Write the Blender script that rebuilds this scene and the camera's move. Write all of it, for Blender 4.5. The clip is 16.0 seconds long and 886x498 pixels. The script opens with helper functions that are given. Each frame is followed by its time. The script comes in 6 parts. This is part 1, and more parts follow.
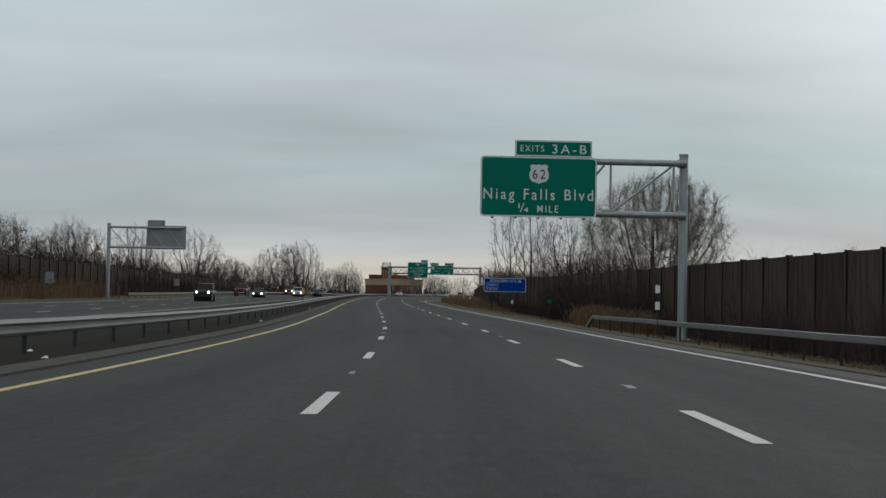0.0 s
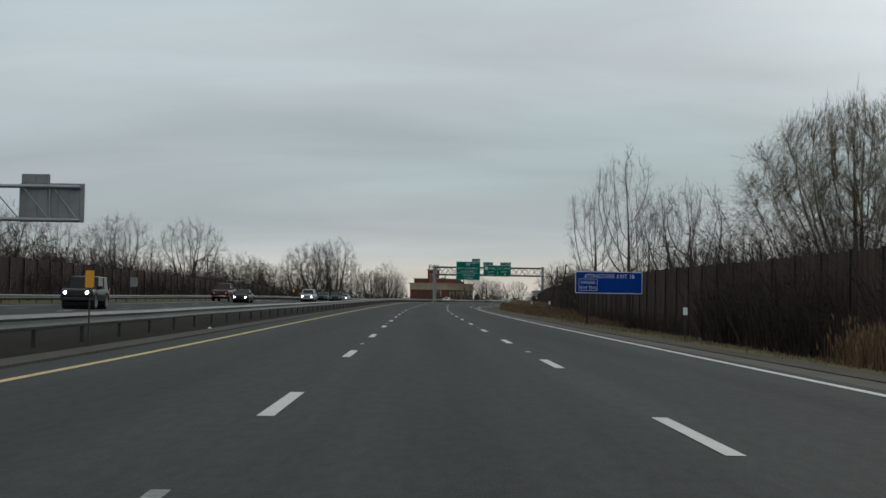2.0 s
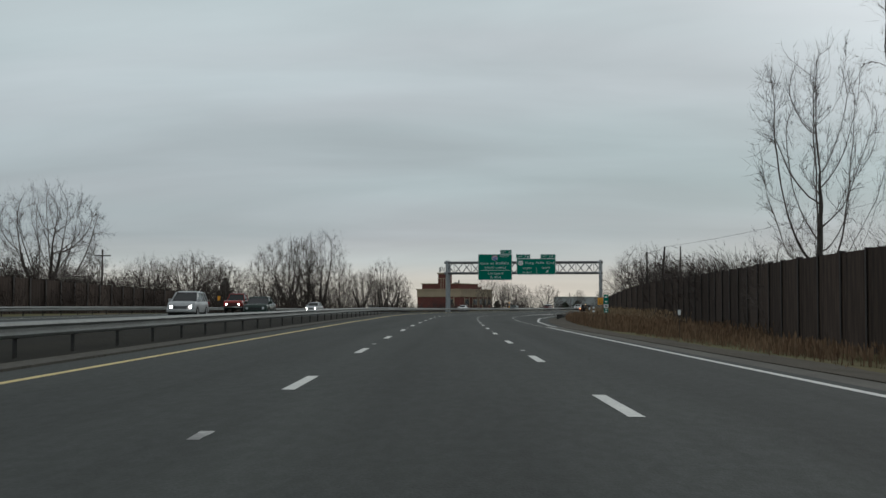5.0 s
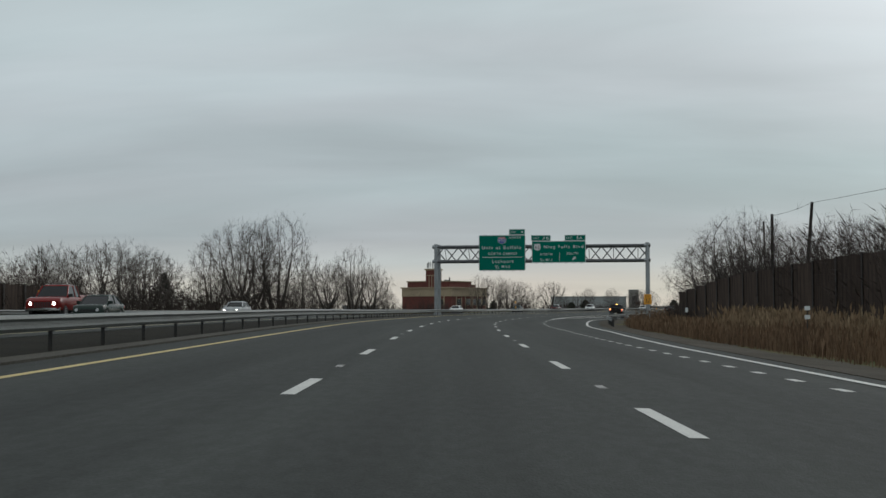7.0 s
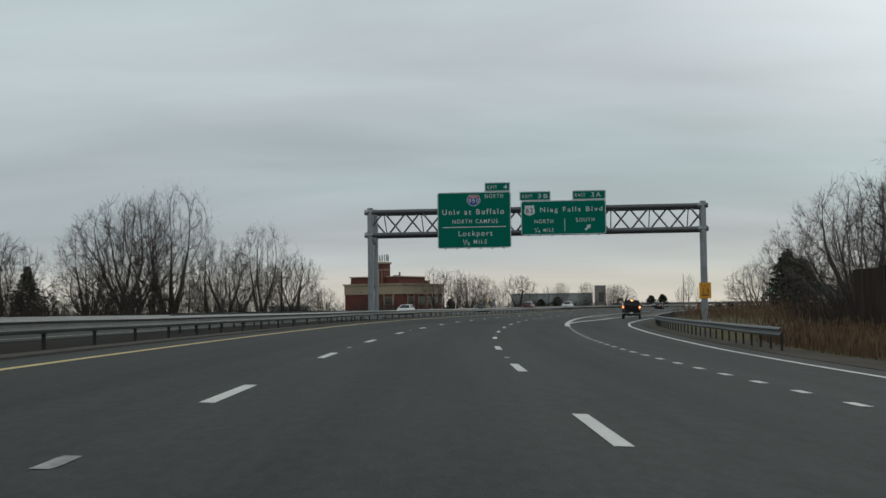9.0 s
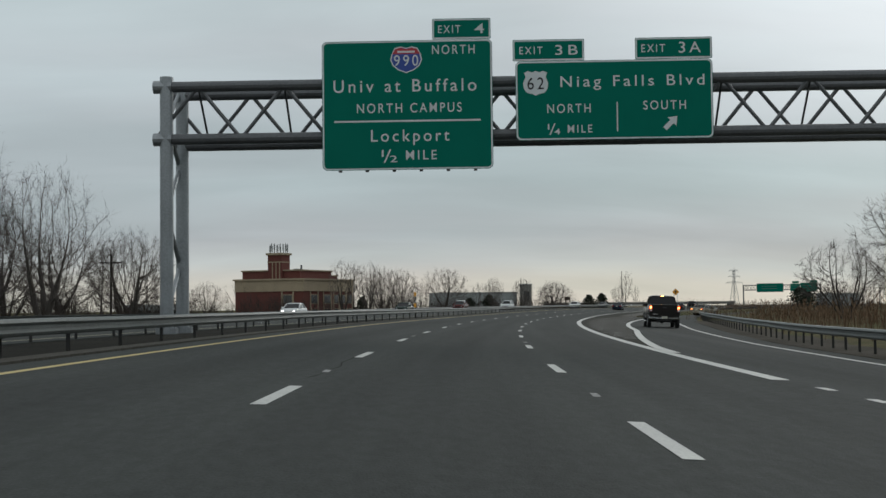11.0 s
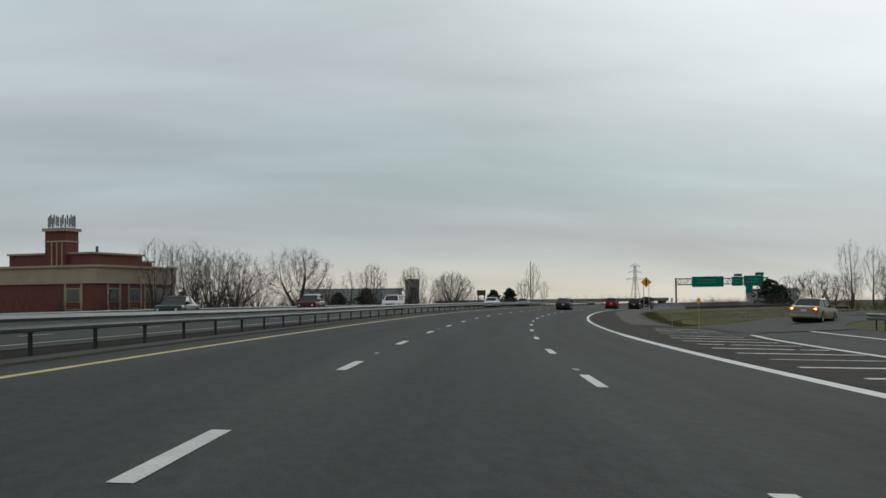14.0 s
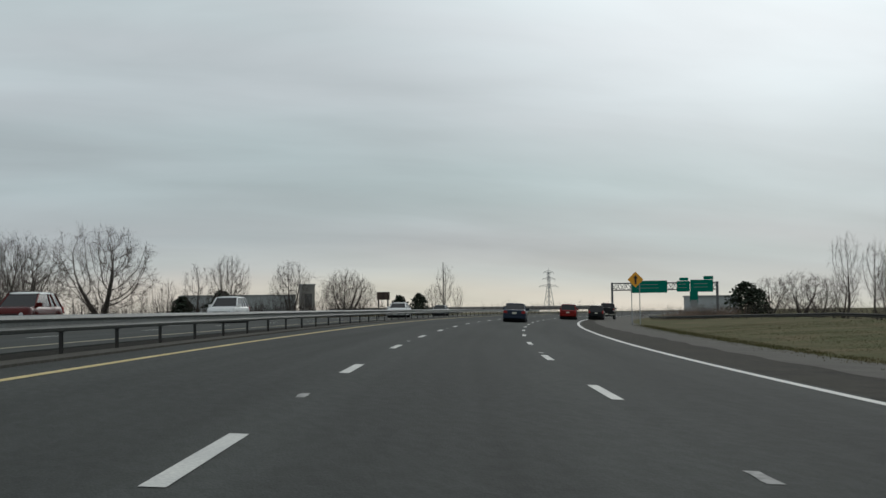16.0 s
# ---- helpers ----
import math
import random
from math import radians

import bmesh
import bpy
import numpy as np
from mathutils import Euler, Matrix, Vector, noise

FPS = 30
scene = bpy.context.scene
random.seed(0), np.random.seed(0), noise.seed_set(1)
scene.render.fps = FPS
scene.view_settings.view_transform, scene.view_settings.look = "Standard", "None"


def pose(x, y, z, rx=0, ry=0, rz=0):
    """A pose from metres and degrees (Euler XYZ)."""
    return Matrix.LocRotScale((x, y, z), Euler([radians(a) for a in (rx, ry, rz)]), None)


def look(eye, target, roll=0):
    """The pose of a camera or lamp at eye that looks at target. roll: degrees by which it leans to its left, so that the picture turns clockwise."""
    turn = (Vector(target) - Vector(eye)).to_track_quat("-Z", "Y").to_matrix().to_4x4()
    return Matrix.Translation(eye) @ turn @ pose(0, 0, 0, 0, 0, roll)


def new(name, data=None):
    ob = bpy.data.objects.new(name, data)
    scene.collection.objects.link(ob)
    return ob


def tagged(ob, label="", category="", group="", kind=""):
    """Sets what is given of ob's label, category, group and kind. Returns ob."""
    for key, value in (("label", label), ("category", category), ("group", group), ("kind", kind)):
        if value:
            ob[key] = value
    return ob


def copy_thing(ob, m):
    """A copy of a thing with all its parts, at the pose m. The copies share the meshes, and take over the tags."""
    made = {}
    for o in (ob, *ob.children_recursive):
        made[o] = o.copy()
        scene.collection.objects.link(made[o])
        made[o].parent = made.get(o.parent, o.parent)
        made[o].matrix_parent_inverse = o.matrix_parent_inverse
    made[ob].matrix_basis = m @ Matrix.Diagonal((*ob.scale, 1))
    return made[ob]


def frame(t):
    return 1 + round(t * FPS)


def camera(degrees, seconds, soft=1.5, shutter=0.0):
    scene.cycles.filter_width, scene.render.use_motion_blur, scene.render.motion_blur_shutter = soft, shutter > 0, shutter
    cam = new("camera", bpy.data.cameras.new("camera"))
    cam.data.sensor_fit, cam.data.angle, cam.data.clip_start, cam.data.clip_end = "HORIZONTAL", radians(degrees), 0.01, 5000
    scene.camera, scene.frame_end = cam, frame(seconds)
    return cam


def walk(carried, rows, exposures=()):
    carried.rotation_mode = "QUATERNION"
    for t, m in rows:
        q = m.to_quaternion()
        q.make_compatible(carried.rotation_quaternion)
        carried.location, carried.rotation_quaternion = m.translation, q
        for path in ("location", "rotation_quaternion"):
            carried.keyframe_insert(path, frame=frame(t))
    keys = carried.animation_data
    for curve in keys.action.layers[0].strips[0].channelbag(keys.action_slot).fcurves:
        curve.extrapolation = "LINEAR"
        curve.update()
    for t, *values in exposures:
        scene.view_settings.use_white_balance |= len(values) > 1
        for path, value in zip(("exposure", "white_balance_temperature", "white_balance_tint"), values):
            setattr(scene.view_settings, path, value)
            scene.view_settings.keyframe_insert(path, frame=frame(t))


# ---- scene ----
cam = camera(37.42, 16.0, soft=1.5)
# seconds, eye x y z, yaw, pitch, roll
ROWS = [
    (0, 0.022, 0.327, 1.235, -0.047, 1.970, 1.041),
    (0.5, -0.026, 15.599, 1.102, 0.550, 2.039, 1.013),
    (1, -0.266, 30.420, 1.043, 1.212, 2.147, 1.017),
    (1.5, -0.715, 45.946, 1.004, 1.680, 2.119, 1.221),
    (2, -1.187, 61.282, 0.950, 2.141, 2.204, 1.036),
    (2.5, -1.792, 76.970, 0.912, 2.670, 2.421, 0.868),
    (3, -2.636, 92.137, 0.902, 3.038, 2.456, 0.727),
    (3.5, -3.498, 107.666, 0.901, 2.948, 2.556, 0.740),
    (4, -4.270, 123.357, 0.909, 2.891, 2.515, 0.446),
    (6.5, -7.767, 201.506, 0.950, 2.315, 2.719, -0.184),
    (7, -8.360, 216.737, 0.968, 2.085, 2.633, -0.110),
    (7.5, -8.895, 231.947, 0.973, 1.675, 2.538, -0.261),
    (8, -9.267, 247.272, 1.005, 1.202, 2.552, -0.445),
    (10.5, -9.446, 321.765, 1.052, -2.646, 2.605, -0.792),
    (11, -8.684, 336.939, 1.057, -3.772, 2.546, -0.624),
    (11.5, -7.566, 352.244, 1.039, -4.690, 2.477, -0.753),
    (12, -6.190, 367.302, 1.034, -5.357, 2.462, -0.757),
    (12.5, -4.619, 382.693, 1.051, -6.321, 2.431, -0.693),
    (13, -2.801, 397.934, 1.035, -7.274, 2.416, -0.715),
    (13.5, -0.793, 412.803, 1.013, -8.122, 2.388, -0.715),
    (14, 1.442, 428.133, 0.992, -8.914, 2.433, -0.764),
    (14.5, 3.883, 443.334, 0.991, -9.862, 2.507, -0.677),
    (15, 6.632, 458.375, 0.990, -10.863, 2.512, -0.645),
    (15.5, 9.729, 473.729, 0.971, -11.918, 2.597, -0.638),
    (16, 13.024, 488.926, 0.999, -13.091, 2.752, -0.709),
]
walk(cam, [(t, pose(x, y, z, 0, 0, yaw) @ pose(0, 0, 0, 90 + pitch) @ pose(0, 0, 0, 0, 0, roll)) for t, x, y, z, yaw, pitch, roll in ROWS])

# ---- sky and light ----
# the sun stands behind the cloud, ahead and to the right
SUN_AZ, SUN_EL = radians(29), radians(22)
SUN_WAY = Vector((math.sin(SUN_AZ) * math.cos(SUN_EL), math.cos(SUN_AZ) * math.cos(SUN_EL), math.sin(SUN_EL)))
world = bpy.data.worlds.new("overcast")
scene.world = world
world.use_nodes = True
wn, wl = world.node_tree.nodes, world.node_tree.links
wn.clear()


def wnode(kind, **values):
    n = wn.new(kind)
    for k, v in values.items():
        n.inputs[k].default_value = v
    return n


w_out, w_bg = wn.new("ShaderNodeOutputWorld"), wn.new("ShaderNodeBackground")
w_co, w_sep = wn.new("ShaderNodeTexCoord"), wn.new("ShaderNodeSeparateXYZ")
wl.new(w_co.outputs["Generated"], w_sep.inputs[0])
# elevation colours of the cloud deck, pale gold along the horizon
w_ramp = wn.new("ShaderNodeValToRGB")
# the bright band lies lower towards the east
w_east = wn.new("ShaderNodeMapRange")
for k, v in (("From Min", 0.2), ("From Max", 0.7), ("To Min", 0.0), ("To Max", 0.04)):
    w_east.inputs[k].default_value = v
wl.new(w_sep.outputs["X"], w_east.inputs["Value"])
w_band = wn.new("ShaderNodeMath")
w_band.operation = "ADD"
wl.new(w_sep.outputs["Z"], w_band.inputs[0])
wl.new(w_east.outputs["Result"], w_band.inputs[1])
wl.new(w_band.outputs[0], w_ramp.inputs[0])
stops = [(0.0, (0.60, 0.575, 0.505)), (0.020, (0.60, 0.585, 0.53)), (0.034, (0.47, 0.495, 0.495)), (0.055, (0.385, 0.430, 0.452)),
         (0.11, (0.405, 0.462, 0.485)), (0.17, (0.465, 0.525, 0.548)), (0.26, (0.575, 0.622, 0.645)), (1.0, (0.64, 0.67, 0.69))]
els = w_ramp.color_ramp.elements
while len(els) < len(stops):
    els.new(0.5)
for e, (p, c) in zip(els, stops):
    e.position, e.color = p, (*c, 1)
# clouds: the direction laid onto a flat deck, so that they flatten into streaks far off
w_add = wn.new("ShaderNodeMath")
w_add.operation, w_add.inputs[1].default_value = "ADD", 0.26
wl.new(w_sep.outputs["Z"], w_add.inputs[0])
w_div = wn.new("ShaderNodeVectorMath")
w_div.operation = "DIVIDE"
w_cmb = wn.new("ShaderNodeCombineXYZ")
for a in "XYZ":
    wl.new(w_add.outputs[0], w_cmb.inputs[a])
wl.new(w_co.outputs["Generated"], w_div.inputs[0])
wl.new(w_cmb.outputs[0], w_div.inputs[1])
w_map = wn.new("ShaderNodeMapping")
w_map.inputs["Scale"].default_value = (0.42, 1.15, 0.0)
w_map.inputs["Location"].default_value = (1.7, 0.3, 0.0)
wl.new(w_div.outputs[0], w_map.inputs[0])
w_noise = wnode("ShaderNodeTexNoise", Scale=2.6, Detail=6.0, Roughness=0.5, Distortion=0.3)
wl.new(w_map.outputs[0], w_noise.inputs["Vector"])
w_cl = wn.new("ShaderNodeMapRange")
for k, v in (("From Min", 0.3), ("From Max", 0.7), ("To Min", 0.88), ("To Max", 1.13)):
    w_cl.inputs[k].default_value = v
wl.new(w_noise.outputs["Fac"], w_cl.inputs["Value"])
w_mul = wn.new("ShaderNodeVectorMath")
w_mul.operation = "SCALE"
# broad patches of greener and of mauve grey
w_hue = wnode("ShaderNodeTexNoise", Scale=1.6, Detail=2.0, Roughness=0.5)
wl.new(w_map.outputs[0], w_hue.inputs["Vector"])
w_tint = wn.new("ShaderNodeValToRGB")
w_tint.color_ramp.elements[0].position, w_tint.color_ramp.elements[0].color = 0.35, (0.94, 1.0, 1.0, 1)
w_tint.color_ramp.elements[1].position, w_tint.color_ramp.elements[1].color = 0.65, (1.0, 0.985, 0.995, 1)
wl.new(w_hue.outputs["Fac"], w_tint.inputs[0])
w_deck = wn.new("ShaderNodeVectorMath")
w_deck.operation = "MULTIPLY"
wl.new(w_ramp.outputs["Color"], w_deck.inputs[0])
wl.new(w_tint.outputs["Color"], w_deck.inputs[1])
wl.new(w_deck.outputs[0], w_mul.inputs[0])
w_dot = wn.new("ShaderNodeVectorMath")
w_dot.operation = "DOT_PRODUCT"
w_dot.inputs[1].default_value = SUN_WAY
wl.new(w_co.outputs["Generated"], w_dot.inputs[0])
w_lobe = wn.new("ShaderNodeMapRange")
w_lobe.interpolation_type = "SMOOTHSTEP"
for k, v in (("From Min", 0.92), ("From Max", 1.0), ("To Min", 0.0), ("To Max", 0.46)):
    w_lobe.inputs[k].default_value = v
wl.new(w_dot.outputs["Value"], w_lobe.inputs["Value"])
w_lit = wn.new("ShaderNodeMath")
w_lit.operation = "ADD"
wl.new(w_cl.outputs["Result"], w_lit.inputs[0])
wl.new(w_lobe.outputs["Result"], w_lit.inputs[1])
wl.new(w_lit.outputs[0], w_mul.inputs["Scale"])
# a little of the clear sky's blue shines through the deck
w_sky = wn.new("ShaderNodeTexSky")
w_sky.sky_type, w_sky.sun_disc = "NISHITA", False
w_sky.sun_elevation, w_sky.sun_rotation = SUN_EL, SUN_AZ
w_thin = wn.new("ShaderNodeVectorMath")
w_thin.operation = "SCALE"
w_thin.inputs["Scale"].default_value = 0.003
wl.new(w_sky.outputs["Color"], w_thin.inputs[0])
w_sum = wn.new("ShaderNodeVectorMath")
w_sum.operation = "ADD"
wl.new(w_mul.outputs[0], w_sum.inputs[0])
wl.new(w_thin.outputs[0], w_sum.inputs[1])
wl.new(w_sum.outputs[0], w_bg.inputs["Color"])
w_bg.inputs["Strength"].default_value = 1.0
wl.new(w_bg.outputs[0], w_out.inputs["Surface"])

sun = new("sun", bpy.data.lights.new("sun", "SUN"))
sun.data.energy, sun.data.angle, sun.data.color = 0.5, radians(25), (1.0, 0.97, 0.92)
sun.matrix_world = look(SUN_WAY * 100, (0, 0, 0))


# ---- materials ----
def surface(name, base, rough=0.7, metal=0.0, grain=(), bump=0.0, bump_scale=20.0, random_hue=0.0, island=0.0, spec=0.5, stretch=(1, 1, 1)):
    """A procedural surface. grain: (scale, amount, tint) layers of noise that lighten and darken the base."""
    m = bpy.data.materials.new(name)
    m.use_nodes = True
    nt, b = m.node_tree, m.node_tree.nodes["Principled BSDF"]
    nd, ln = nt.nodes, nt.links
    b.inputs["Roughness"].default_value, b.inputs["Metallic"].default_value = rough, metal
    b.inputs["Specular IOR Level"].default_value = spec
    co = nd.new("ShaderNodeTexCoord")
    mp = nd.new("ShaderNodeMapping")
    mp.inputs["Scale"].default_value = stretch
    ln.new(co.outputs["Object"], mp.inputs[0])
    rgb = nd.new("ShaderNodeRGB")
    rgb.outputs[0].default_value = (*base, 1)
    last = rgb.outputs[0]
    for scale, amount, tint in grain:
        nz = nd.new("ShaderNodeTexNoise")
        nz.inputs["Scale"].default_value, nz.inputs["Detail"].default_value = scale, 4
        ln.new(mp.outputs[0], nz.inputs["Vector"])
        mr = nd.new("ShaderNodeMapRange")
        mr.inputs["From Min"].default_value, mr.inputs["From Max"].default_value = 0.38, 0.62
        mr.inputs["To Min"].default_value, mr.inputs["To Max"].default_value = 0.0, amount
        ln.new(nz.outputs["Fac"], mr.inputs["Value"])
        mx = nd.new("ShaderNodeMix")
        mx.data_type = "RGBA"
        ln.new(mr.outputs[0], mx.inputs["Factor"])
        ln.new(last, mx.inputs[6])
        mx.inputs[7].default_value = (*tint, 1)
        last = mx.outputs[2]
    if random_hue or island:
        src = nd.new("ShaderNodeNewGeometry").outputs["Random Per Island"] if island else nd.new("ShaderNodeObjectInfo").outputs["Random"]
        mr = nd.new("ShaderNodeMapRange")
        a = island or random_hue
        mr.inputs["To Min"].default_value, mr.inputs["To Max"].default_value = 1 - a, 1 + a
        ln.new(src, mr.inputs["Value"])
        hs = nd.new("ShaderNodeHueSaturation")
        ln.new(mr.outputs[0], hs.inputs["Value"])
        ln.new(last, hs.inputs["Color"])
        last = hs.outputs[0]
    ln.new(last, b.inputs["Base Color"])
    if bump:
        nz = nd.new("ShaderNodeTexNoise")
        nz.inputs["Scale"].default_value, nz.inputs["Detail"].default_value = bump_scale, 3
        ln.new(mp.outputs[0], nz.inputs["Vector"])
        bp = nd.new("ShaderNodeBump")
        bp.inputs["Strength"].default_value, bp.inputs["Distance"].default_value = bump, 0.02
        ln.new(nz.outputs["Fac"], bp.inputs["Height"])
        ln.new(bp.outputs[0], b.inputs["Normal"])
    return m


def glow(name, colour, strength):
    m = bpy.data.materials.new(name)
    m.use_nodes = True
    b = m.node_tree.nodes["Principled BSDF"]
    b.inputs["Base Color"].default_value = (*colour, 1)
    b.inputs["Emission Color"].default_value, b.inputs["Emission Strength"].default_value = (*colour, 1), strength
    return m


ASPHALT = surface("asphalt", (0.0400, 0.0442, 0.0400), 0.9, spec=0.12, grain=((0.12, 0.5, (0.0366, 0.041, 0.0378)), (0.5, 0.45, (0.0328, 0.036, 0.0338)), (9.0, 0.45, (0.0600, 0.0642, 0.0615)), (55.0, 0.4, (0.025, 0.027, 0.0258))), bump=0.4, bump_scale=60, stretch=(1, 0.3, 1))


def wheel_tracks(m):
    """Darkens the oil strip in mid-lane and polishes the wheel paths; the road's UV is metres across and along."""
    nd, ln = m.node_tree.nodes, m.node_tree.links
    b = nd["Principled BSDF"]
    old = b.inputs["Base Color"].links[0].from_socket
    uv, sep = nd.new("ShaderNodeUVMap"), nd.new("ShaderNodeSeparateXYZ")
    ln.new(uv.outputs[0], sep.inputs[0])
    a = nd.new("ShaderNodeMath")
    a.operation, a.inputs[1].default_value = "MULTIPLY", 2 * math.pi / 3.66
    ln.new(sep.outputs[0], a.inputs[0])
    c = nd.new("ShaderNodeMath")
    c.operation = "COSINE"
    ln.new(a.outputs[0], c.inputs[0])
    mp = nd.new("ShaderNodeMapping")
    mp.inputs["Scale"].default_value = (1.3, 0.035, 1)
    ln.new(uv.outputs[0], mp.inputs[0])
    nz = nd.new("ShaderNodeTexNoise")
    nz.inputs["Scale"].default_value, nz.inputs["Detail"].default_value = 1.0, 5
    ln.new(mp.outputs[0], nz.inputs["Vector"])
    s1 = nd.new("ShaderNodeMath")
    s1.operation, s1.inputs[1].default_value, s1.inputs[2].default_value = "MULTIPLY_ADD", 0.09, 0.58
    ln.new(c.outputs[0], s1.inputs[0])
    s2 = nd.new("ShaderNodeMath")
    s2.operation, s2.inputs[1].default_value = "MULTIPLY_ADD", 0.85
    ln.new(nz.outputs["Fac"], s2.inputs[0])
    ln.new(s1.outputs[0], s2.inputs[2])
    hs = nd.new("ShaderNodeHueSaturation")
    ln.new(s2.outputs[0], hs.inputs["Value"])
    ln.new(old, hs.inputs["Color"])
    ln.new(hs.outputs[0], b.inputs["Base Color"])


wheel_tracks(ASPHALT)
SHOULDER = surface("shoulder_asphalt", (0.098, 0.094, 0.082), 0.95, spec=0.1, grain=((0.5, 0.5, (0.058, 0.055, 0.05)), (7.0, 0.4, (0.12, 0.11, 0.10))), bump=0.5, bump_scale=40)
GORE = surface("worn_gore_asphalt", (0.029, 0.028, 0.023), 0.95, spec=0.08, grain=((0.25, 0.8, (0.018, 0.018, 0.0155)), (1.1, 0.6, (0.044, 0.040, 0.031)), (5.0, 0.4, (0.058, 0.054, 0.045))), bump=0.5, bump_scale=40)
TAR = surface("crack_sealant", (0.030, 0.031, 0.029), 1.0, spec=0.0, grain=((3.0, 0.5, (0.03, 0.03, 0.03)),))
CONCRETE = surface("weathered_concrete", (0.060, 0.057, 0.048), 0.95, spec=0.1, grain=((0.4, 0.6, (0.045, 0.041, 0.034)), (12.0, 0.4, (0.12, 0.115, 0.10))), bump=0.5)
WHITE_LINE = surface("white_road_paint", (0.57, 0.57, 0.525), 0.7, grain=((1.2, 0.45, (0.42, 0.42, 0.41)), (30.0, 0.45, (0.3, 0.3, 0.3))))
WORN_LINE = surface("worn_road_paint", (0.36, 0.36, 0.34), 0.8, grain=((2.0, 0.6, (0.16, 0.16, 0.155)), (9.0, 0.6, (0.09, 0.09, 0.088))))
YELLOW_LINE = surface("yellow_road_paint", (0.56, 0.44, 0.175), 0.7, grain=((0.8, 0.5, (0.38, 0.29, 0.10)), (25.0, 0.4, (0.25, 0.19, 0.08))))
FADED_YELLOW = surface("faded_yellow_paint", (0.40, 0.36, 0.22), 0.75, grain=((0.8, 0.5, (0.26, 0.23, 0.14)), (25.0, 0.4, (0.18, 0.16, 0.11))))
GRASS = surface("dormant_grass_ground", (0.098, 0.104, 0.044), 1.0, spec=0.05, grain=((0.05, 1.0, (0.070, 0.090, 0.032)), (0.13, 1.0, (0.150, 0.108, 0.062)), (0.35, 0.9, (0.052, 0.066, 0.024)), (2.2, 0.5, (0.115, 0.085, 0.048)), (9.0, 0.5, (0.06, 0.06, 0.03))), bump=1.0, bump_scale=12)
VERGE = surface("brown_gravel_verge", (0.098, 0.088, 0.073), 1.0, spec=0.05, grain=((0.3, 0.7, (0.045, 0.041, 0.033)), (2.0, 0.5, (0.095, 0.080, 0.060)), (14.0, 0.5, (0.04, 0.037, 0.032))), bump=0.9, bump_scale=20)
DIRT = surface("dark_gravel_verge", (0.018, 0.018, 0.015), 1.0, spec=0.05, grain=((0.4, 0.6, (0.030, 0.027, 0.020)), (6.0, 0.6, (0.022, 0.020, 0.017))), bump=0.8, bump_scale=25)
STEEL = surface("galvanised_steel", (0.30, 0.32, 0.33), 0.5, 0.75, grain=((0.8, 0.5, (0.20, 0.21, 0.215)), (14.0, 0.4, (0.38, 0.40, 0.41))), bump=0.08)
RAIL_STEEL = surface("guide_rail_steel", (0.125, 0.140, 0.133), 0.6, 0.35, grain=((0.5, 0.6, (0.085, 0.092, 0.086)), (8.0, 0.35, (0.19, 0.20, 0.195))), bump=0.08)
POST_STEEL = surface("weathered_steel_post", (0.036, 0.037, 0.036), 0.7, 0.4, grain=((5.0, 0.5, (0.05, 0.042, 0.035)),))
RUST_STEEL = surface("grey_truss_steel", (0.12, 0.125, 0.13), 0.55, 0.5, grain=((1.0, 0.5, (0.085, 0.087, 0.09)), (10.0, 0.4, (0.16, 0.165, 0.17))))
SIGN_GREEN = surface("green_sign_sheeting", (0.0, 0.150, 0.106), 0.6, grain=((0.7, 0.35, (0.0, 0.130, 0.092)),), spec=0.08)
SIGN_BLUE = surface("blue_sign_sheeting", (0.001, 0.045, 0.27), 0.6, grain=((0.7, 0.35, (0.001, 0.038, 0.24)),), spec=0.08)
SIGN_WHITE = surface("white_sign_sheeting", (0.62, 0.66, 0.66), 0.45, grain=((2.0, 0.3, (0.54, 0.58, 0.58)),))
SIGN_RED = surface("red_sign_sheeting", (0.40, 0.03, 0.04), 0.45)
SIGN_NAVY = surface("shield_blue_sheeting", (0.02, 0.06, 0.30), 0.45)
SIGN_BLACK = surface("black_sign_sheeting", (0.012, 0.012, 0.013), 0.5)
SIGN_YELLOW = surface("amber_sign_sheeting", (0.75, 0.33, 0.015), 0.45, grain=((3.0, 0.3, (0.6, 0.26, 0.02)),))
SIGN_BACK = surface("bare_aluminium_sign_back", (0.25, 0.26, 0.262), 0.6, 0.3, grain=((0.9, 0.5, (0.18, 0.19, 0.192)), (6.0, 0.3, (0.30, 0.31, 0.315))))
WALL_WOOD = surface("dark_weathered_timber", (0.050, 0.037, 0.031), 0.95, spec=0.1, grain=((0.25, 0.8, (0.020, 0.0162, 0.015)), (3.0, 0.5, (0.085, 0.062, 0.049))), bump=0.7, bump_scale=8, random_hue=0.25, stretch=(1, 1, 0.15))
WALL_POST = surface("dark_rusted_post", (0.022, 0.018, 0.017), 0.9, grain=((2.0, 0.5, (0.036, 0.027, 0.022)),), bump=0.3)
BRICK = surface("red_brick_wall", (0.125, 0.036, 0.028), 0.9, grain=((0.15, 0.5, (0.085, 0.028, 0.023)), (2.2, 0.5, (0.155, 0.05, 0.037)), (14.0, 0.3, (0.11, 0.036, 0.029))), bump=0.3, random_hue=0.05)
TRIM = surface("tan_stucco_trim", (0.33, 0.265, 0.18), 0.9, grain=((0.3, 0.5, (0.23, 0.185, 0.13)), (5.0, 0.3, (0.40, 0.33, 0.24))), bump=0.2)
DARK_GLASS = surface("dark_window_glass", (0.02, 0.024, 0.027), 0.08, grain=((0.6, 0.4, (0.035, 0.04, 0.045)),), spec=0.7)
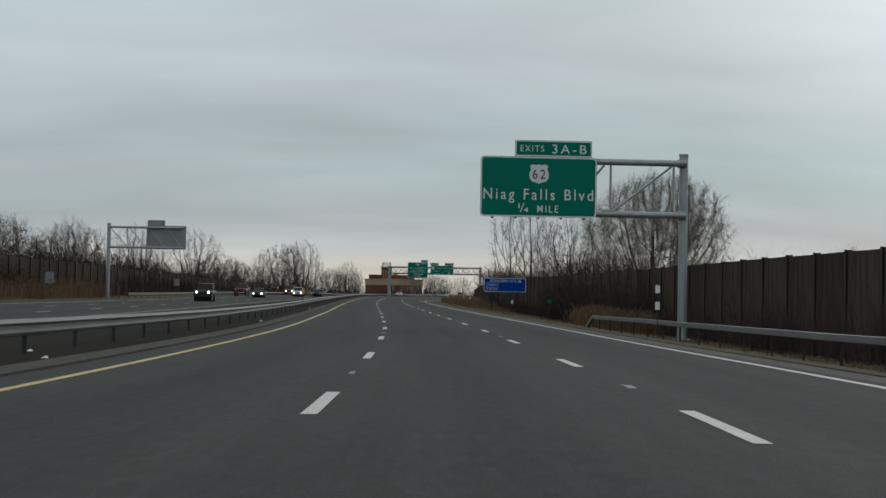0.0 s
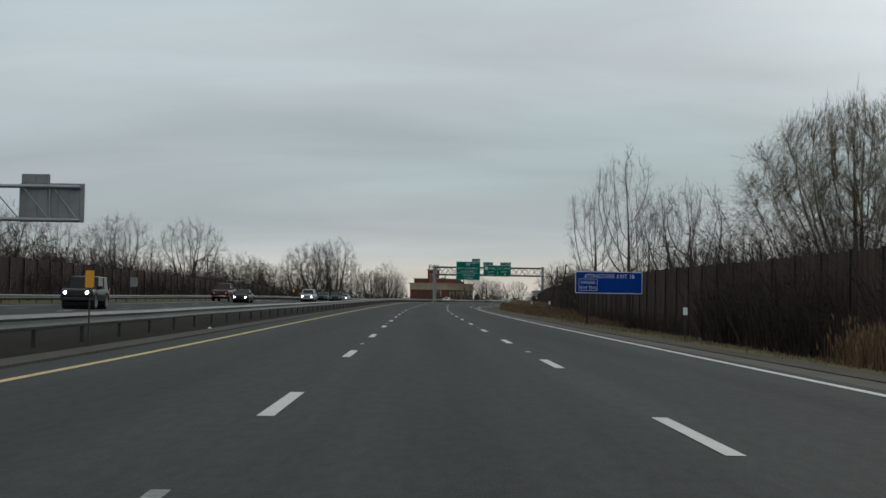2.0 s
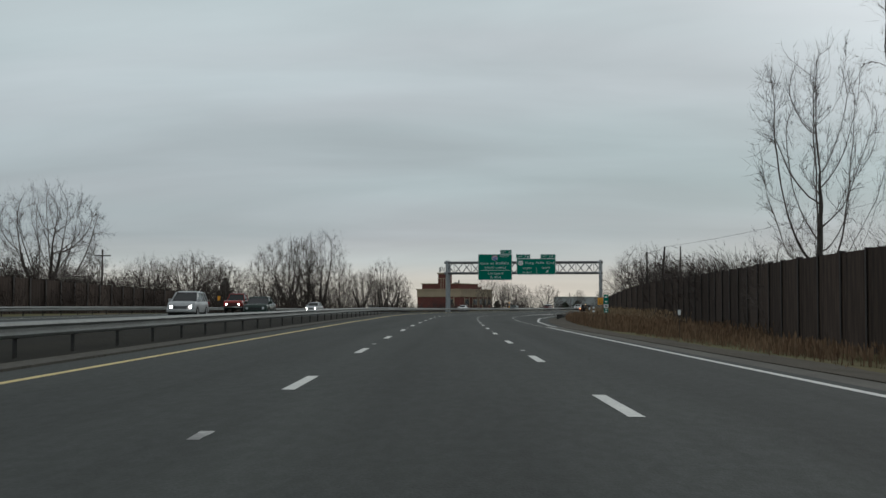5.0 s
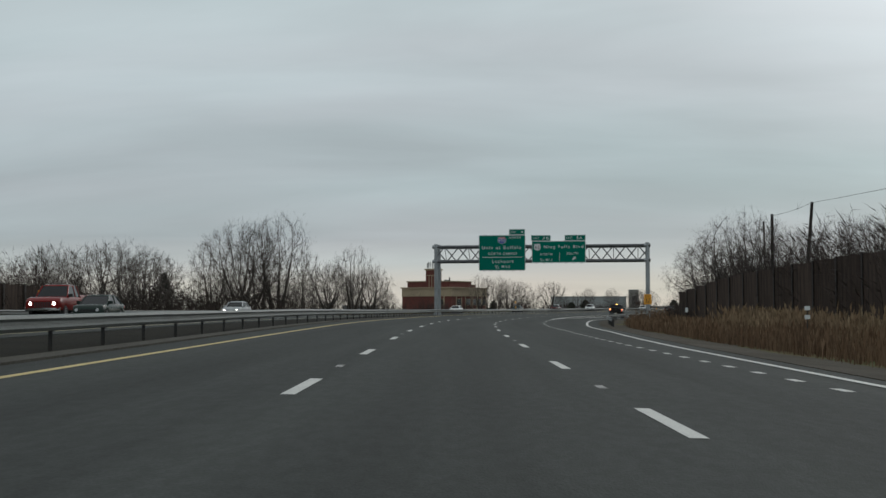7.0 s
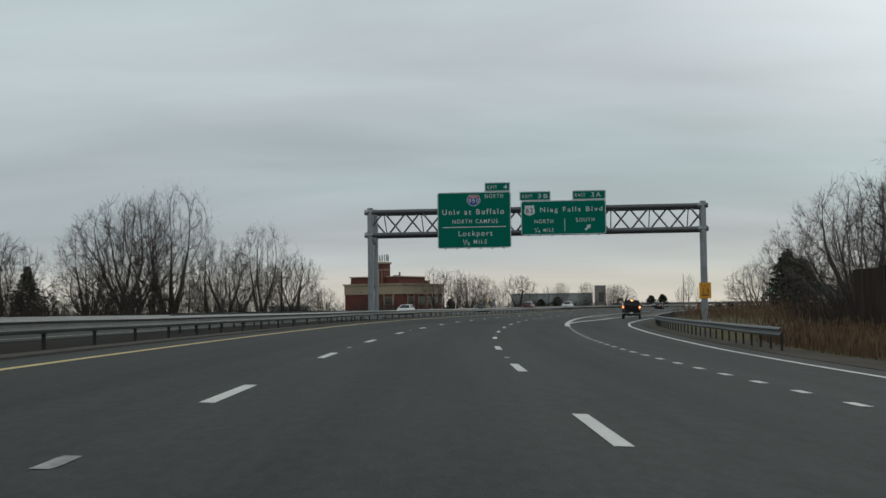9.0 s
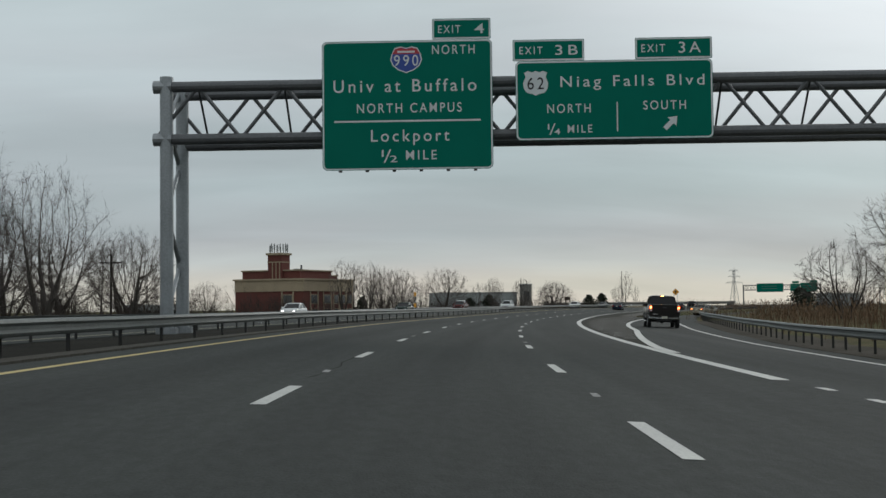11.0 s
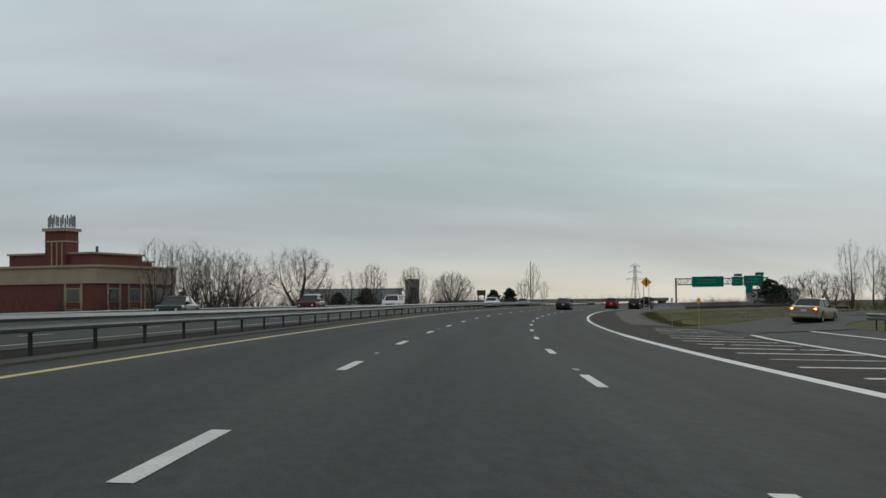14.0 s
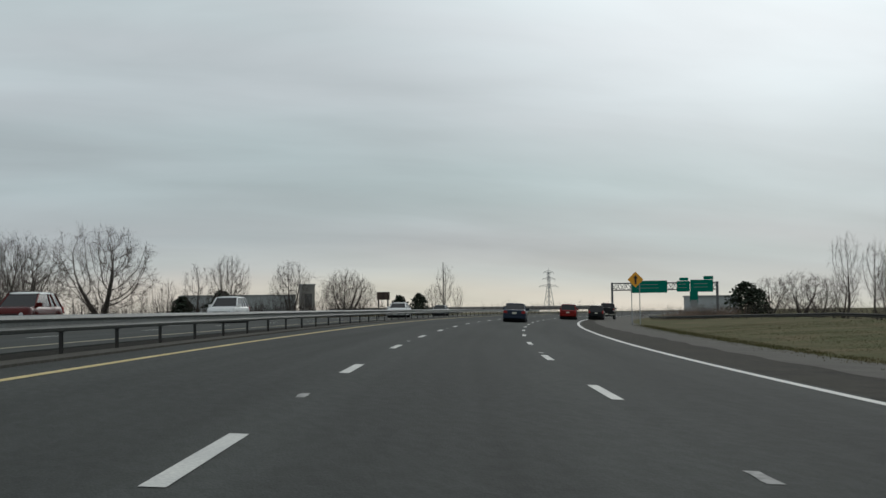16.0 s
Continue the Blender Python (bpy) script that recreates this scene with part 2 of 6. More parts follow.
BARK = surface("grey_brown_bark", (0.046, 0.039, 0.034), 0.95, grain=((1.5, 0.5, (0.035, 0.030, 0.026)), (9.0, 0.5, (0.08, 0.07, 0.062))), bump=0.5, random_hue=0.18)
TWIG = surface("reddish_brown_twigs", (0.088, 0.073, 0.065), 0.95, grain=((0.4, 0.5, (0.07, 0.058, 0.052)),), random_hue=0.2)
PALE_TWIG = surface("pale_olive_twigs", (0.15, 0.125, 0.085), 0.95, grain=((0.4, 0.5, (0.11, 0.095, 0.065)),), random_hue=0.15)
BLADE = surface("mown_grass_blades", (0.098, 0.086, 0.044), 0.95, spec=0.05, grain=((0.10, 0.9, (0.11, 0.088, 0.042)), (0.7, 0.6, (0.05, 0.065, 0.02))), island=0.3)
BLADE_GREEN = surface("green_grass_blades", (0.060, 0.078, 0.026), 0.95, spec=0.05, grain=((0.10, 0.9, (0.085, 0.082, 0.036)), (0.7, 0.6, (0.04, 0.056, 0.018))), island=0.3)
REED = surface("dry_reed_straw", (0.215, 0.150, 0.090), 0.95, spec=0.1, grain=((0.13, 0.8, (0.115, 0.072, 0.045)), (0.6, 0.5, (0.27, 0.215, 0.14))), island=0.45)
BRUSH = surface("bare_brushwood", (0.056, 0.045, 0.040), 0.95, spec=0.1, grain=((0.4, 0.5, (0.042, 0.034, 0.03)),), island=0.35)
NEEDLE = surface("dark_pine_needles", (0.018, 0.028, 0.016), 0.9, grain=((1.5, 0.5, (0.03, 0.042, 0.022)),), island=0.4)


# ---- building blocks ----
def mesh_of(bm, name, smooth=False):
    me = bpy.data.meshes.new(name)
    bm.to_mesh(me)
    bm.free()
    if smooth:
        me.shade_smooth()
        me.set_sharp_from_angle(angle=radians(36))
    return me


def part(name, bm, material, parent, label="", smooth=False):
    """One mesh object under a thing or a part; bm may be a bmesh or a ready mesh."""
    me = mesh_of(bm, name, smooth) if isinstance(bm, bmesh.types.BMesh) else bm
    if not me.materials:
        me.materials.append(material)
    ob = new(name, me)
    ob.parent = parent
    if label:
        ob["label"] = label
    return ob


def thing(name, m=None, label="", category="", group="", kind=""):
    ob = new(name)
    if m is not None:
        ob.matrix_world = m
    return tagged(ob, label, category, group, kind)


def box(bm, x0, x1, y0, y1, z0, z1):
    v = [bm.verts.new((x, y, z)) for z in (z0, z1) for y in (y0, y1) for x in (x0, x1)]
    for f in ((0, 2, 3, 1), (4, 5, 7, 6), (0, 1, 5, 4), (2, 6, 7, 3), (0, 4, 6, 2), (1, 3, 7, 5)):
        bm.faces.new([v[i] for i in f])
    return v


def tube(bm, a, b, ra, rb=None, sides=8, caps=True):
    """A tapered round bar from a to b."""
    a, b = Vector(a), Vector(b)
    rb = ra if rb is None else rb
    q = (b - a).to_track_quat("Z", "Y")
    rings = []
    for p, r in ((a, ra), (b, rb)):
        rings.append([bm.verts.new(p + q @ Vector((r * math.cos(2 * math.pi * k / sides), r * math.sin(2 * math.pi * k / sides), 0))) for k in range(sides)])
    for k in range(sides):
        bm.faces.new((rings[0][k], rings[0][(k + 1) % sides], rings[1][(k + 1) % sides], rings[1][k]))
    if caps and sides > 2:
        bm.faces.new(rings[0][::-1])
        bm.faces.new(rings[1])


def plate(bm, outline, y0, y1):
    """An outline in x and z, extruded from y0 (front) to y1."""
    f = [bm.verts.new((x, y0, z)) for x, z in outline]
    k = [bm.verts.new((x, y1, z)) for x, z in outline]
    n = len(outline)
    bm.faces.new(f)
    bm.faces.new(k[::-1])
    for i in range(n):
        bm.faces.new((f[(i + 1) % n], f[i], k[i], k[(i + 1) % n]))


def rounded(w, h, r, cx=0.0, cz=0.0, steps=6):
    out = []
    for sx, sz, a0 in ((1, -1, -90), (1, 1, 0), (-1, 1, 90), (-1, -1, 180)):
        for k in range(steps + 1):
            a = radians(a0 + 90 * k / steps)
            out.append((cx + sx * (w / 2 - r) + r * math.cos(a), cz + sz * (h / 2 - r) + r * math.sin(a)))
    return out


def bm_new():
    return bmesh.new()


# The motorway's line: every 40 m from y = -40, its x, height and cross slope at the left lane line.
ROAD_X = [-3.667, -1.301, -1.734, -3.565, -5.725, -7.824, -9.479, -10.803, -11.689, -11.433, -8.865, -4.505, 1.565, 9.434, 18.932, 30.396, 43.570, 58.505, 75.203, 93.662]
ROAD_Z = [0.446, 0.197, -0.071, -0.141, -0.125, -0.083, -0.015, 0.041, 0.092, 0.051, 0.058, 0.026, -0.010, -0.020, 0.060, 0.155, 0.202, 0.193, 0.161, 0.123]
ROAD_B = [0.0137, 0.0086, 0.0036, 0.0008, -0.005, -0.0068, -0.0141, -0.0292, -0.0401, -0.0425, -0.0411, -0.0394, -0.0382, -0.0439, -0.048, -0.05, -0.05, -0.05, -0.05, -0.05]


def spline(values, y):
    u = (y + 40) / 40
    last = len(values) - 1
    if u >= last:
        s = values[-1] - values[-2]
        return values[-1] + s * (u - last) * (1 + 0.03 * min(u - last, 8) if abs(s) > 5 else 0)
    if u <= 0:
        return values[0]
    i = int(u)
    t = u - i
    p0, p1, p2, p3 = values[max(i - 1, 0)], values[i], values[i + 1], values[min(i + 2, last)]
    if i + 2 > last:
        p3 = 2 * p2 - p1
    return 0.5 * (2 * p1 + (p2 - p0) * t + (2 * p0 - 5 * p1 + 4 * p2 - p3) * t * t + (3 * p1 - p0 - 3 * p2 + p3) * t ** 3)


def lerp(table, y):
    """Straight-line reading of a short table of (y, value)."""
    if y <= table[0][0]:
        return table[0][1]
    for (a, va), (b, vb) in zip(table, table[1:]):
        if y <= b:
            return va + (vb - va) * (y - a) / (b - a)
    return table[-1][1]


# offsets to the right of the left lane line, metres
CURB = -4.55
MAIN_LINE = 7.2
RAIL_L = ((0, -6.3), (150, -6.1), (240, -5.7), (400, -5.5), (720, -5.5))
OPP_IN = ((0, -13.6), (120, -13.0), (250, -10.8), (390, -10.4), (440, -8.8), (500, -8.2), (720, -8.2))          # inner yellow line of the other carriageway
RAMP_L = ((340, 7.3), (370, 7.34), (376, 7.5), (386, 8.2), (398, 9.1), (408, 9.85), (425, 10.4), (445, 11.3), (460, 12.0), (480, 12.9), (493, 14.1))
RAMP_R = ((225, 7.75), (235, 7.85), (256, 8.4), (268, 8.9), (289, 9.85), (330, 10.9), (366, 11.4), (384, 12.0), (405, 13.2), (431, 14.6), (452, 15.5), (478, 16.5), (490, 16.8), (500, 17.9), (510, 21.5), (516, 27.0), (519, 36.0), (520, 60.0))
PAVED_R = ((0, 8.4), (225, 8.4), (256, 9.6), (289, 11.2), (330, 12.3), (366, 12.8), (384, 13.5), (427, 16.2), (452, 17.4))


def paved_right(y):
    return lerp(PAVED_R, y) if y < 452 else lerp(((452, 17.4), (486, 18.6), (496, 18.6), (506, 12.3), (520, 12.7), (720, 12.7)), y)


# slopes of the land beside the paving, by y: left of the median edge, far left, and right of the exit lane
SLOPE_L = ((0, -0.0082), (80, -0.0117), (160, -0.0078), (240, -0.0074), (320, 0.0006), (400, 0.0055), (520, 0.0003))
SLOPE_FAR = ((0, 0.020), (120, 0.012), (200, 0.0), (300, -0.010), (380, -0.014))
SLOPE_R = ((0, 0.0221), (80, 0.0218), (160, 0.0086), (240, -0.0105), (320, -0.0358), (400, -0.0422), (520, -0.0398))


def level(y, o):
    """The height of the finished ground."""
    z, b = spline(ROAD_Z, min(y, 720)), spline(ROAD_B, min(y, 720))
    if o < CURB:
        return z + b * (CURB - 1.2) + lerp(SLOPE_L, y) * (max(o, -28) - CURB) + lerp(SLOPE_FAR, y) * max(-28 - max(o, -150), 0)
    side = lerp(SLOPE_R, y)
    if y < 330:
        e = lerp(PAVED_R, y)
        d = max(o - e, 0)
        return z + b * (min(o, e) - 1.2) - (0.10 + side) * min(d, 9.5) - (0.006 + side) * max(min(d, 60) - 9.5, 0)
    at = z + b * (min(o, 14.0) - 1.2)
    if o <= 14.0:
        return at
    near, mid, far = min(o, 30) - 14.0, max(min(o, 60) - 30, 0), max(min(o, 260) - 60, 0)
    k = min(1, (y - 330) / 60)
    return at - side * (near + mid + far) - k * (0.012 * near + 0.10 * mid * min(max((y - 500) / 60, 0), 1)) - max(k, -side / 0.065) * 0.065 * far


def heading(y):
    return (spline(ROAD_X, y + 1) - spline(ROAD_X, y - 1)) / 2


def on_road(y, o, h=0.0):
    dx = heading(y)
    n = math.hypot(1, dx)
    return Vector((spline(ROAD_X, y) + o / n, y - o * dx / n, level(y, o) + h))


def road_coords(x, y):
    s = y
    for _ in range(4):
        dx = heading(s)
        n = math.hypot(1, dx)
        along = ((x - spline(ROAD_X, s)) * dx + (y - s)) / n
        s += along / n * 0.9
        s = min(max(s, -3000), 3000)
    dx = heading(s)
    n = math.hypot(1, dx)
    return s, ((x - spline(ROAD_X, s)) - (y - s) * dx) / n


def facing(y, o, h=0.0):
    """A pose on the road at (y, o), its y along the traffic."""
    p = on_road(y, o, h)
    return pose(p.x, p.y, p.z, 0, 0, -math.degrees(math.atan(heading(y))))


def standing(x, y, drop=0.0):
    """The ground's place under (x, y)."""
    s, o = road_coords(x, y)
    return Vector((x, y, level(s, o) - drop))


def strip(bm, y0, y1, left, right, h=0.0, step=4.0, cols=1, skirt=0.0):
    """A band of road from y0 to y1; left and right are offsets or functions of y."""
    n = max(1, round((y1 - y0) / step))
    fl = left if callable(left) else (lambda y: left)
    fr = right if callable(right) else (lambda y: right)
    rows, where = [], {}
    for i in range(n + 1):
        y = y0 + (y1 - y0) * i / n
        a, b = fl(y), fr(y)
        row = [bm.verts.new(on_road(y, a + (b - a) * k / cols, h)) for k in range(cols + 1)]
        for k, v in enumerate(row):
            where[v] = (a + (b - a) * k / cols, y)
        if skirt:
            row = [bm.verts.new(row[0].co - Vector((0, 0, skirt)))] + row + [bm.verts.new(row[-1].co - Vector((0, 0, skirt)))]
        rows.append(row)
    for r0, r1 in zip(rows, rows[1:]):
        for k in range(len(r0) - 1):
            f = bm.faces.new((r0[k], r0[k + 1], r1[k + 1], r1[k]))
            uv = bm.loops.layers.uv.verify()
            for loop in f.loops:
                loop[uv].uv = where.get(loop.vert, (a, y0))


def setting(name, bm, material, label, category):
    me = mesh_of(bm, name) if isinstance(bm, bmesh.types.BMesh) else bm
    me.materials.append(material)
    return tagged(new(name, me), label, category, kind="structure")


# ---- ground and roads ----
def build_ground():
    xs = [-4000, -2500, -1500, -900, -600, -400, -300, -220] + [-160 + 10 * k for k in range(8)] + [-80 + 2.5 * k for k in range(77)] + [115 + 15 * k for k in range(12)] + [320, 400, 550, 800, 1200, 2000, 4000]
    ys = [-1500, -600, -300, -150] + [-80 + 8 * k for k in range(106)] + [790, 840, 900, 1000, 1150, 1350, 1600, 2000, 2800, 4200]
    verts, faces = [], []
    for y in ys:
        for x in xs:
            s, o = road_coords(x, y)
            far = max(abs(o) - 260, s - 760, 0)
            z = level(s, max(min(o, 260), -150))
            if -30.5 < o < paved_right(s) + 0.3:
                z -= 0.07 if s > 500 and o > 9.5 else 0.16
            k = max(0.0, 1 - far / 900)
            verts.append((x, y, z * k + (1 - k) * -2.0))
    w = len(xs)
    for j in range(len(ys) - 1):
        for i in range(w - 1):
            faces.append((j * w + i, j * w + i + 1, j * w + i + w + 1, j * w + i + w))
    me = bpy.data.meshes.new("ground")
    me.from_pydata(verts, [], faces)
    me.shade_smooth()
    return setting("ground", me, GRASS, "brown and green dormant grass ground beside the motorway", "ground")


build_ground()

bm = bm_new()
strip(bm, -60, 560, CURB, MAIN_LINE + 0.25, cols=6, skirt=0.3)
strip(bm, 560, 1000, CURB, MAIN_LINE + 0.25, step=8, cols=6, skirt=0.3)
road = setting("road", bm, ASPHALT, "three-lane dark asphalt motorway with fresh white dashes", "road")

DIRT_R = ((500, 9.3), (507, 9.9), (546, 10.1), (580, 9.2), (640, 8.6))
bm = bm_new()
strip(bm, -60, 230, MAIN_LINE + 0.25, lambda y: paved_right(y), h=-0.004, cols=2, skirt=0.3)
strip(bm, 493, 1000, lambda y: lerp(DIRT_R, y) - 0.25 + 0.12 * math.sin(y * 0.9), lambda y: lerp(((493, 9.4), (498, 9.9), (505, 12.0), (518, 12.5)), y) + 0.10 * math.sin(y * 0.7) + 0.07 * math.sin(y * 1.9), h=0.002, step=1.5, cols=2)
setting("shoulder", bm, SHOULDER, "grey worn asphalt shoulder beside the slow lane", "shoulder")

bm = bm_new()
strip(bm, 230, 490, MAIN_LINE + 0.25, lambda y: lerp(RAMP_R, y) + lerp(((230, 0.7), (330, 1.3), (452, 1.9), (490, 2.4)), y), cols=5, skirt=0.3)
ramp_surface = setting("exit_ramp", bm, ASPHALT, "dark asphalt exit lane leaving the motorway", "road")
# the ramp's curve: its inner edge round the grass and its outer edge under the rail
INNER = ((490, 14.0), (503, 13.4), (508, 14.9), (518, 18.3), (524, 21.1), (532, 24.8), (539, 28.5), (545, 36.0), (549, 60.0))
OUTER = ((490, 19.2), (498, 20.2), (504, 22.0), (511, 26.0), (516, 31.0), (519, 36.0), (521, 42.0), (522, 50.0), (523, 60.0))
bm = bm_new()
rows = []
for k in range(41):
    u = k / 40 * (len(INNER) - 1)
    i = min(int(u), len(INNER) - 2)
    f = u - i
    l = on_road(*[INNER[i][c] + (INNER[i + 1][c] - INNER[i][c]) * f for c in (0, 1)])
    r = on_road(*[OUTER[i][c] + (OUTER[i + 1][c] - OUTER[i][c]) * f for c in (0, 1)])
    rows.append([bm.verts.new(l.lerp(r, c / 4) + Vector((0, 0, 0.03))) for c in range(5)])
for r0, r1 in zip(rows, rows[1:]):
    for k in range(4):
        bm.faces.new((r0[k], r0[k + 1], r1[k + 1], r1[k]))
setting("exit_ramp_curve", bm, ASPHALT, "dark asphalt ramp curving away round the grass", "road")

bm = bm_new()
strip(bm, 374, 490, MAIN_LINE + 0.22, lambda y: max(lerp(RAMP_L, y) - 0.15, MAIN_LINE + 0.24), h=0.006, step=3, cols=2)
strip(bm, 489.5, 507, MAIN_LINE + 0.22, lambda y: lerp(((489.5, 14.4), (500, 14.6), (503, 13.6), (507, 10.8)), y) + 0.15 * math.sin(y * 2.1), h=0.006, step=0.8, cols=5, skirt=0.4)
setting("gore_area", bm, GORE, "stained dark asphalt gore between lane and ramp", "road")

bm = bm_new()
strip(bm, -40, 452, lambda y: lerp(PAVED_R, y) - 0.35, lambda y: lerp(PAVED_R, y) + 2.0 + 0.3 * math.sin(y * 0.31) + 0.2 * math.sin(y * 0.83), h=0.015, step=2, cols=4, skirt=0.3)
setting("gravel_verge", bm, VERGE, "brown gravel and dead grass strip beside the paving", "verge")

bm = bm_new()
strip(bm, 506, 1000, MAIN_LINE + 0.22, lambda y: lerp(DIRT_R, y), h=-0.004, step=4, cols=2)
setting("dirt_strip", bm, GORE, "dark dirt strip between edge line and shoulder", "verge")

# the strip of broken concrete along the left edge, a real step above the lane
bm = bm_new()
for y0, y1 in ((-60, 400), (400, 1000)):
    strip(bm, y0, y1, CURB - 0.6, CURB, h=0.04, cols=1, skirt=0.4)
setting("median_edge", bm, CONCRETE, "low weathered concrete edge along the median", "curb")
bm = bm_new()
strip(bm, -60, 1000, lambda y: lerp(OPP_IN, y) + 1.2, CURB - 0.6, h=-0.03, step=6, cols=4)
setting("median", bm, DIRT, "dark gravel and dead grass median strip", "median")

bm = bm_new()
strip(bm, -60, 1000, lambda y: lerp(OPP_IN, y) - 14.6, lambda y: lerp(OPP_IN, y) + 1.25, step=6, cols=5, skirt=0.3)
opp_road = setting("opposite_road", bm, ASPHALT, "three-lane asphalt carriageway for oncoming traffic", "road")


def line(name, y0, y1, left, right, material, label, parent, h=0.005, step=4.0):
    b = bm_new()
    strip(b, y0, y1, left, right, h=h, step=step)
    return part(name, b, material, parent, label)


YELLOW_O = ((15, -3.74), (123, -3.68), (232, -3.64), (266, -3.58), (310, -3.70), (354, -3.84), (429, -3.74), (504, -3.68))
line("yellow_edge_line", -50, 1000, lambda y: lerp(YELLOW_O, y) - 0.075, lambda y: lerp(YELLOW_O, y) + 0.075, YELLOW_LINE, "worn yellow edge line", road)
line("white_edge_line", -50, 228, lambda y: lerp(((200, 7.0), (228, 7.12)), y), lambda y: lerp(((200, 7.15), (228, 7.28)), y), WHITE_LINE, "white edge line", road)
line("white_edge_line", 358.5, 1000, lambda y: MAIN_LINE - (0.16 if y < 480 else 0.1), lambda y: MAIN_LINE + (0.16 if y < 480 else 0.1), WHITE_LINE, "broad white edge line", road)
line("ramp_edge_line", 228, 516, lambda y: lerp(RAMP_R, y) - 0.09, lambda y: lerp(RAMP_R, y) + 0.09, WHITE_LINE, "white edge line of the ramp", ramp_surface, h=0.013, step=2)
line("gore_line", 371, 493, lambda y: lerp(RAMP_L, y) - 0.15, lambda y: lerp(RAMP_L, y) + 0.15, WHITE_LINE, "broad white gore line", ramp_surface, h=0.018, step=2)
line("opposite_yellow_line", -50, 1000, lambda y: lerp(OPP_IN, y) - 0.09, lambda y: lerp(OPP_IN, y) + 0.09, FADED_YELLOW, "faded yellow edge line", opp_road, step=6)
line("opposite_white_line", -50, 1000, lambda y: lerp(OPP_IN, y) - 11.2, lambda y: lerp(OPP_IN, y) - 11.04, WHITE_LINE, "white edge line", opp_road, step=6)

# lane dashes: 3.05 m long, every 12.19 m along the road
PHASE_L = ((0, 0.3), (30, 0.2), (60, 0.0), (134, 0.05), (207, -0.2), (231, -0.68), (255, -1.55), (267, -1.6), (338, -3.05), (375, -3.25), (400, -2.88), (424, -2.65), (449, -2.2), (474, -1.45), (498, -1.4), (511, -0.8))
PHASE_R = ((0, 10.4), (23, 10.1), (36, 10.4), (47, 10.05), (60, 9.72), (72, 9.6), (95, 9.35), (106, 9.0), (131, 8.95), (215, 8.3), (227, 7.76), (239, 7.2), (263, 6.7), (275, 7.2), (335, 5.95), (347, 5.3), (371, 5.55), (385, 6.7), (397, 6.4), (421, 6.1), (447, 7.6), (458, 7.15), (482, 6.75), (496, 7.3), (519, 7.5))
ARC = [0.0]
for k in range(1, 1001):
    ARC.append(ARC[-1] + math.hypot(1, heading(k - 0.5)))


def y_at(arc):
    return float(np.interp(arc, ARC, range(1001)))


for table, offset in ((PHASE_L, 0.0), (PHASE_R, 3.66)):
    for k in range(0, 66):
        a = 12.19 * k + lerp(table, 12.19 * k + table[0][1])
        y = y_at(a)
        b = bm_new()
        w = 0.075 + 0.006 * random.random()
        strip(b, y, y_at(a + 3.05), offset - w, offset + w, h=0.006, step=1.6)
        part("lane_dash", b, WHITE_LINE, road)
# the stubs of an older line that show between the dashes, every 24.38 m
WORN_L = ((20, 19.73), (117, 19.15), (238, 18.21), (357, 15.78), (430, 15.86), (506, 18.41))
WORN_R = ((17, 17.10), (234, 14.33), (354, 12.13), (500, 12.19))
for table, offset in ((WORN_L, -0.02), (WORN_R, 3.67)):
    for k in range(0, 33):
        a = 24.384 * k + lerp(table, 24.384 * k + table[0][1])
        w = 0.045 + 0.02 * random.random()
        b = bm_new()
        rows = [[b.verts.new(on_road(y_at(a - 0.34 + 0.68 * i / 4), offset + sx * w * (0.75 + 0.4 * random.random()), 0.005)) for sx in (-1, 1)] for i in range(5)]
        for r0, r1 in zip(rows, rows[1:]):
            b.faces.new((r0[0], r0[1], r1[1], r1[0]))
        part("worn_dash", b, WORN_LINE, road)
for k in range(0, 53):
    # short dashes, every 2.44 m along the exit lane
    y = 228.9 + 2.44 * k
    o = lerp(((229, 6.92), (263, 7.05), (283, 7.2), (358, 7.3)), y)
    b = bm_new()
    strip(b, y, y + 0.7, o - 0.08, o + 0.08, h=0.008, step=1)
    part("exit_lane_dash", b, WHITE_LINE, road)
for lane in (1, 2):
    for k in range(0, 60):
        y = 12.19 * k + 4 * lane
        b = bm_new()
        strip(b, y, y + 3.0, lambda v: lerp(OPP_IN, v) - 3.66 * lane - 0.07, lambda v: lerp(OPP_IN, v) - 3.66 * lane + 0.07, h=0.006, step=3)
        part("lane_dash", b, WHITE_LINE, opp_road)
for k in range(29):
    # cross bars of the gore, worn thin in places
    y = 494.7 - 3.81 * k
    a0, a1 = lerp(((388, 7.85), (430, 8.1), (470, 8.8), (497, 10.2)), y) - 0.45 + 0.3 * random.random(), lerp(RAMP_L, y) - lerp(((460, 0.2), (497, 1.2)), y)
    b = bm_new()
    n = 16
    rows = [[b.verts.new(on_road(y + d + 0.32 * (a0 + (a1 - a0) * i / n - 8), a0 + (a1 - a0) * i / n, 0.012)) for d in (0.08 * random.random(), 0.38 + 0.08 * random.random())] for i in range(n + 1)]
    for r0, r1 in zip(rows, rows[1:]):
        if random.random() < 0.985:
            b.faces.new((r0[0], r1[0], r1[1], r0[1]))
    part("gore_bar", b, WORN_LINE if k % 7 == 3 else WHITE_LINE, ramp_surface)


# dark sealed cracks along the lane joint
for y0, y1, o in ((355, 362.4, -0.04),):
    b = bm_new()
    strip(b, y0, y1, lambda y: o + 0.05 * math.sin(y * 0.9) + 0.03 * math.sin(y * 2.3) - 0.008, lambda y: o + 0.05 * math.sin(y * 0.9) + 0.03 * math.sin(y * 2.3) + 0.008, h=0.004, step=0.6)
    part("sealed_crack", b, TAR, road, "dark sealed crack")


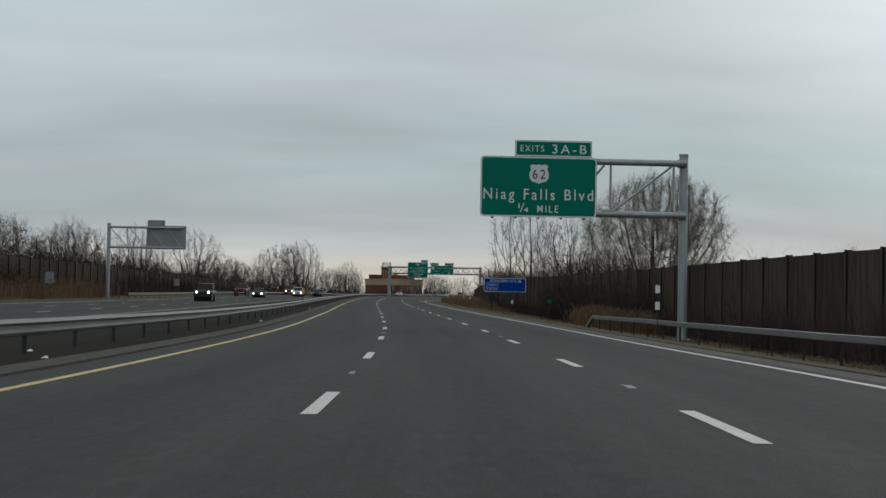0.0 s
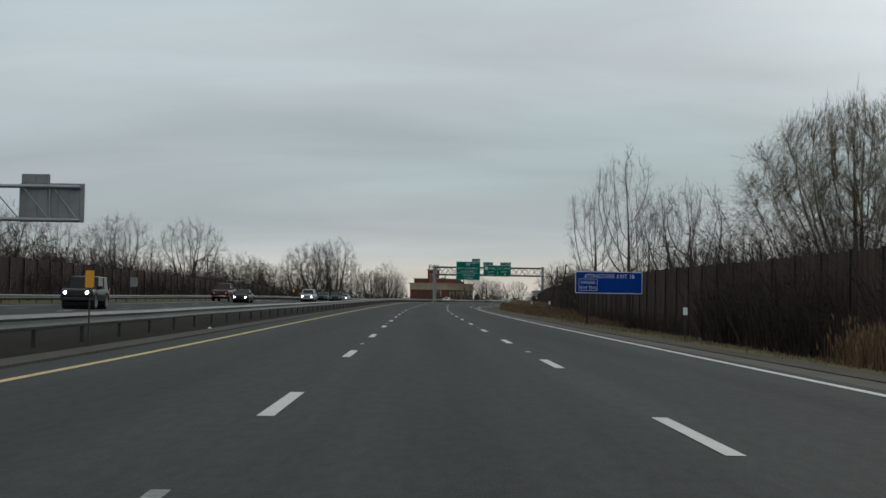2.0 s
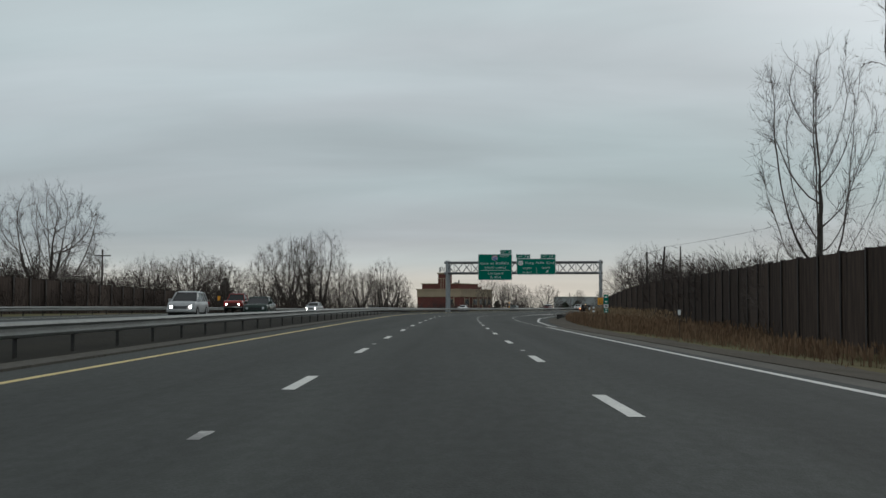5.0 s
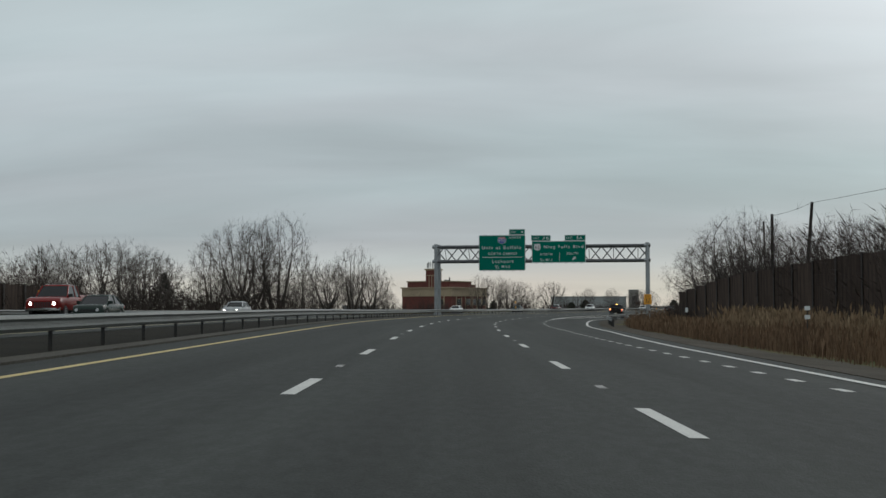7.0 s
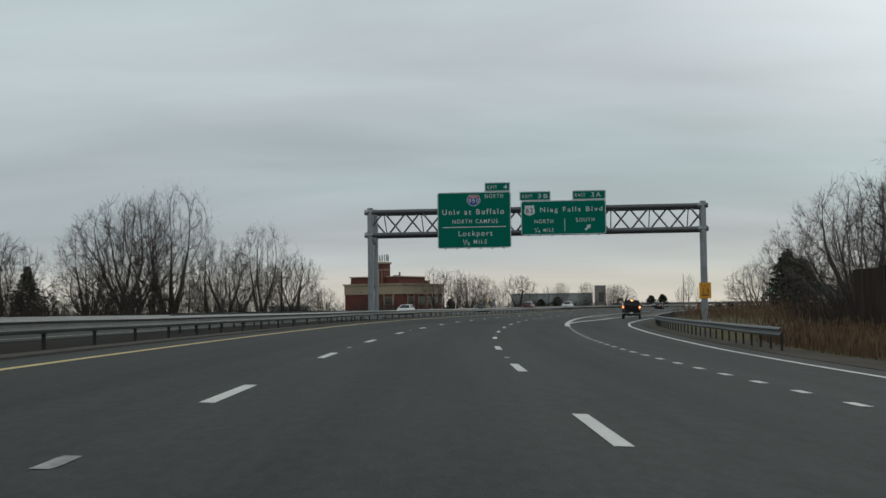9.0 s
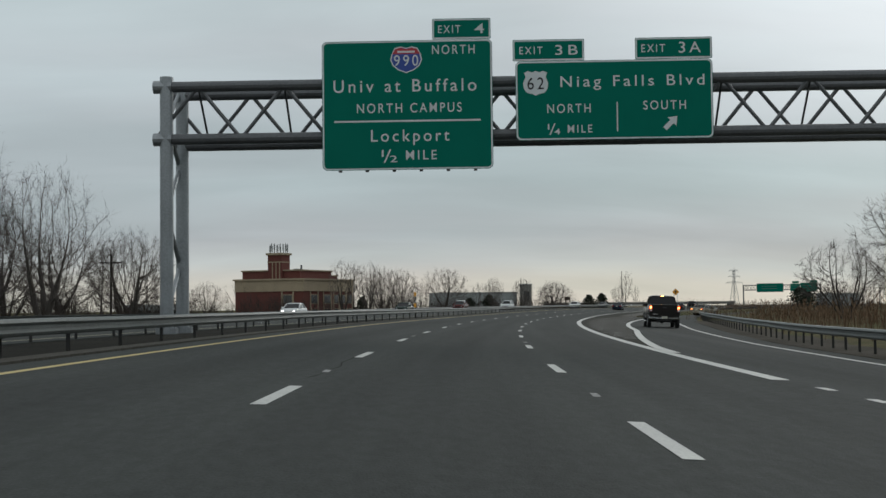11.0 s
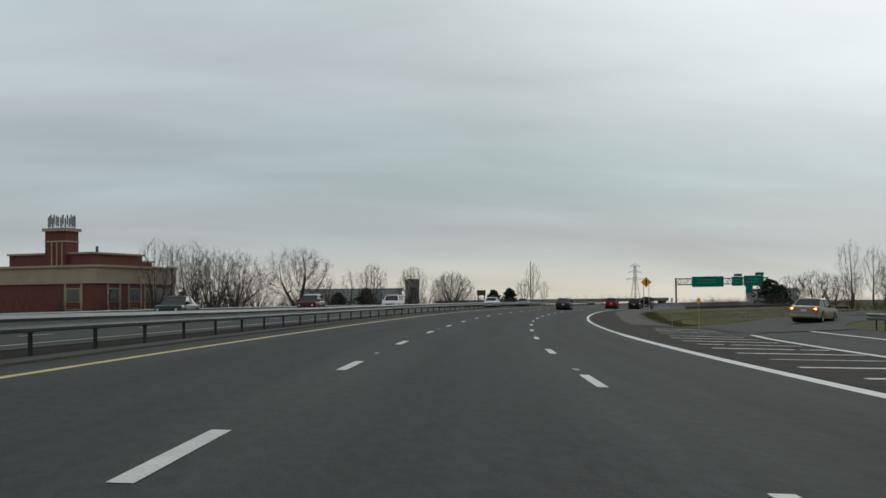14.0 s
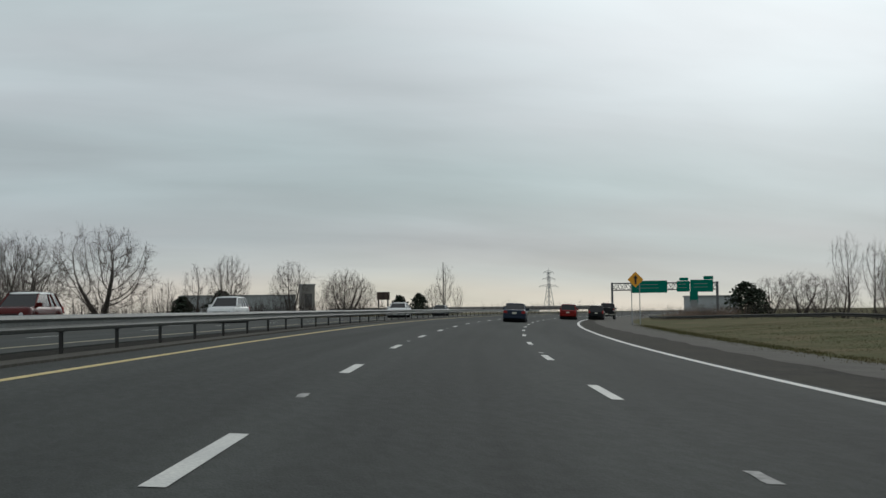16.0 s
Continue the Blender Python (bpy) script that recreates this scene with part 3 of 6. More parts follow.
# ---- guide rails ----
def rail_profile(kind):
    if kind == "box":
        return [(-0.075, -0.09), (-0.09, -0.075), (-0.09, 0.075), (-0.075, 0.09), (0.075, 0.09), (0.09, 0.075), (0.09, -0.075), (0.075, -0.09)]
    return [(0.0, -0.155), (0.06, -0.14), (0.095, -0.085), (0.012, -0.03), (0.012, 0.03), (0.095, 0.085), (0.06, 0.14), (0.0, 0.155),
            (-0.012, 0.152), (0.048, 0.134), (0.08, 0.085), (-0.003, 0.03), (-0.003, -0.03), (0.08, -0.085), (0.048, -0.134), (-0.012, -0.152)]


def guide_rail(name, y0, y1, offset, top_of, spacing, kind, label, side=1, step=4.0, first=0.6, beam=RAIL_STEEL):
    top = top_of(y0)
    rail = thing(name, None, label, "guide rail")
    rail.location = on_road(y0, offset(y0))
    base = rail.location.copy()
    prof = rail_profile(kind)
    b = bm_new()
    n = max(2, round((y1 - y0) / step))
    half = 0.09 if kind == "box" else 0.155
    rows = []
    for i in range(n + 1):
        y = y0 + (y1 - y0) * i / n
        dx = heading(y)
        m = math.hypot(1, dx)
        c = on_road(y, offset(y)) - base
        wob = 0.012 * noise.noise((y * 0.13, offset(y0), 0))
        rows.append([b.verts.new((c.x + side * p / m, c.y - side * p * dx / m, c.z + top_of(y) - half + q + wob)) for p, q in prof])
    k = len(prof)
    for r0, r1 in zip(rows, rows[1:]):
        for j in range(k):
            b.faces.new((r0[j], r0[(j + 1) % k], r1[(j + 1) % k], r1[j]))
    b.faces.new(rows[0])
    b.faces.new(rows[-1][::-1])
    part("beam", b, beam, rail)
    # one post mesh, shared: an I-section with a bracket under the beam
    b = bm_new()
    box(b, -0.03, 0.03, -0.04, -0.032, -0.5, top - half)
    box(b, -0.03, 0.03, 0.032, 0.04, -0.5, top - half)
    box(b, -0.004, 0.004, -0.032, 0.032, -0.5, top - half)
    box(b, -0.07, 0.07, -0.055, 0.055, top - 2 * half - 0.012, top - 2 * half - 0.002)
    pm = mesh_of(b, "post")
    pm.materials.append(POST_STEEL)
    y = y0 + first
    while y < y1:
        ob = new("post", pm)
        ob.parent = rail
        p = on_road(y, offset(y) + (-0.11 * side if kind == "w" else 0)) - base
        ob.matrix_basis = pose(p.x, p.y, p.z + top_of(y) - top, 0, 0, -math.degrees(math.atan(heading(y))))
        y += spacing
    return rail


guide_rail("median_guide_rail", -10, 700, lambda y: lerp(RAIL_L, y), lambda y: lerp(((0, 0.64), (140, 0.64), (240, 0.67), (345, 0.62), (400, 0.71), (720, 0.74)), y), 3.668, "w", "corrugated steel guide rail on dark posts along the median", first=1.85)
guide_rail("median_guide_rail", 322, 428, lambda y: lerp(((322, -7.4), (345, -9.4), (405, -9.4), (428, -7.2)), y), lambda y: 0.68, 3.668, "w", "second corrugated steel guide rail behind the gantry post", side=-1, first=0.9)
guide_rail("roadside_guide_rail", -5, 71.5, lambda y: 11.2, lambda y: lerp(((0, 0.80), (55, 0.76), (69.6, 0.70), (71.5, 0.12)), y), 3.0, "box", "galvanised box-beam guide rail in front of the sign post", step=1.0)
guide_rail("opposite_guide_rail", 148, 720, lambda y: lerp(OPP_IN, y) - 15.2, lambda y: 0.62, 3.81, "w", "weathered guide rail along the far shoulder")
guide_rail("far_guide_rail", 584, 690, lambda y: lerp(((584, 36.0), (600, 30.5), (612, 27.0), (628, 22.5), (646, 16.5), (690, 13.5)), y), lambda y: 0.5, 3.81, "w", "dark guide rail beyond the grass island", side=-1, step=2.0, beam=POST_STEEL)
guide_rail("ramp_guide_rail", 318, 491, lambda y: lerp(PAVED_R, y) + 0.5 + 0.045 * max(y - 452, 0), lambda y: 0.75, 1.9, "w", "corrugated guide rail along the exit ramp", side=-1)


# ---- sound walls ----
def sound_wall(name, ys, offset, top, base, label):
    wall = tagged(new(name), label, "sound wall", kind="structure")
    step = 4.1
    y = ys[0]
    k = 0
    while y < ys[1]:
        a, c = on_road(y, offset(y)), on_road(y + step, offset(y + step))
        ang = math.degrees(math.atan2(c.y - a.y, c.x - a.x))
        length = (c - a).xy.length
        z0, z1 = base(y), top(y) + 0.05 * noise.noise((k * 0.7, 1.3, 0))
        b = bm_new()
        n = 14
        for i in range(n):
            # upright boards of slightly uneven depth
            d = 0.012 * noise.noise((k * 3.1, i * 1.7, 2.0))
            box(b, length * i / n + 0.006, length * (i + 1) / n - 0.006, -0.03 + d, 0.03 + d, z0 - 0.4, z1 - 0.02 + 0.02 * noise.noise((k, i * 2.3, 5.0)))
        o = part("wall_panel", b, WALL_WOOD, wall)
        o.matrix_basis = pose(a.x, a.y, 0, 0, 0, ang)
        b = bm_new()
        box(b, -0.19, 0.19, -0.16, -0.13, z0 - 0.5, z1 + 0.06)
        box(b, -0.11, 0.11, 0.09, 0.12, z0 - 0.5, z1 + 0.06)
        box(b, -0.02, 0.02, -0.13, 0.09, z0 - 0.5, z1 + 0.05)
        o = part("wall_post", b, WALL_POST, wall)
        o.matrix_basis = pose(a.x, a.y, 0, 0, 0, ang)
        y += step
        k += 1
    return wall


WALL_O = ((0, 20.3), (120, 20.3), (165, 19.7), (228, 20.6), (262, 22.6), (285, 23.2), (312, 21.3), (336, 19.2))
sound_wall("sound_wall_right", (20, 334), lambda y: lerp(WALL_O, y), lambda y: lerp(((20, 3.44), (60, 3.46), (120, 3.39), (165, 3.52), (228, 3.64), (285, 3.91), (312, 3.42), (336, 2.25)), y), lambda y: -1.6, "dark weathered timber sound wall with upright posts")
sound_wall("sound_wall_left", (70, 330), lambda y: -36.5, lambda y: lerp(((70, 4.21), (150, 4.27), (240, 3.83), (330, 2.97)), y), lambda y: -0.9, "dark weathered timber sound wall beyond the far lanes")


# ---- signs ----
def text_mesh(text, x0, x1, base, cap, weight=0.004):
    """Letters laid out between x0 and x1 on a baseline, facing -y."""
    cu = bpy.data.curves.new("letters", "FONT")
    cu.body, cu.offset, cu.space_character = text, weight, 1.34
    ob = bpy.data.objects.new("letters", cu)
    scene.collection.objects.link(ob)
    bpy.context.view_layer.update()
    me = bpy.data.meshes.new_from_object(ob.evaluated_get(bpy.context.evaluated_depsgraph_get()))
    bpy.data.objects.remove(ob)
    co = np.empty(len(me.vertices) * 3)
    me.vertices.foreach_get("co", co)
    co = co.reshape(-1, 3)
    lo, hi = co[:, 0].min(), co[:, 0].max()
    out = np.empty_like(co)
    out[:, 0] = x0 + (co[:, 0] - lo) / (hi - lo) * (x1 - x0)
    out[:, 1] = -0.006
    out[:, 2] = base + co[:, 1] * cap / 0.70
    me.vertices.foreach_set("co", out.ravel())
    me.update()
    return me


def letters(parent, text, x0, x1, base, cap, material, label):
    """The words of a sign, each letter a part of its own."""
    me = text_mesh(text, x0, x1, base, cap)
    root = list(range(len(me.vertices)))

    def top(i):
        while root[i] != i:
            root[i] = root[root[i]]
            i = root[i]
        return i

    for e in me.edges:
        root[top(e.vertices[0])] = top(e.vertices[1])
    pieces = {}
    for v in me.vertices:
        pieces.setdefault(top(v.index), []).append(v.index)
    groups = []
    for ids in sorted(pieces.values(), key=lambda q: min(me.vertices[i].co.x for i in q)):
        lo, hi = min(me.vertices[i].co.x for i in ids), max(me.vertices[i].co.x for i in ids)
        if groups and lo < groups[-1][1] - 0.2 * (hi - lo):
            # the dot belongs to its letter
            groups[-1][1] = max(groups[-1][1], hi)
            groups[-1][2].update(ids)
        else:
            groups.append([lo, hi, set(ids)])
    for _, _, ids in groups:
        index, verts, faces = {}, [], []
        for p in me.polygons:
            if p.vertices[0] in ids:
                for i in p.vertices:
                    if i not in index:
                        index[i] = len(verts)
                        verts.append(me.vertices[i].co.copy())
                faces.append([index[i] for i in p.vertices])
        m = bpy.data.meshes.new("letter")
        m.from_pydata(verts, [], faces)
        part("letter", m, material, parent, label)
    bpy.data.meshes.remove(me)


def sign_panel(parent, name, w, h, x, z, face, y=0.0, border=True, r=0.18, label="", lines=()):
    """A sign's panel with its raised border; x and z are its centre. lines: (text, x0, x1, base, cap) from the panel's centre."""
    b = bm_new()
    plate(b, rounded(w, h, r), 0.0, 0.012)
    p = part(name, b, face, parent, label)
    p.matrix_basis = pose(x, y, z)
    for k in range(max(2, round(h / 1.2))):
        zz = -h / 2 + h * (k + 0.5) / max(2, round(h / 1.2))
        b = bm_new()
        box(b, -w / 2 + 0.05, w / 2 - 0.05, 0.012, 0.05, zz - 0.03, zz + 0.03)
        part("stiffener", b, SIGN_BACK, p)
    if border:
        b = bm_new()
        o, i = rounded(w - 0.03, h - 0.03, r * 0.95), rounded(w - 0.13, h - 0.13, r * 0.75)
        vo, vi = [b.verts.new((u, -0.004, v)) for u, v in o], [b.verts.new((u, -0.004, v)) for u, v in i]
        n = len(o)
        for k in range(n):
            b.faces.new((vo[k], vo[(k + 1) % n], vi[(k + 1) % n], vi[k]))
        part("border", b, SIGN_WHITE, p, "white border")
    for text, x0, x1, base, cap in lines:
        if len(text) == 3 and text[1] == "/":
            # a fraction: raised and lowered small numerals on a slanted stroke
            w3 = x1 - x0
            for ch, a0, a1, lift in ((text[0], 0.06 if text[0] != "1" else 0.14, 0.24, 0.46), (text[2], 0.58, 0.98, -0.02)):
                part("lettering", text_mesh(ch, x0 + w3 * a0, x0 + w3 * a1, base + cap * lift, cap * 0.56), SIGN_WHITE, p, "white numeral")
            b = bm_new()
            b.faces.new([b.verts.new((x0 + w3 * u, -0.006, base + cap * v)) for u, v in ((0.24, -0.06), (0.33, -0.06), (0.66, 1.06), (0.57, 1.06))])
            part("stroke", b, SIGN_WHITE, p)
            continue
        letters(p, text, x0, x1, base, cap, SIGN_WHITE, "white letter")
    return p


def shield_us(parent, x, z, size, number):
    out = []
    for u, v in ((-0.46, 0.42), (-0.30, 0.5), (-0.14, 0.44), (0, 0.5), (0.14, 0.44), (0.30, 0.5), (0.46, 0.42), (0.40, 0.26), (0.5, 0.02), (0.47, -0.22), (0.34, -0.38), (0.12, -0.43), (0, -0.5), (-0.12, -0.43), (-0.34, -0.38), (-0.47, -0.22), (-0.5, 0.02), (-0.40, 0.26)):
        out.append((x + u * size, z + v * size))
    b = bm_new()
    f = [b.verts.new((u, -0.006, v)) for u, v in out]
    b.faces.new(f)
    s = part("route_shield", b, SIGN_WHITE, parent, "white route shield")
    part("route_number", text_mesh(number, x - size * 0.33, x + size * 0.33, z - size * 0.24, size * 0.48), SIGN_BLACK, s, "black numerals").location.y = -0.009


def shield_interstate(parent, x, z, size, number):
    left = [(0, 0.36), (-0.18, 0.41), (-0.36, 0.36), (-0.46, 0.16), (-0.5, -0.02), (-0.42, -0.2), (-0.24, -0.34), (0, -0.43)]
    out = [(x + u * size, z + v * size) for u, v in left] + [(x - u * size, z + v * size) for u, v in left[-2:0:-1]]
    b = bm_new()
    b.faces.new([b.verts.new((u, -0.005, v)) for u, v in out])
    s = part("route_shield", b, SIGN_WHITE, parent, "white-edged interstate shield")
    b = bm_new()
    b.faces.new([b.verts.new((x + (u - x) * 0.92, -0.008, z + (v - z) * 0.92)) for u, v in out])
    part("shield_field", b, SIGN_NAVY, s, "blue field")
    b = bm_new()
    b.faces.new([b.verts.new((x + u * size, -0.011, z + v * size)) for u, v in ((-0.44, 0.17), (0.44, 0.17), (0.34, 0.33), (0.18, 0.37), (0, 0.325), (-0.18, 0.37), (-0.34, 0.33))])
    part("shield_band", b, SIGN_RED, s, "red band")
    b = bm_new()
    b.faces.new([b.verts.new((x + u * size, -0.013, z + v * size)) for u, v in ((-0.27, 0.21), (0.27, 0.21), (0.27, 0.27), (-0.27, 0.27))])
    part("band_mark", b, SIGN_WHITE, s)
    part("route_number", text_mesh(number, x - size * 0.38, x + size * 0.38, z - size * 0.20, size * 0.34), SIGN_WHITE, s, "white numerals").location.y = -0.012


def clips(parent, w, z, n):
    for k in range(n):
        b = bm_new()
        box(b, -0.06, 0.06, -0.01, 0.05, -0.05, 0.02)
        part("clip", b, POST_STEEL, parent).location = (-w / 2 + w * (k + 0.5) / n, 0, z)


def exit_sign_first():
    g = thing("cantilever_sign", pose(0, 59.18, 0, 0, 0, 2.4), "green exit sign hung on a grey steel cantilever post", "road sign")
    gx = 11.12
    p = standing(gx, 60.2).z
    b = bm_new()
    tube(b, (gx, 0.7, p - 0.3), (gx, 0.7, 7.80), 0.22, 0.2, 16)
    tube(b, (gx, 0.7, 7.80), (gx, 0.7, 7.86), 0.24, 0.22, 16)
    tube(b, (gx, 0.7, p - 0.3), (gx, 0.7, p + 0.12), 0.36, 0.36, 16)
    part("post", b, STEEL, g, smooth=False)
    for z in (7.40, 5.01):
        b = bm_new()
        tube(b, (2.1, 0.45, z), (gx, 0.45, z), 0.15, 0.15, 12)
        tube(b, (gx - 0.33, 0.5, z), (gx + 0.05, 0.5, z), 0.21, 0.21, 12)
        part("arm", b, STEEL, g)
    for x0, z0, x1, z1 in ((7.7, 5.01, 7.7, 7.40), (10.6, 5.01, 10.6, 7.40), (7.75, 5.1, 10.5, 7.25), (7.4, 7.25, 5.6, 5.1), (5.2, 5.01, 5.2, 7.40), (5.0, 5.1, 3.0, 7.25)):
        b = bm_new()
        tube(b, (x0, 0.45, z0), (x1, 0.45, z1), 0.055, 0.055, 8)
        part("brace", b, STEEL, g)
    b = bm_new()
    box(b, 7.3, 7.8, 0.35, 0.55, 5.08, 5.22)
    part("gusset", b, STEEL, g)
    k = 1 / 52.6
    X, Z = lambda u: (u - 1042.5) * k, lambda v: (259.5 - v) * k
    main = sign_panel(g, "panel", 5.28, 2.73, 4.35, 6.155, SIGN_GREEN, 0.0, lines=(("Niag Falls Blvd", X(911), X(1173), Z(290), 26 * k), ("MILE", X(1040), X(1090), Z(320), 17 * k), ("1/4", X(991), X(1019), Z(320), 20 * k)))
    shield_us(main, X(1043), Z(229), 47 * k, "62")
    clips(main, 5.2, -1.4, 5)
    sign_panel(g, "exit_tab", 3.5, 0.74, 4.35 + X(1077), 7.90, SIGN_GREEN, 0.0, r=0.05, lines=(("EXITS", X(998) - X(1077), X(1054) - X(1077), -0.14, 0.28), ("3A-B", X(1074) - X(1077), X(1156) - X(1077), -0.21, 0.41)))


exit_sign_first()


def box_truss(g, x0, x1, z_low, z_high, depth, r, bays, y0=0.0):
    for y in (y0, y0 + depth):
        for z in (z_low, z_high):
            b = bm_new()
            tube(b, (x0, y, z), (x1, y, z), r, r, 12)
            part("chord", b, RUST_STEEL, g)
    w = (x1 - x0) / bays
    for y in (y0, y0 + depth):
        for k in range(bays):
            a = x0 + w * k
            for p, q in (((a, z_low), (a + w / 2, z_high)), ((a + w / 2, z_high), (a + w, z_low))) if y == y0 else (((a, z_high), (a + w / 2, z_low)), ((a + w / 2, z_low), (a + w, z_high))):
                b = bm_new()
                tube(b, (p[0], y, p[1]), (q[0], y, q[1]), 0.07, 0.07, 8)
                part("web", b, RUST_STEEL, g)
            b = bm_new()
            tube(b, (a + w / 2, y0, z_high), (a + w / 2, y0 + depth, z_low), 0.04, 0.04, 6)
            part("cross_web", b, RUST_STEEL, g)
            b = bm_new()
            box(b, a + w / 2 - 0.28, a + w / 2 + 0.28, y - 0.03, y + 0.03, (z_high if y == y0 else z_low) - 0.2 - r + 0.2, (z_high if y == y0 else z_low) + 0.02)
            part("gusset", b, RUST_STEEL, g)


def main_gantry():
    g = thing("sign_gantry", pose(0, 381.55, 0, 0, 0, -5.9), "steel truss gantry over the motorway with green exit signs", "sign gantry")
    for x in (-15.39, 11.21):
        for y, dx in ((0.0, 0.0), (1.9, 0.1)):
            z = standing(x, 381.3 - 0.103 * x + y).z
            b = bm_new()
            tube(b, (x + dx, y, z - 0.4), (x + dx, y, 9.23), 0.235, 0.235, 16)
            tube(b, (x + dx, y, z - 0.4), (x + dx, y, z + 0.18), 0.4, 0.4, 12)
            part("post", b, STEEL, g)
        z = standing(x, 382 - 0.103 * x).z
        pts = [(0.0, z + 0.6), (1.9, z + 2.4), (0.0, z + 4.2), (1.9, z + 6.0), (0.0, 7.6), (1.9, 9.0)]
        for (ya, za), (yb, zb) in zip(pts, pts[1:]):
            b = bm_new()
            tube(b, (x, ya, za), (x, yb, zb), 0.08, 0.08, 8)
            part("brace", b, STEEL, g)
    box_truss(g, -15.8, 11.6, 7.03, 8.88, 1.9, 0.19, 9)
    for x in (-15.39, 11.21):
        for z in (7.03, 8.88):
            b = bm_new()
            tube(b, (x - 0.45, 0, z), (x + 0.2, 0, z), 0.23, 0.23, 12)
            part("saddle", b, STEEL, g)
    k = 5.90 / 490
    X, Z = lambda u: (u - 777) * k, lambda v: (303.5 - v) * k
    big = sign_panel(g, "panel", 5.90, 4.49, -6.90, 8.05, SIGN_GREEN, -0.42, lines=(
        ("NORTH", X(850), X(972), Z(158), 26 * k), ("Univ at Buffalo", X(565), X(976), Z(265), 36 * k), ("NORTH CAMPUS", X(632), X(933), Z(325), 27 * k),
        ("Lockport", X(672), X(897), Z(408), 34 * k), ("1/2", X(695), X(748), Z(467), 34 * k), ("MILE", X(772), X(860), Z(461), 27 * k)))
    shield_interstate(big, X(775), Z(172), 92 * k, "990")
    b = bm_new()
    box(b, X(567), X(987), -0.006, -0.002, Z(352), Z(347))
    part("divider", b, SIGN_WHITE, big, "white rule")
    clips(big, 5.6, -2.26, 6)
    sign_panel(g, "exit_tab", 2.02, 0.72, -6.90 + X(934.5), 8.05 + 2.25 + 0.37, SIGN_GREEN, -0.42, r=0.04, lines=(("EXIT", -0.80, -0.03, -0.14, 0.27), ("4", 0.45, 0.79, -0.17, 0.34)))
    k2 = 6.75 / 595
    X, Z = lambda u: (u - 357.5) * k2, lambda v: (236 - v) * k2
    wide = sign_panel(g, "panel", 6.75, 2.74, 0.22, 8.12, SIGN_GREEN, -0.42, lines=(
        ("Niag Falls Blvd", X(196), X(630), Z(195), 33 * k2), ("NORTH", X(155), X(286), Z(274), 27 * k2), ("SOUTH", X(445), X(573), Z(268), 27 * k2),
        ("1/4", X(150), X(194), Z(339), 31 * k2), ("MILE", X(216), X(290), Z(335), 24 * k2)))
    shield_us(wide, X(121), Z(183), 76 * k2, "62")
    b = bm_new()
    box(b, X(364.5), X(368), -0.006, -0.002, Z(333), Z(244))
    part("divider", b, SIGN_WHITE, wide, "white rule")
    b = bm_new()
    b.faces.new([b.verts.new((X(524) + u * 0.27, -0.006, Z(312) + v * 0.27)) for u, v in ((0.95, 0.95), (-0.30, 0.80), (0.05, 0.48), (-0.85, -0.42), (-0.42, -0.85), (0.48, 0.05), (0.80, -0.30))])
    part("arrow", b, SIGN_WHITE, wide, "white arrow")
    clips(wide, 6.5, -1.39, 7)
    sign_panel(g, "exit_tab", 2.46, 0.74, 0.22 + X(161), 8.12 + 1.37 + 0.38, SIGN_GREEN, -0.42, r=0.04, lines=(("EXIT", -1.0, -0.2, -0.13, 0.26), ("3B", 0.23, 1.01, -0.17, 0.34)))
    sign_panel(g, "exit_tab", 2.63, 0.74, 0.22 + X(539), 8.12 + 1.37 + 0.38, SIGN_GREEN, -0.42, r=0.04, lines=(("EXIT", -1.1, -0.29, -0.13, 0.27), ("3A", 0.18, 0.93, -0.17, 0.38)))
    # amber plate on the right post
    sp = sign_panel(g, "post_plate", 0.93, 1.24, 11.21, 2.15, SIGN_YELLOW, -0.3, border=False, r=0.05, label="amber exit speed plate")
    for text, x0, x1, base, cap in (("EXIT", -0.28, 0.28, 0.34, 0.16), ("25", -0.27, 0.29, -0.18, 0.34)):
        letters(sp, text, x0, x1, base, cap, SIGN_BLACK, "black letter")
    for z in (0.26, -0.34, -0.42):
        b = bm_new()
        box(b, -0.3, 0.3, -0.008, -0.004, z, z + (0.02 if z > 0 else 0.045))
        part("bar", b, SIGN_BLACK, sp)


main_gantry()


def blue_sign():
    g = thing("attraction_sign", pose(0.04, 164.0, -0.22), "blue attractions sign on steel posts in front of the sound wall", "road sign")
    k = 5.26 / 218
    X, Z = lambda u: (u - 1379) * k, lambda v: (488 - v) * k
    p = sign_panel(g, "panel", 5.26, 1.74, 7.95, 2.71, SIGN_BLUE, 0.0, lines=(("ATTRACTIONS", X(1300), X(1396), Z(473.5), 12.5 * k), ("EXIT 3B", X(1406), X(1461), Z(473.5), 12.5 * k), ("NIAGARA", X(1290), X(1334), Z(493.5), 10.5 * k), ("WINE TRAIL", X(1286), X(1339.5), Z(510), 10 * k)), r=0.12)
    for x0, x1, z0, z1 in ((1283, 1342, 515, 514), (1283, 1342, 478, 477), (1282.5, 1283.5, 515, 477), (1341.5, 1342.5, 515, 477)):
        b = bm_new()
        box(b, X(x0), X(x1), -0.006, -0.002, Z(z0), Z(z1))
        part("inset_border", b, SIGN_WHITE, p)
    for x in (6.3, 9.6):
        b = bm_new()
        z = standing(x, 164.1).z + 0.3
        box(b, x - 0.07, x + 0.07, 0.05, 0.06, z - 0.3, 3.5)
        box(b, x - 0.07, x + 0.07, 0.15, 0.16, z - 0.3, 3.5)
        box(b, x - 0.006, x + 0.006, 0.06, 0.15, z - 0.3, 3.5)
        part("post", b, WALL_POST, g)


blue_sign()


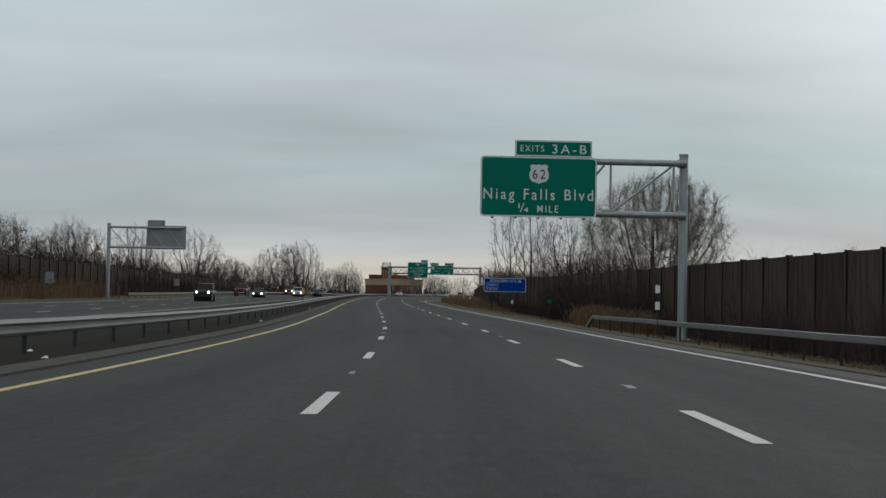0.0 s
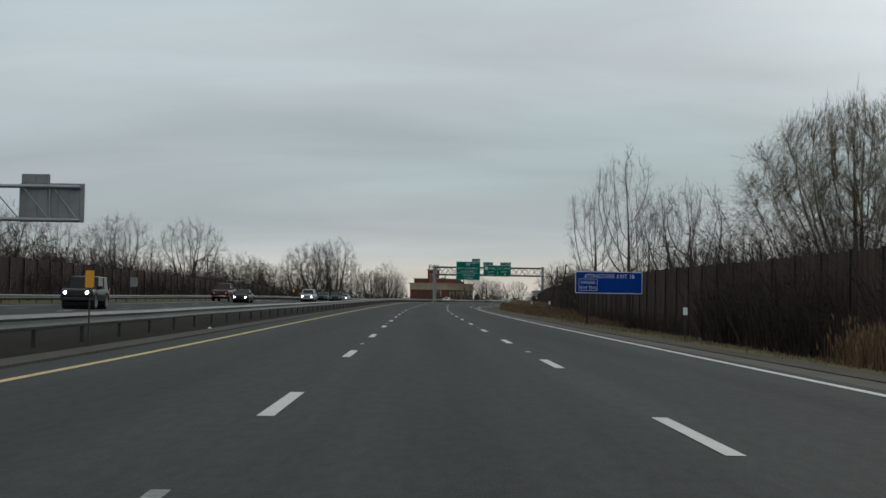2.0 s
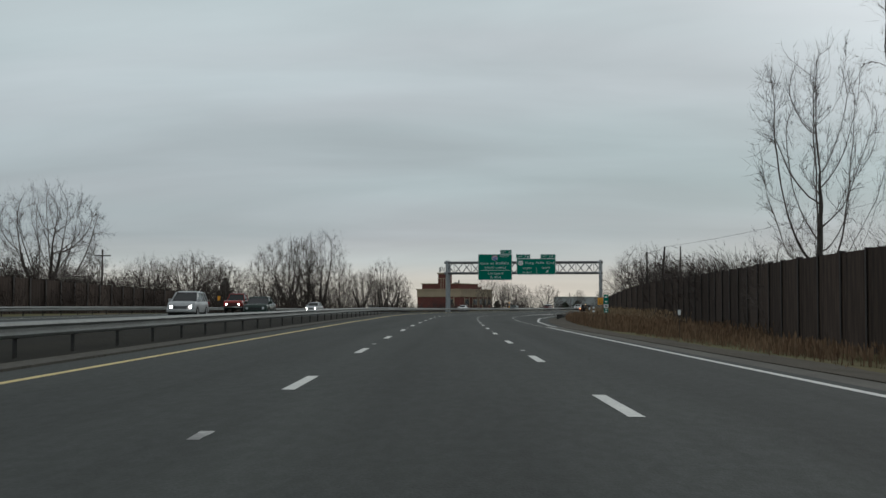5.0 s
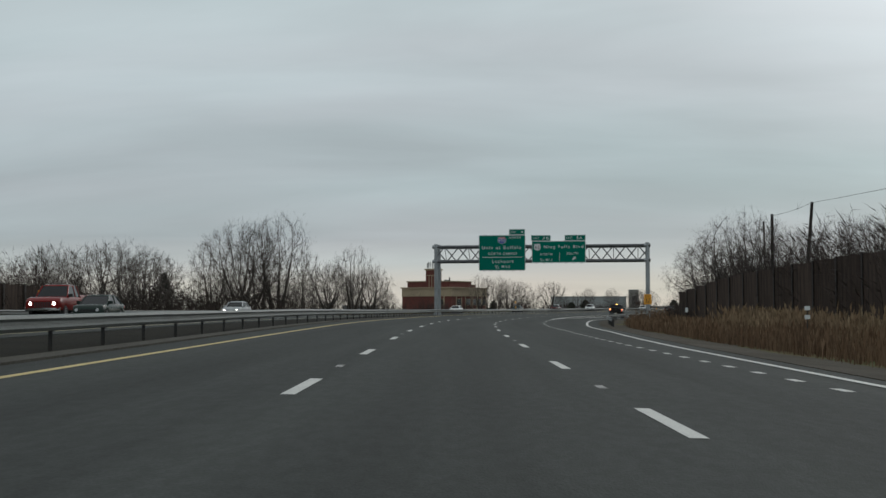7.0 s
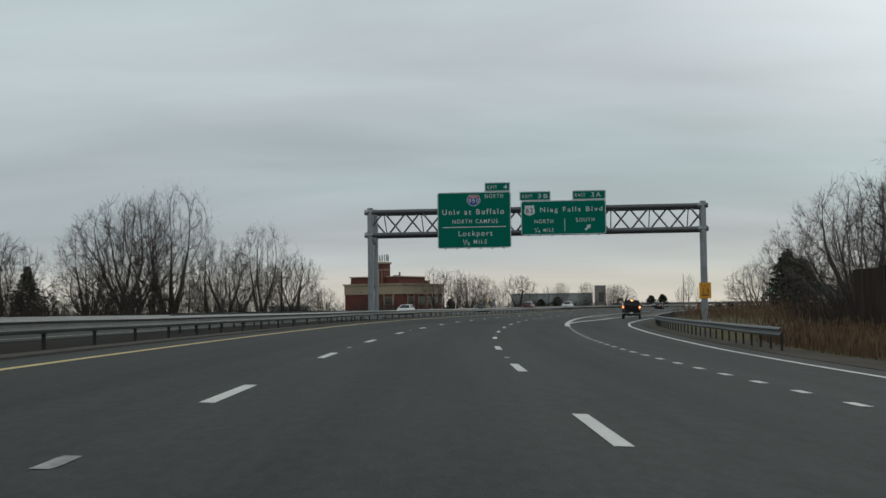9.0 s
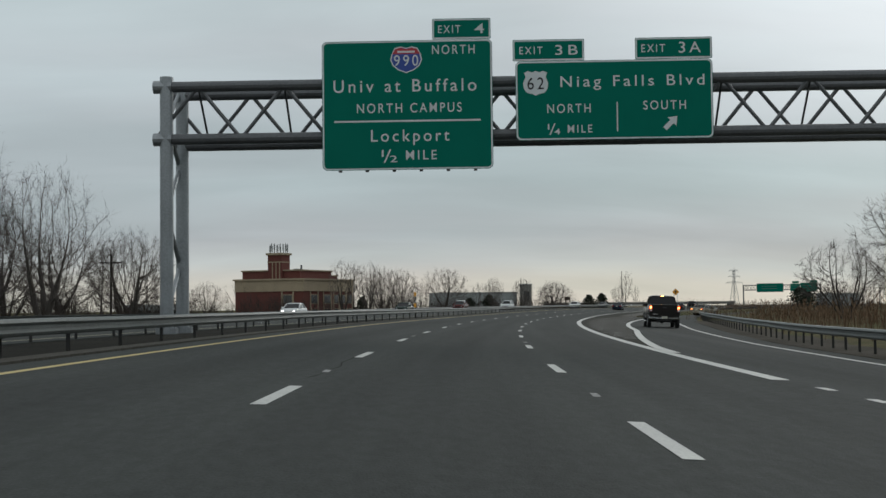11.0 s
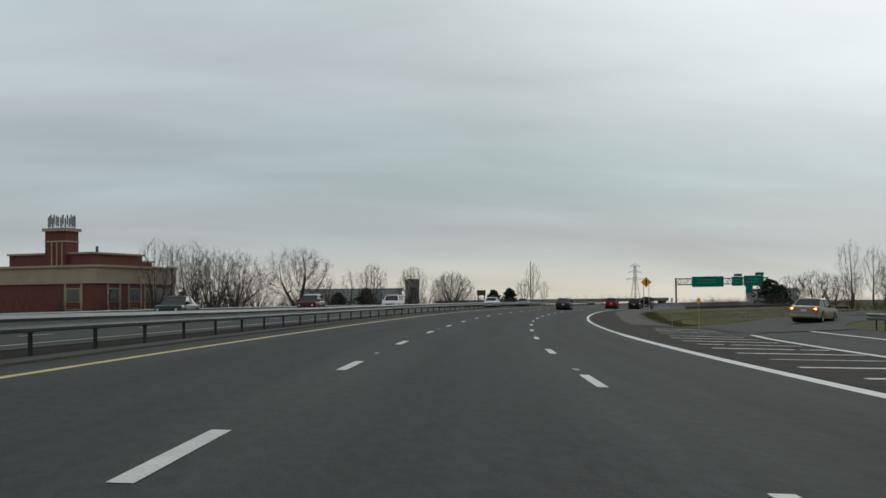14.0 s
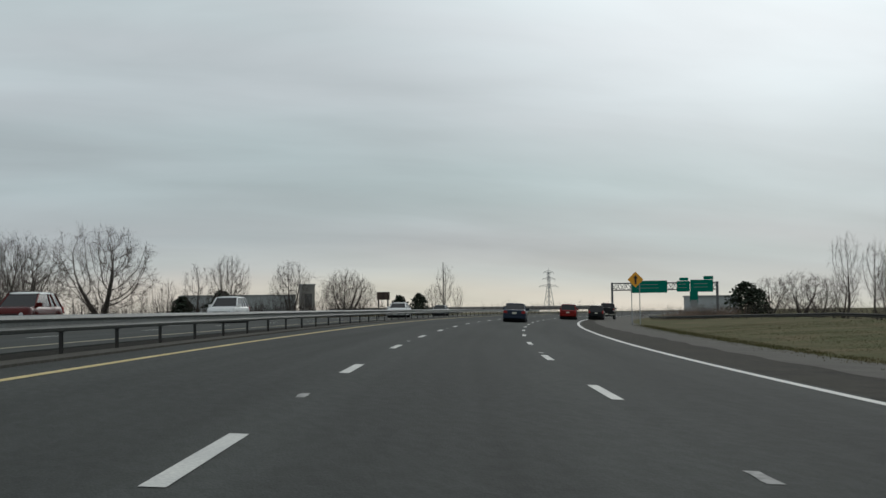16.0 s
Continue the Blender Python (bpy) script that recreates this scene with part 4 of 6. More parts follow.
def far_side_sign():
    g = thing("cantilever_sign", pose(0.15, 150.5, 0.75), "bare back of a sign on a grey cantilever", "road sign")
    x = -38.4
    z = standing(x, 150.5).z - 0.75
    b = bm_new()
    tube(b, (x, 0, z - 0.3), (x, 0, 7.95), 0.24, 0.21, 14)
    tube(b, (x, 0, z - 0.3), (x, 0, z + 0.15), 0.38, 0.38, 14)
    part("post", b, STEEL, g)
    for zz in (7.5, 5.2):
        b = bm_new()
        tube(b, (x, -0.1, zz), (-29.8, -0.1, zz), 0.14, 0.14, 10)
        part("arm", b, STEEL, g)
    for x0, z0, x1, z1 in ((-38.2, 7.4, -36.3, 5.3), (-36.2, 5.3, -36.2, 7.4), (-36.0, 7.4, -34.1, 5.3), (-34.0, 5.3, -34.0, 7.4), (-33.8, 7.4, -32.0, 5.3), (-31.9, 5.3, -31.9, 7.4), (-31.7, 7.4, -30.0, 5.3)):
        b = bm_new()
        tube(b, (x0, -0.1, z0), (x1, -0.1, z1), 0.055, 0.055, 6)
        part("brace", b, STEEL, g)
    for cx, w, cz, h in ((-31.8, 4.5, 6.4, 2.7), (-33.0, 2.0, 8.05, 0.65)):
        b = bm_new()
        plate(b, rounded(w, h, 0.08, cx, cz), 0.12, 0.15)
        panel = part("panel", b, SIGN_BACK, g, "bare aluminium back of the sign")
        n = max(2, round(w / 0.75))
        for k in range(n):
            u = cx - w / 2 + w * (k + 0.5) / n
            b = bm_new()
            box(b, u - 0.03, u + 0.03, 0.06, 0.12, cz - h / 2 + 0.05, cz + h / 2 - 0.05)
            part("stiffener", b, SIGN_BACK, panel)


far_side_sign()


def far_gantry():
    g = thing("sign_gantry", pose(148.2, 812, 1.95, 0, 0, -13), "far steel gantry with green signs beyond the ramp", "sign gantry")
    for x in (-13.9, 13.9):
        for y in (0.0, 1.4):
            b = bm_new()
            tube(b, (x, y, -9.0), (x, y, 6.2), 0.22, 0.2, 10)
            part("post", b, RUST_STEEL, g)
        for k in range(5):
            b = bm_new()
            tube(b, (x, 0.0 if k % 2 else 1.4, -4.0 + 1.7 * k), (x, 1.4 if k % 2 else 0.0, -2.3 + 1.7 * k), 0.1, 0.1, 6)
            part("brace", b, RUST_STEEL, g)
    box_truss(g, -13.9, 13.9, 4.2, 6.0, 1.4, 0.14, 13)
    for x, w, z, h in ((-4.3, 9.6, 5.0, 3.2), (4.7, 3.4, 5.0, 2.8), (9.6, 6.0, 5.1, 3.2), (4.9, 2.4, 6.9, 0.8), (11.4, 2.6, 7.2, 0.9)):
        p = sign_panel(g, "panel", w, h, x, z, SIGN_GREEN, -0.3, border=False)
        if h > 1:
            for k in range(2):
                b = bm_new()
                box(b, -w * 0.34, w * 0.26, -0.008, -0.004, 0.50 - k * 0.9, 0.60 - k * 0.9)
                part("lettering_bar", b, SIGN_BACK, p)


far_gantry()


def cross_road_sign():
    g = thing("road_sign", pose(164.3, 830, 0, 0, 0, -13), "tall green sign and a bare sign back beyond the far gantry", "road sign")
    for x in (-0.9, 0.9):
        b = bm_new()
        tube(b, (x, 0.1, -8.0), (x, 0.1, 5.0), 0.12, 0.1, 8)
        part("post", b, STEEL, g)
    sign_panel(g, "panel", 2.3, 3.2, 0, 4.4, SIGN_GREEN, 0.0, border=False)
    b = bm_new()
    plate(b, rounded(2.0, 1.9, 0.1, 0, 2.5), 0.0, 0.05)
    part("panel", b, SIGN_BACK, g, "bare back of a sign")


cross_road_sign()


# ---- brick building with the antenna tower ----
def building():
    g = thing("brick_building", pose(-21.30, 646.0, -1.05, 0, 0, 62), "red brick commercial building with tan trim and an antenna tower", "building")
    long, deep, h = 24.6, 18.9, 9.3

    def block(name, x0, x1, y0, y1, z0, z1, material, parent=g, bevel=0.0, label=""):
        b = bm_new()
        box(b, x0, x1, y0, y1, z0, z1)
        return part(name, b, material, parent, label)

    block("wall", 0, long, 0, deep, -2.5, 6.4, BRICK, label="red brick wall")
    block("frieze", -0.12, long + 0.12, -0.12, deep + 0.12, 6.4, 8.9, TRIM, label="tan stucco frieze")
    block("cornice", -0.45, long + 0.45, -0.45, deep + 0.45, 8.9, 9.3, TRIM)
    block("cornice", -0.25, long + 0.25, -0.25, deep + 0.25, 6.25, 6.5, TRIM)
    block("upper_storey", 0.7, 15.7, 1.2, deep - 1.6, 9.3, 11.1, BRICK)
    block("cornice", 0.4, 16.0, 0.9, deep - 1.3, 11.1, 11.4, TRIM)
    block("upper_storey", 15.7, 20.8, 2.4, deep - 2, 9.3, 10.1, BRICK)
    block("cornice", 16.0, 21.1, 2.2, deep - 1.8, 10.1, 10.4, TRIM)
    t = block("tower", -0.2, 3.6, 5.8, 9.6, 9.3, 15.0, BRICK, label="brick corner tower")
    block("cornice", -0.55, 3.95, 5.45, 9.95, 14.9, 15.4, TRIM, t)
    block("cornice", -0.3, 3.7, 5.7, 9.7, 13.1, 13.35, TRIM, t)
    for y in (6.3, 7.3, 8.3):
        block("pilaster", -0.3, -0.2, y - 0.1, y + 0.1, 9.3, 13.1, TRIM, t)
    # bays of windows between tan piers
    for side, length, bays in (("front", long, ((3.4, 3.2), (9.6, 3.4), (14.6, 2.4), (18.0, 2.4), (21.2, 2.6))), ("side", deep, ((2.9, 2.7),))):
        for x, w in bays:
            for pier in (x - 0.35, x + w + 0.05):
                if side == "front":
                    block("pier", pier, pier + 0.35, -0.14, 0, -2.5, 6.3, TRIM)
                else:
                    block("pier", -0.14, 0, pier, pier + 0.35, -2.5, 6.3, TRIM)
            for z in (-0.2, 3.2):
                if side == "front":
                    win = block("window", x + 0.05, x + w, -0.06, 0, z, z + 2.3, TRIM)
                    block("pane", x + 0.2, x + w / 2 - 0.05, -0.09, -0.06, z + 0.15, z + 2.15, DARK_GLASS, win)
                    block("pane", x + w / 2 + 0.05, x + w - 0.15, -0.09, -0.06, z + 0.15, z + 2.15, DARK_GLASS, win)
                else:
                    win = block("window", -0.06, 0, x + 0.05, x + w, z, z + 2.3, TRIM)
                    block("pane", -0.09, -0.06, x + 0.2, x + w - 0.15, z + 0.15, z + 2.15, DARK_GLASS, win)
    # antennas: panel aerials on pipes round the tower top
    for k in range(18):
        a = 2 * math.pi * k / 18
        x, y = 1.7 + 2.1 * math.cos(a), 7.7 + 2.1 * math.sin(a)
        hgt = 17.1 + 0.5 * random.random()
        b = bm_new()
        tube(b, (x, y, 15.3), (x, y, hgt + 0.2), 0.05, 0.05, 6)
        box(b, x - 0.13, x + 0.13, y - 0.08, y + 0.08, hgt - 1.5, hgt)
        part("antenna", b, SIGN_BACK, g, "grey panel antenna")
    b = bm_new()
    tube(b, (1.7, 7.7, 15.3), (1.7, 7.7, 17.6), 0.06, 0.04, 6)
    part("mast", b, STEEL, g)
    b = bm_new()
    tube(b, (8.5, 5.5, 11.3), (8.5, 5.5, 12.7), 0.25, 0.25, 8)
    part("flue", b, RUST_STEEL, g)
    for x in (12.5, 14.0):
        b = bm_new()
        box(b, x, x + 0.9, 9, 10, 11.4, 12.0)
        part("roof_unit", b, SIGN_BACK, g)


building()


# ---- trees ----
def grow(seed, height, width, trunk_r, bole=0.3, points=700, stems=1, lean=0.1, profile=0.45, fill=0.6, step=0.42, fine=0.010, twigs=5, spray=1.0, tufts=4, lift=0.25, wave=0.05):
    """Segments (a, b, ra, rb, depth) of a bare tree: its limbs grow towards points strewn through the crown, forking where they part,
    and end in sprays of twigs. profile: where the crown is widest; fill: 1 an even crown, lower a denser outside."""
    rng = np.random.default_rng(seed)
    z0, z1 = height * bole * 0.75, height
    u = rng.random(points * 3)
    spread = np.where(u < profile, np.sqrt(np.clip(1 - ((profile - u) / profile) ** 2, 0, 1)) * 0.95 + 0.05, np.sqrt(np.clip(1 - ((u - profile) / (1 - profile)) ** 2, 0, 1)))
    ang = rng.random(len(u)) * 2 * math.pi
    lump = 1 + 0.16 * np.sin(3 * ang + seed) * np.sin(5 * u + seed) + 0.10 * np.sin(7 * ang + 9 * u + 2 * seed)
    keep = rng.random(len(u)) < spread
    r = width / 2 * spread * lump * rng.random(len(u)) ** (0.5 * fill)
    goal = np.stack([r * np.cos(ang), r * np.sin(ang), z0 + (z1 - z0) * u * (0.94 + 0.06 * lump)], 1)[keep][:points]
    pos, parent = [], []
    for k in range(stems):
        t = 2 * math.pi * k / stems + rng.random()
        p = np.array([0.22 * math.cos(t), 0.22 * math.sin(t), -0.4]) * (1 if stems > 1 else 0) + [0, 0, -0.4 if stems == 1 else 0]
        d = np.array([math.cos(t) * lean * (2.2 if stems > 1 else 1), math.sin(t) * lean * (2.2 if stems > 1 else 1), 1.0])
        last = -1
        for _ in range(max(2, int(height * bole / step))):
            pos.append(p.copy())
            parent.append(last)
            last = len(pos) - 1
            d = d + rng.normal(0, 0.07, 3)
            d[2] = max(d[2], 0.6)
            p = p + d / np.linalg.norm(d) * step
    P = np.array(pos)
    gap = np.linalg.norm(goal[:, None] - P[None], axis=2)
    near, dist = gap.argmin(1), gap.min(1)
    alive = np.ones(len(goal), bool)
    kill = step * 2.1
    born = np.zeros(len(P), int)
    heading_of = np.tile([0.0, 0.0, 0.6], (len(P), 1))
    for _ in range(160):
        alive &= dist > kill
        if not alive.any():
            break
        # a fork has three arms at most
        alive &= born[near] < 3
        if not alive.any():
            break
        idx = near[alive]
        way = goal[alive] - P[idx]
        way /= np.linalg.norm(way, axis=1)[:, None]
        total = np.zeros((len(P), 3))
        np.add.at(total, idx, way)
        tips = np.unique(idx)
        d = total[tips]
        d = d / (np.linalg.norm(d, axis=1)[:, None] + 1e-6) + rng.normal(0, wave, (len(tips), 3)) + [0, 0, lift * 0.3] + heading_of[tips] * 0.55
        d /= np.linalg.norm(d, axis=1)[:, None]
        born[tips] += 1
        born = np.concatenate([born, np.zeros(len(tips), int)])
        fresh = P[tips] + d * step
        heading_of = np.vstack([heading_of, d])
        first = len(P)
        P = np.vstack([P, fresh])
        parent += tips.tolist()
        gap = np.linalg.norm(goal[:, None] - fresh[None], axis=2)
        low = gap.min(1)
        better = low < dist
        near[better], dist[better] = gap.argmin(1)[better] + first, low[better]
    n = len(P)
    kids = np.zeros(n, int)
    for q in parent:
        if q >= 0:
            kids[q] += 1
    ends = max(8, int((kids == 0).sum()) / stems)
    power = math.log(ends) / math.log(max(trunk_r * (1 if stems == 1 else 0.7) / fine, 2))
    rad = np.where(kids == 0, fine ** power, 0.0)
    for i in range(n - 1, 0, -1):
        if parent[i] >= 0:
            rad[parent[i]] += max(rad[i], fine ** power * 0.5)
    rad = np.maximum(rad, fine ** power) ** (1 / power)
    segs = []
    joint = list(range(n))
    for i in range(n):
        q = parent[i]
        if q < 0:
            continue
        q = joint[q]
        ra, rb = float(rad[q]), float(rad[i])
        if kids[i] == 1 and i % 2 and rb < trunk_r * 0.2 and q == parent[i]:
            # thin straight runs are drawn in longer pieces
            joint[i] = q
            continue
        a, b = Vector(P[q]), Vector(P[i])
        depth = 0 if rb > trunk_r * 0.5 else 1 if rb > trunk_r * 0.22 else 2
        segs.append((a, b, min(ra, rb * 1.5), rb, depth))
        if rb < fine * 3.2:
            way = (b - a).normalized()
            out = Vector((b.x, b.y, 0)) / (width / 2)
            for _ in range(twigs if kids[i] == 0 else twigs - 1):
                t = (way * 0.5 + out * 0.25 + Vector(rng.normal(0, 0.5, 3)) + Vector((0, 0, lift * 0.7))).normalized()
                start = a.lerp(b, float(rng.random()))
                reach = float(spray * rng.uniform(0.5, 1.5))
                segs.append((start, start + t * reach, fine * 0.9, 0.0, 5))
                for _ in range(tufts):
                    e = (t + Vector(rng.normal(0, 0.55, 3))).normalized()
                    at = start + t * reach * float(rng.uniform(0.25, 0.95))
                    segs.append((at, at + e * reach * float(rng.uniform(0.3, 0.75)), fine * 0.75, 0.0, 5))
    top = max(q[1].z for q in segs)
    k = height / top
    return [(Vector((a.x, a.y, a.z * k)), Vector((b.x, b.y, b.z * k)), ra, rb, d) for a, b, ra, rb, d in segs]


def segs_mesh(segs, name, material):
    """Branch tubes; the last twigs end in a point."""
    verts, faces = [], []
    for a, b, ra, rb, depth in segs:
        sides = 7 if depth < 1 else 5 if depth < 2 else 3
        n = len(verts)
        if depth == 5:
            # the finest twigs, a thumb's breadth at the base
            w = (b - a).cross(Vector((a.y + 0.3, b.x - 0.7, a.z - b.y))).normalized() * ra
            verts += [a + w, a - w, b]
            faces.append((n, n + 1, n + 2))
            continue
        q = (b - a).to_track_quat("Z", "Y")
        for p, r in ((a, ra), (b, rb))[:1 if depth > 3 else 2]:
            for k in range(sides):
                t = 2 * math.pi * k / sides
                verts.append(p + q @ Vector((r * math.cos(t), r * math.sin(t), 0)))
        if depth > 3:
            verts.append(b)
        for k in range(sides):
            k2 = (k + 1) % sides
            faces.append((n + k, n + k2, n + sides) if depth > 3 else (n + k, n + k2, n + sides + k2, n + sides + k))
    me = bpy.data.meshes.new(name)
    me.from_pydata(verts, [], faces)
    me.materials.append(material)
    return me


def tree_kind(seed, label, twig=TWIG, **shape):
    segs = grow(seed, **shape)
    t = thing("bare_tree", pose(0, 0, 0), label, "tree")
    part("trunk", segs_mesh([s for s in segs if s[4] <= 1], "trunk", BARK), BARK, t)
    part("crown", segs_mesh([s for s in segs if s[4] > 1], "crown", twig), twig, t)
    t["height"] = shape["height"]
    return t


KINDS = {
    "tall": tree_kind(3, "tall slender bare tree with an open crown", height=16.0, width=7.8, trunk_r=0.30, bole=0.28, points=1100, profile=0.6, fill=1.0, step=0.42, lift=0.4, spray=0.9, fine=0.011),
    "fork": tree_kind(8, "bare tree forking into upright limbs", height=14.0, width=10.0, trunk_r=0.42, bole=0.16, points=1300, stems=3, profile=0.55, fill=0.95, step=0.42, lift=0.3, spray=0.95, fine=0.011),
    "round": tree_kind(21, "broad bare tree with a dense rounded crown of pale twigs", twig=PALE_TWIG, height=17.5, width=15.0, trunk_r=0.40, bole=0.06, points=5600, stems=7, lean=0.2, profile=0.6, fill=0.95, step=0.42, spray=1.25, twigs=7, tufts=8, lift=0.65, wave=0.03, fine=0.013),
    "wide": tree_kind(34, "spreading bare tree with crooked limbs", height=11.0, width=12.0, trunk_r=0.46, bole=0.14, points=1500, stems=3, profile=0.42, fill=0.9, step=0.36, lift=0.1, wave=0.09, spray=0.8, fine=0.011),
    "bushy": tree_kind(55, "bushy bare tree with many thin stems", height=8.0, width=8.5, trunk_r=0.15, tufts=3, bole=0.08, points=800, stems=6, profile=0.5, fill=1.0, step=0.34, lift=0.35, spray=0.75, fine=0.011),
    "slim": tree_kind(61, "thin bare sapling with upright twigs", height=10.0, width=4.4, trunk_r=0.17, tufts=3, bole=0.22, points=480, profile=0.45, fill=1.0, step=0.32, lift=0.5, spray=0.7, fine=0.011),
    "ball": tree_kind(70, "bare tree with a dense even crown", height=11.0, width=10.0, trunk_r=0.40, bole=0.15, points=2000, stems=3, profile=0.5, fill=0.9, step=0.34, lift=0.2, spray=0.8, fine=0.011),
}
for k in KINDS.values():
    k["height"] = float(k["height"])
USED = set()


def tree(kind, x, y, height, turn=0.0, wide=1.0, group="", base=None):
    src = KINDS[kind]
    p = standing(x, y)
    if base is not None:
        p.z = base
    k = height / src["height"]
    m = pose(p.x, p.y, p.z - 0.1, 0, 0, turn)
    if kind not in USED:
        USED.add(kind)
        t = src
        t.matrix_world = m
    else:
        t = copy_thing(src, m)
    t.scale = (k * wide, k * wide, k)
    if group:
        t["group"] = group
    return t


PLANTING = [
    # kind, x, y, height of the top, turn, breadth
    ("round", 26.0, 157, 18.0, 20, 1),
    ("tall", 14.0, 211, 19.9, 40, 0.8), ("tall", 10.0, 228, 17.2, 90, 0.85), ("tall", 16.4, 206, 14.5, 160, 0.7), ("wide", 19.7, 200, 14.9, 220, 0.8),
    ("bushy", 21.8, 200, 9.0, 310, 0.9), ("slim", 26.2, 205, 10.4, 15, 1), ("bushy", 18.1, 220, 8.2, 0, 1.1), ("bushy", 23.1, 212, 8.0, 80, 1.2), ("bushy", 29.2, 190, 7.2, 140, 1.2), ("bushy", 28.7, 176, 6.7, 200, 1.2),
    ("bushy", 33.2, 168, 6.7, 33, 1.2), ("bushy", 33.1, 130, 5.3, 70, 1.2), ("fork", 37.2, 120, 7.2, 10, 0.9), ("bushy", 40.1, 110, 6.2, 210, 1), ("wide", 34.1, 96, 6.1, 0, 1), ("bushy", 12.5, 236, 6.0, 70, 0.9),
    ("bushy", 14.5, 258, 5.5, 44, 1.1), ("bushy", 15.0, 272, 5.8, 110, 1.1), ("fork", 17.0, 285, 7.3, 61, 1), ("bushy", 15.5, 298, 7.2, 300, 1.2), ("wide", 16.9, 310, 8.3, 33, 0.9), ("fork", 15.1, 320, 8.0, 99, 0.9),
    ("wide", 13.7, 331, 10.3, 20, 0.95), ("bushy", 14.3, 338, 8.4, 190, 1.2), ("wide", 14.2, 351, 9.0, 250, 0.9), ("bushy", 16.3, 358, 7.3, 330, 1.2), ("slim", 17.8, 345, 9.7, 12, 1), ("fork", 21.7, 372, 9.8, 205, 1), ("wide", 30.6, 424, 10.3, 120, 0.9), ("bushy", 21.3, 402, 5.7, 5, 1.1), ("bushy", 26.8, 430, 6.2, 75, 1),
    ("wide", -56.3, 298, 16.2, 30, 0.8), ("fork", -69.6, 300, 17.5, 120, 1.1), ("tall", -81.7, 300, 16.5, 310, 1), ("fork", -57.8, 250, 12.3, 30, 1), ("wide", -65.7, 230, 13.9, 10, 1), ("fork", -75.7, 262, 14.6, 77, 1.1), ("tall", -53.7, 190, 12.6, 5, 0.9), ("wide", -59.8, 170, 11.9, 205, 1), ("fork", -49.8, 150, 10.6, 60, 1), ("wide", -69.7, 200, 13.6, 160, 1.1), ("fork", -89.7, 240, 15.1, 20, 1.1),
    ("wide", -64.1, 400, 11.5, 33, 1.05), ("wide", -58.1, 404, 10.1, 133, 1), ("fork", -70.0, 396, 10.8, 250, 1),
    ("fork", -50.1, 471, 21.8, 20, 0.95), ("tall", -53.5, 474, 20.6, 70, 0.95), ("wide", -58.4, 478, 20.2, 150, 0.85), ("fork", -65.2, 483, 16.7, 210, 0.9), ("tall", -46.0, 478, 14.3, 280, 1), ("wide", -41.4, 484, 11.2, 340, 0.9), ("wide", -54.4, 468, 14.0, 310, 0.9), ("bushy", -50.3, 468, 8.9, 0, 1.3), ("bushy", -57.2, 470, 9.1, 60, 1.3), ("bushy", -64.1, 480, 9.3, 160, 1.3), ("bushy", -44.3, 473, 7.3, 100, 1.3),
    ("wide", -80.5, 469, 15.9, 12, 1.05), ("wide", -74.0, 470, 13.3, 80, 1), ("fork", -83.9, 440, 14.0, 120, 1), ("wide", -33.9, 481, 10.0, 99, 0.85), ("slim", -38.4, 492, 9.1, 40, 1), ("fork", -31.0, 432, 12.6, 88, 0.9), ("wide", -35.9, 436, 9.7, 300, 0.9), ("slim", -39.3, 431, 8.5, 60, 1),
    ("wide", -31.4, 471, 10.2, 30, 0.8), ("slim", -46.4, 575, 9.7, 80, 1), ("wide", -60.2, 560, 9.0, 222, 1), ("wide", -40.8, 620, 7.7, 77, 0.9),
    ("slim", -9.4, 649, 12.8, 20, 1), ("fork", -12.0, 652, 14.0, 200, 0.8), ("bushy", -3.3, 631, 8.0, 70, 1.2), ("bushy", 1.2, 628, 6.1, 10, 1.2), ("fork", -6.0, 642, 13.0, 20, 0.8), ("wide", -2.4, 640, 11.4, 70, 0.85), ("wide", 1.1, 636, 10.8, 160, 0.8), ("slim", -5.0, 634, 10.6, 0, 0.9), ("bushy", 3.7, 601, 6.1, 30, 0.9), ("ball", 9.6, 612, 10.0, 10, 1.15), ("slim", 19.5, 640, 7.2, 80, 1.3), ("ball", 23.1, 641, 8.5, 140, 0.62), ("ball", 32.6, 663, 8.7, 44, 0.75), ("slim", 16.3, 645, 5.6, 30, 1),
    ("wide", 44.2, 690, 8.5, 44, 1), ("wide", 56.1, 762, 9.8, 90, 1.1), ("slim", 98.9, 856, 15.4, 0, 0.9), ("slim", 103.6, 860, 9.3, 0, 0.9), ("fork", 94.6, 850, 10.0, 55, 0.9),
    ("tall", 130.2, 690, 14.8, 20, 0.75), ("tall", 135.8, 690, 13.6, 120, 0.7), ("fork", 137.5, 704, 8.4, 120, 0.9), ("wide", 127.2, 700, 8.2, 70, 1.1), ("bushy", 131.8, 702, 7.3, 10, 1.2), ("bushy", 123.8, 705, 7.2, 100, 1.1), ("fork", 141.6, 696, 9.2, 200, 0.8), ("wide", 149.5, 700, 13.5, 300, 0.9), ("fork", 157.5, 690, 13.8, 10, 0.9),
]
for n, (kind, x, y, h, turn, wide) in enumerate(PLANTING):
    s, o = road_coords(x, y)
    if o > 0 and s < 334:
        # these stand behind the sound wall
        q = on_road(s, max(o, lerp(WALL_O, s) + 1.8))
        x, y = q.x, q.y
    tree(kind, x, y, h - standing(x, y).z, turn, wide, "roadside trees")


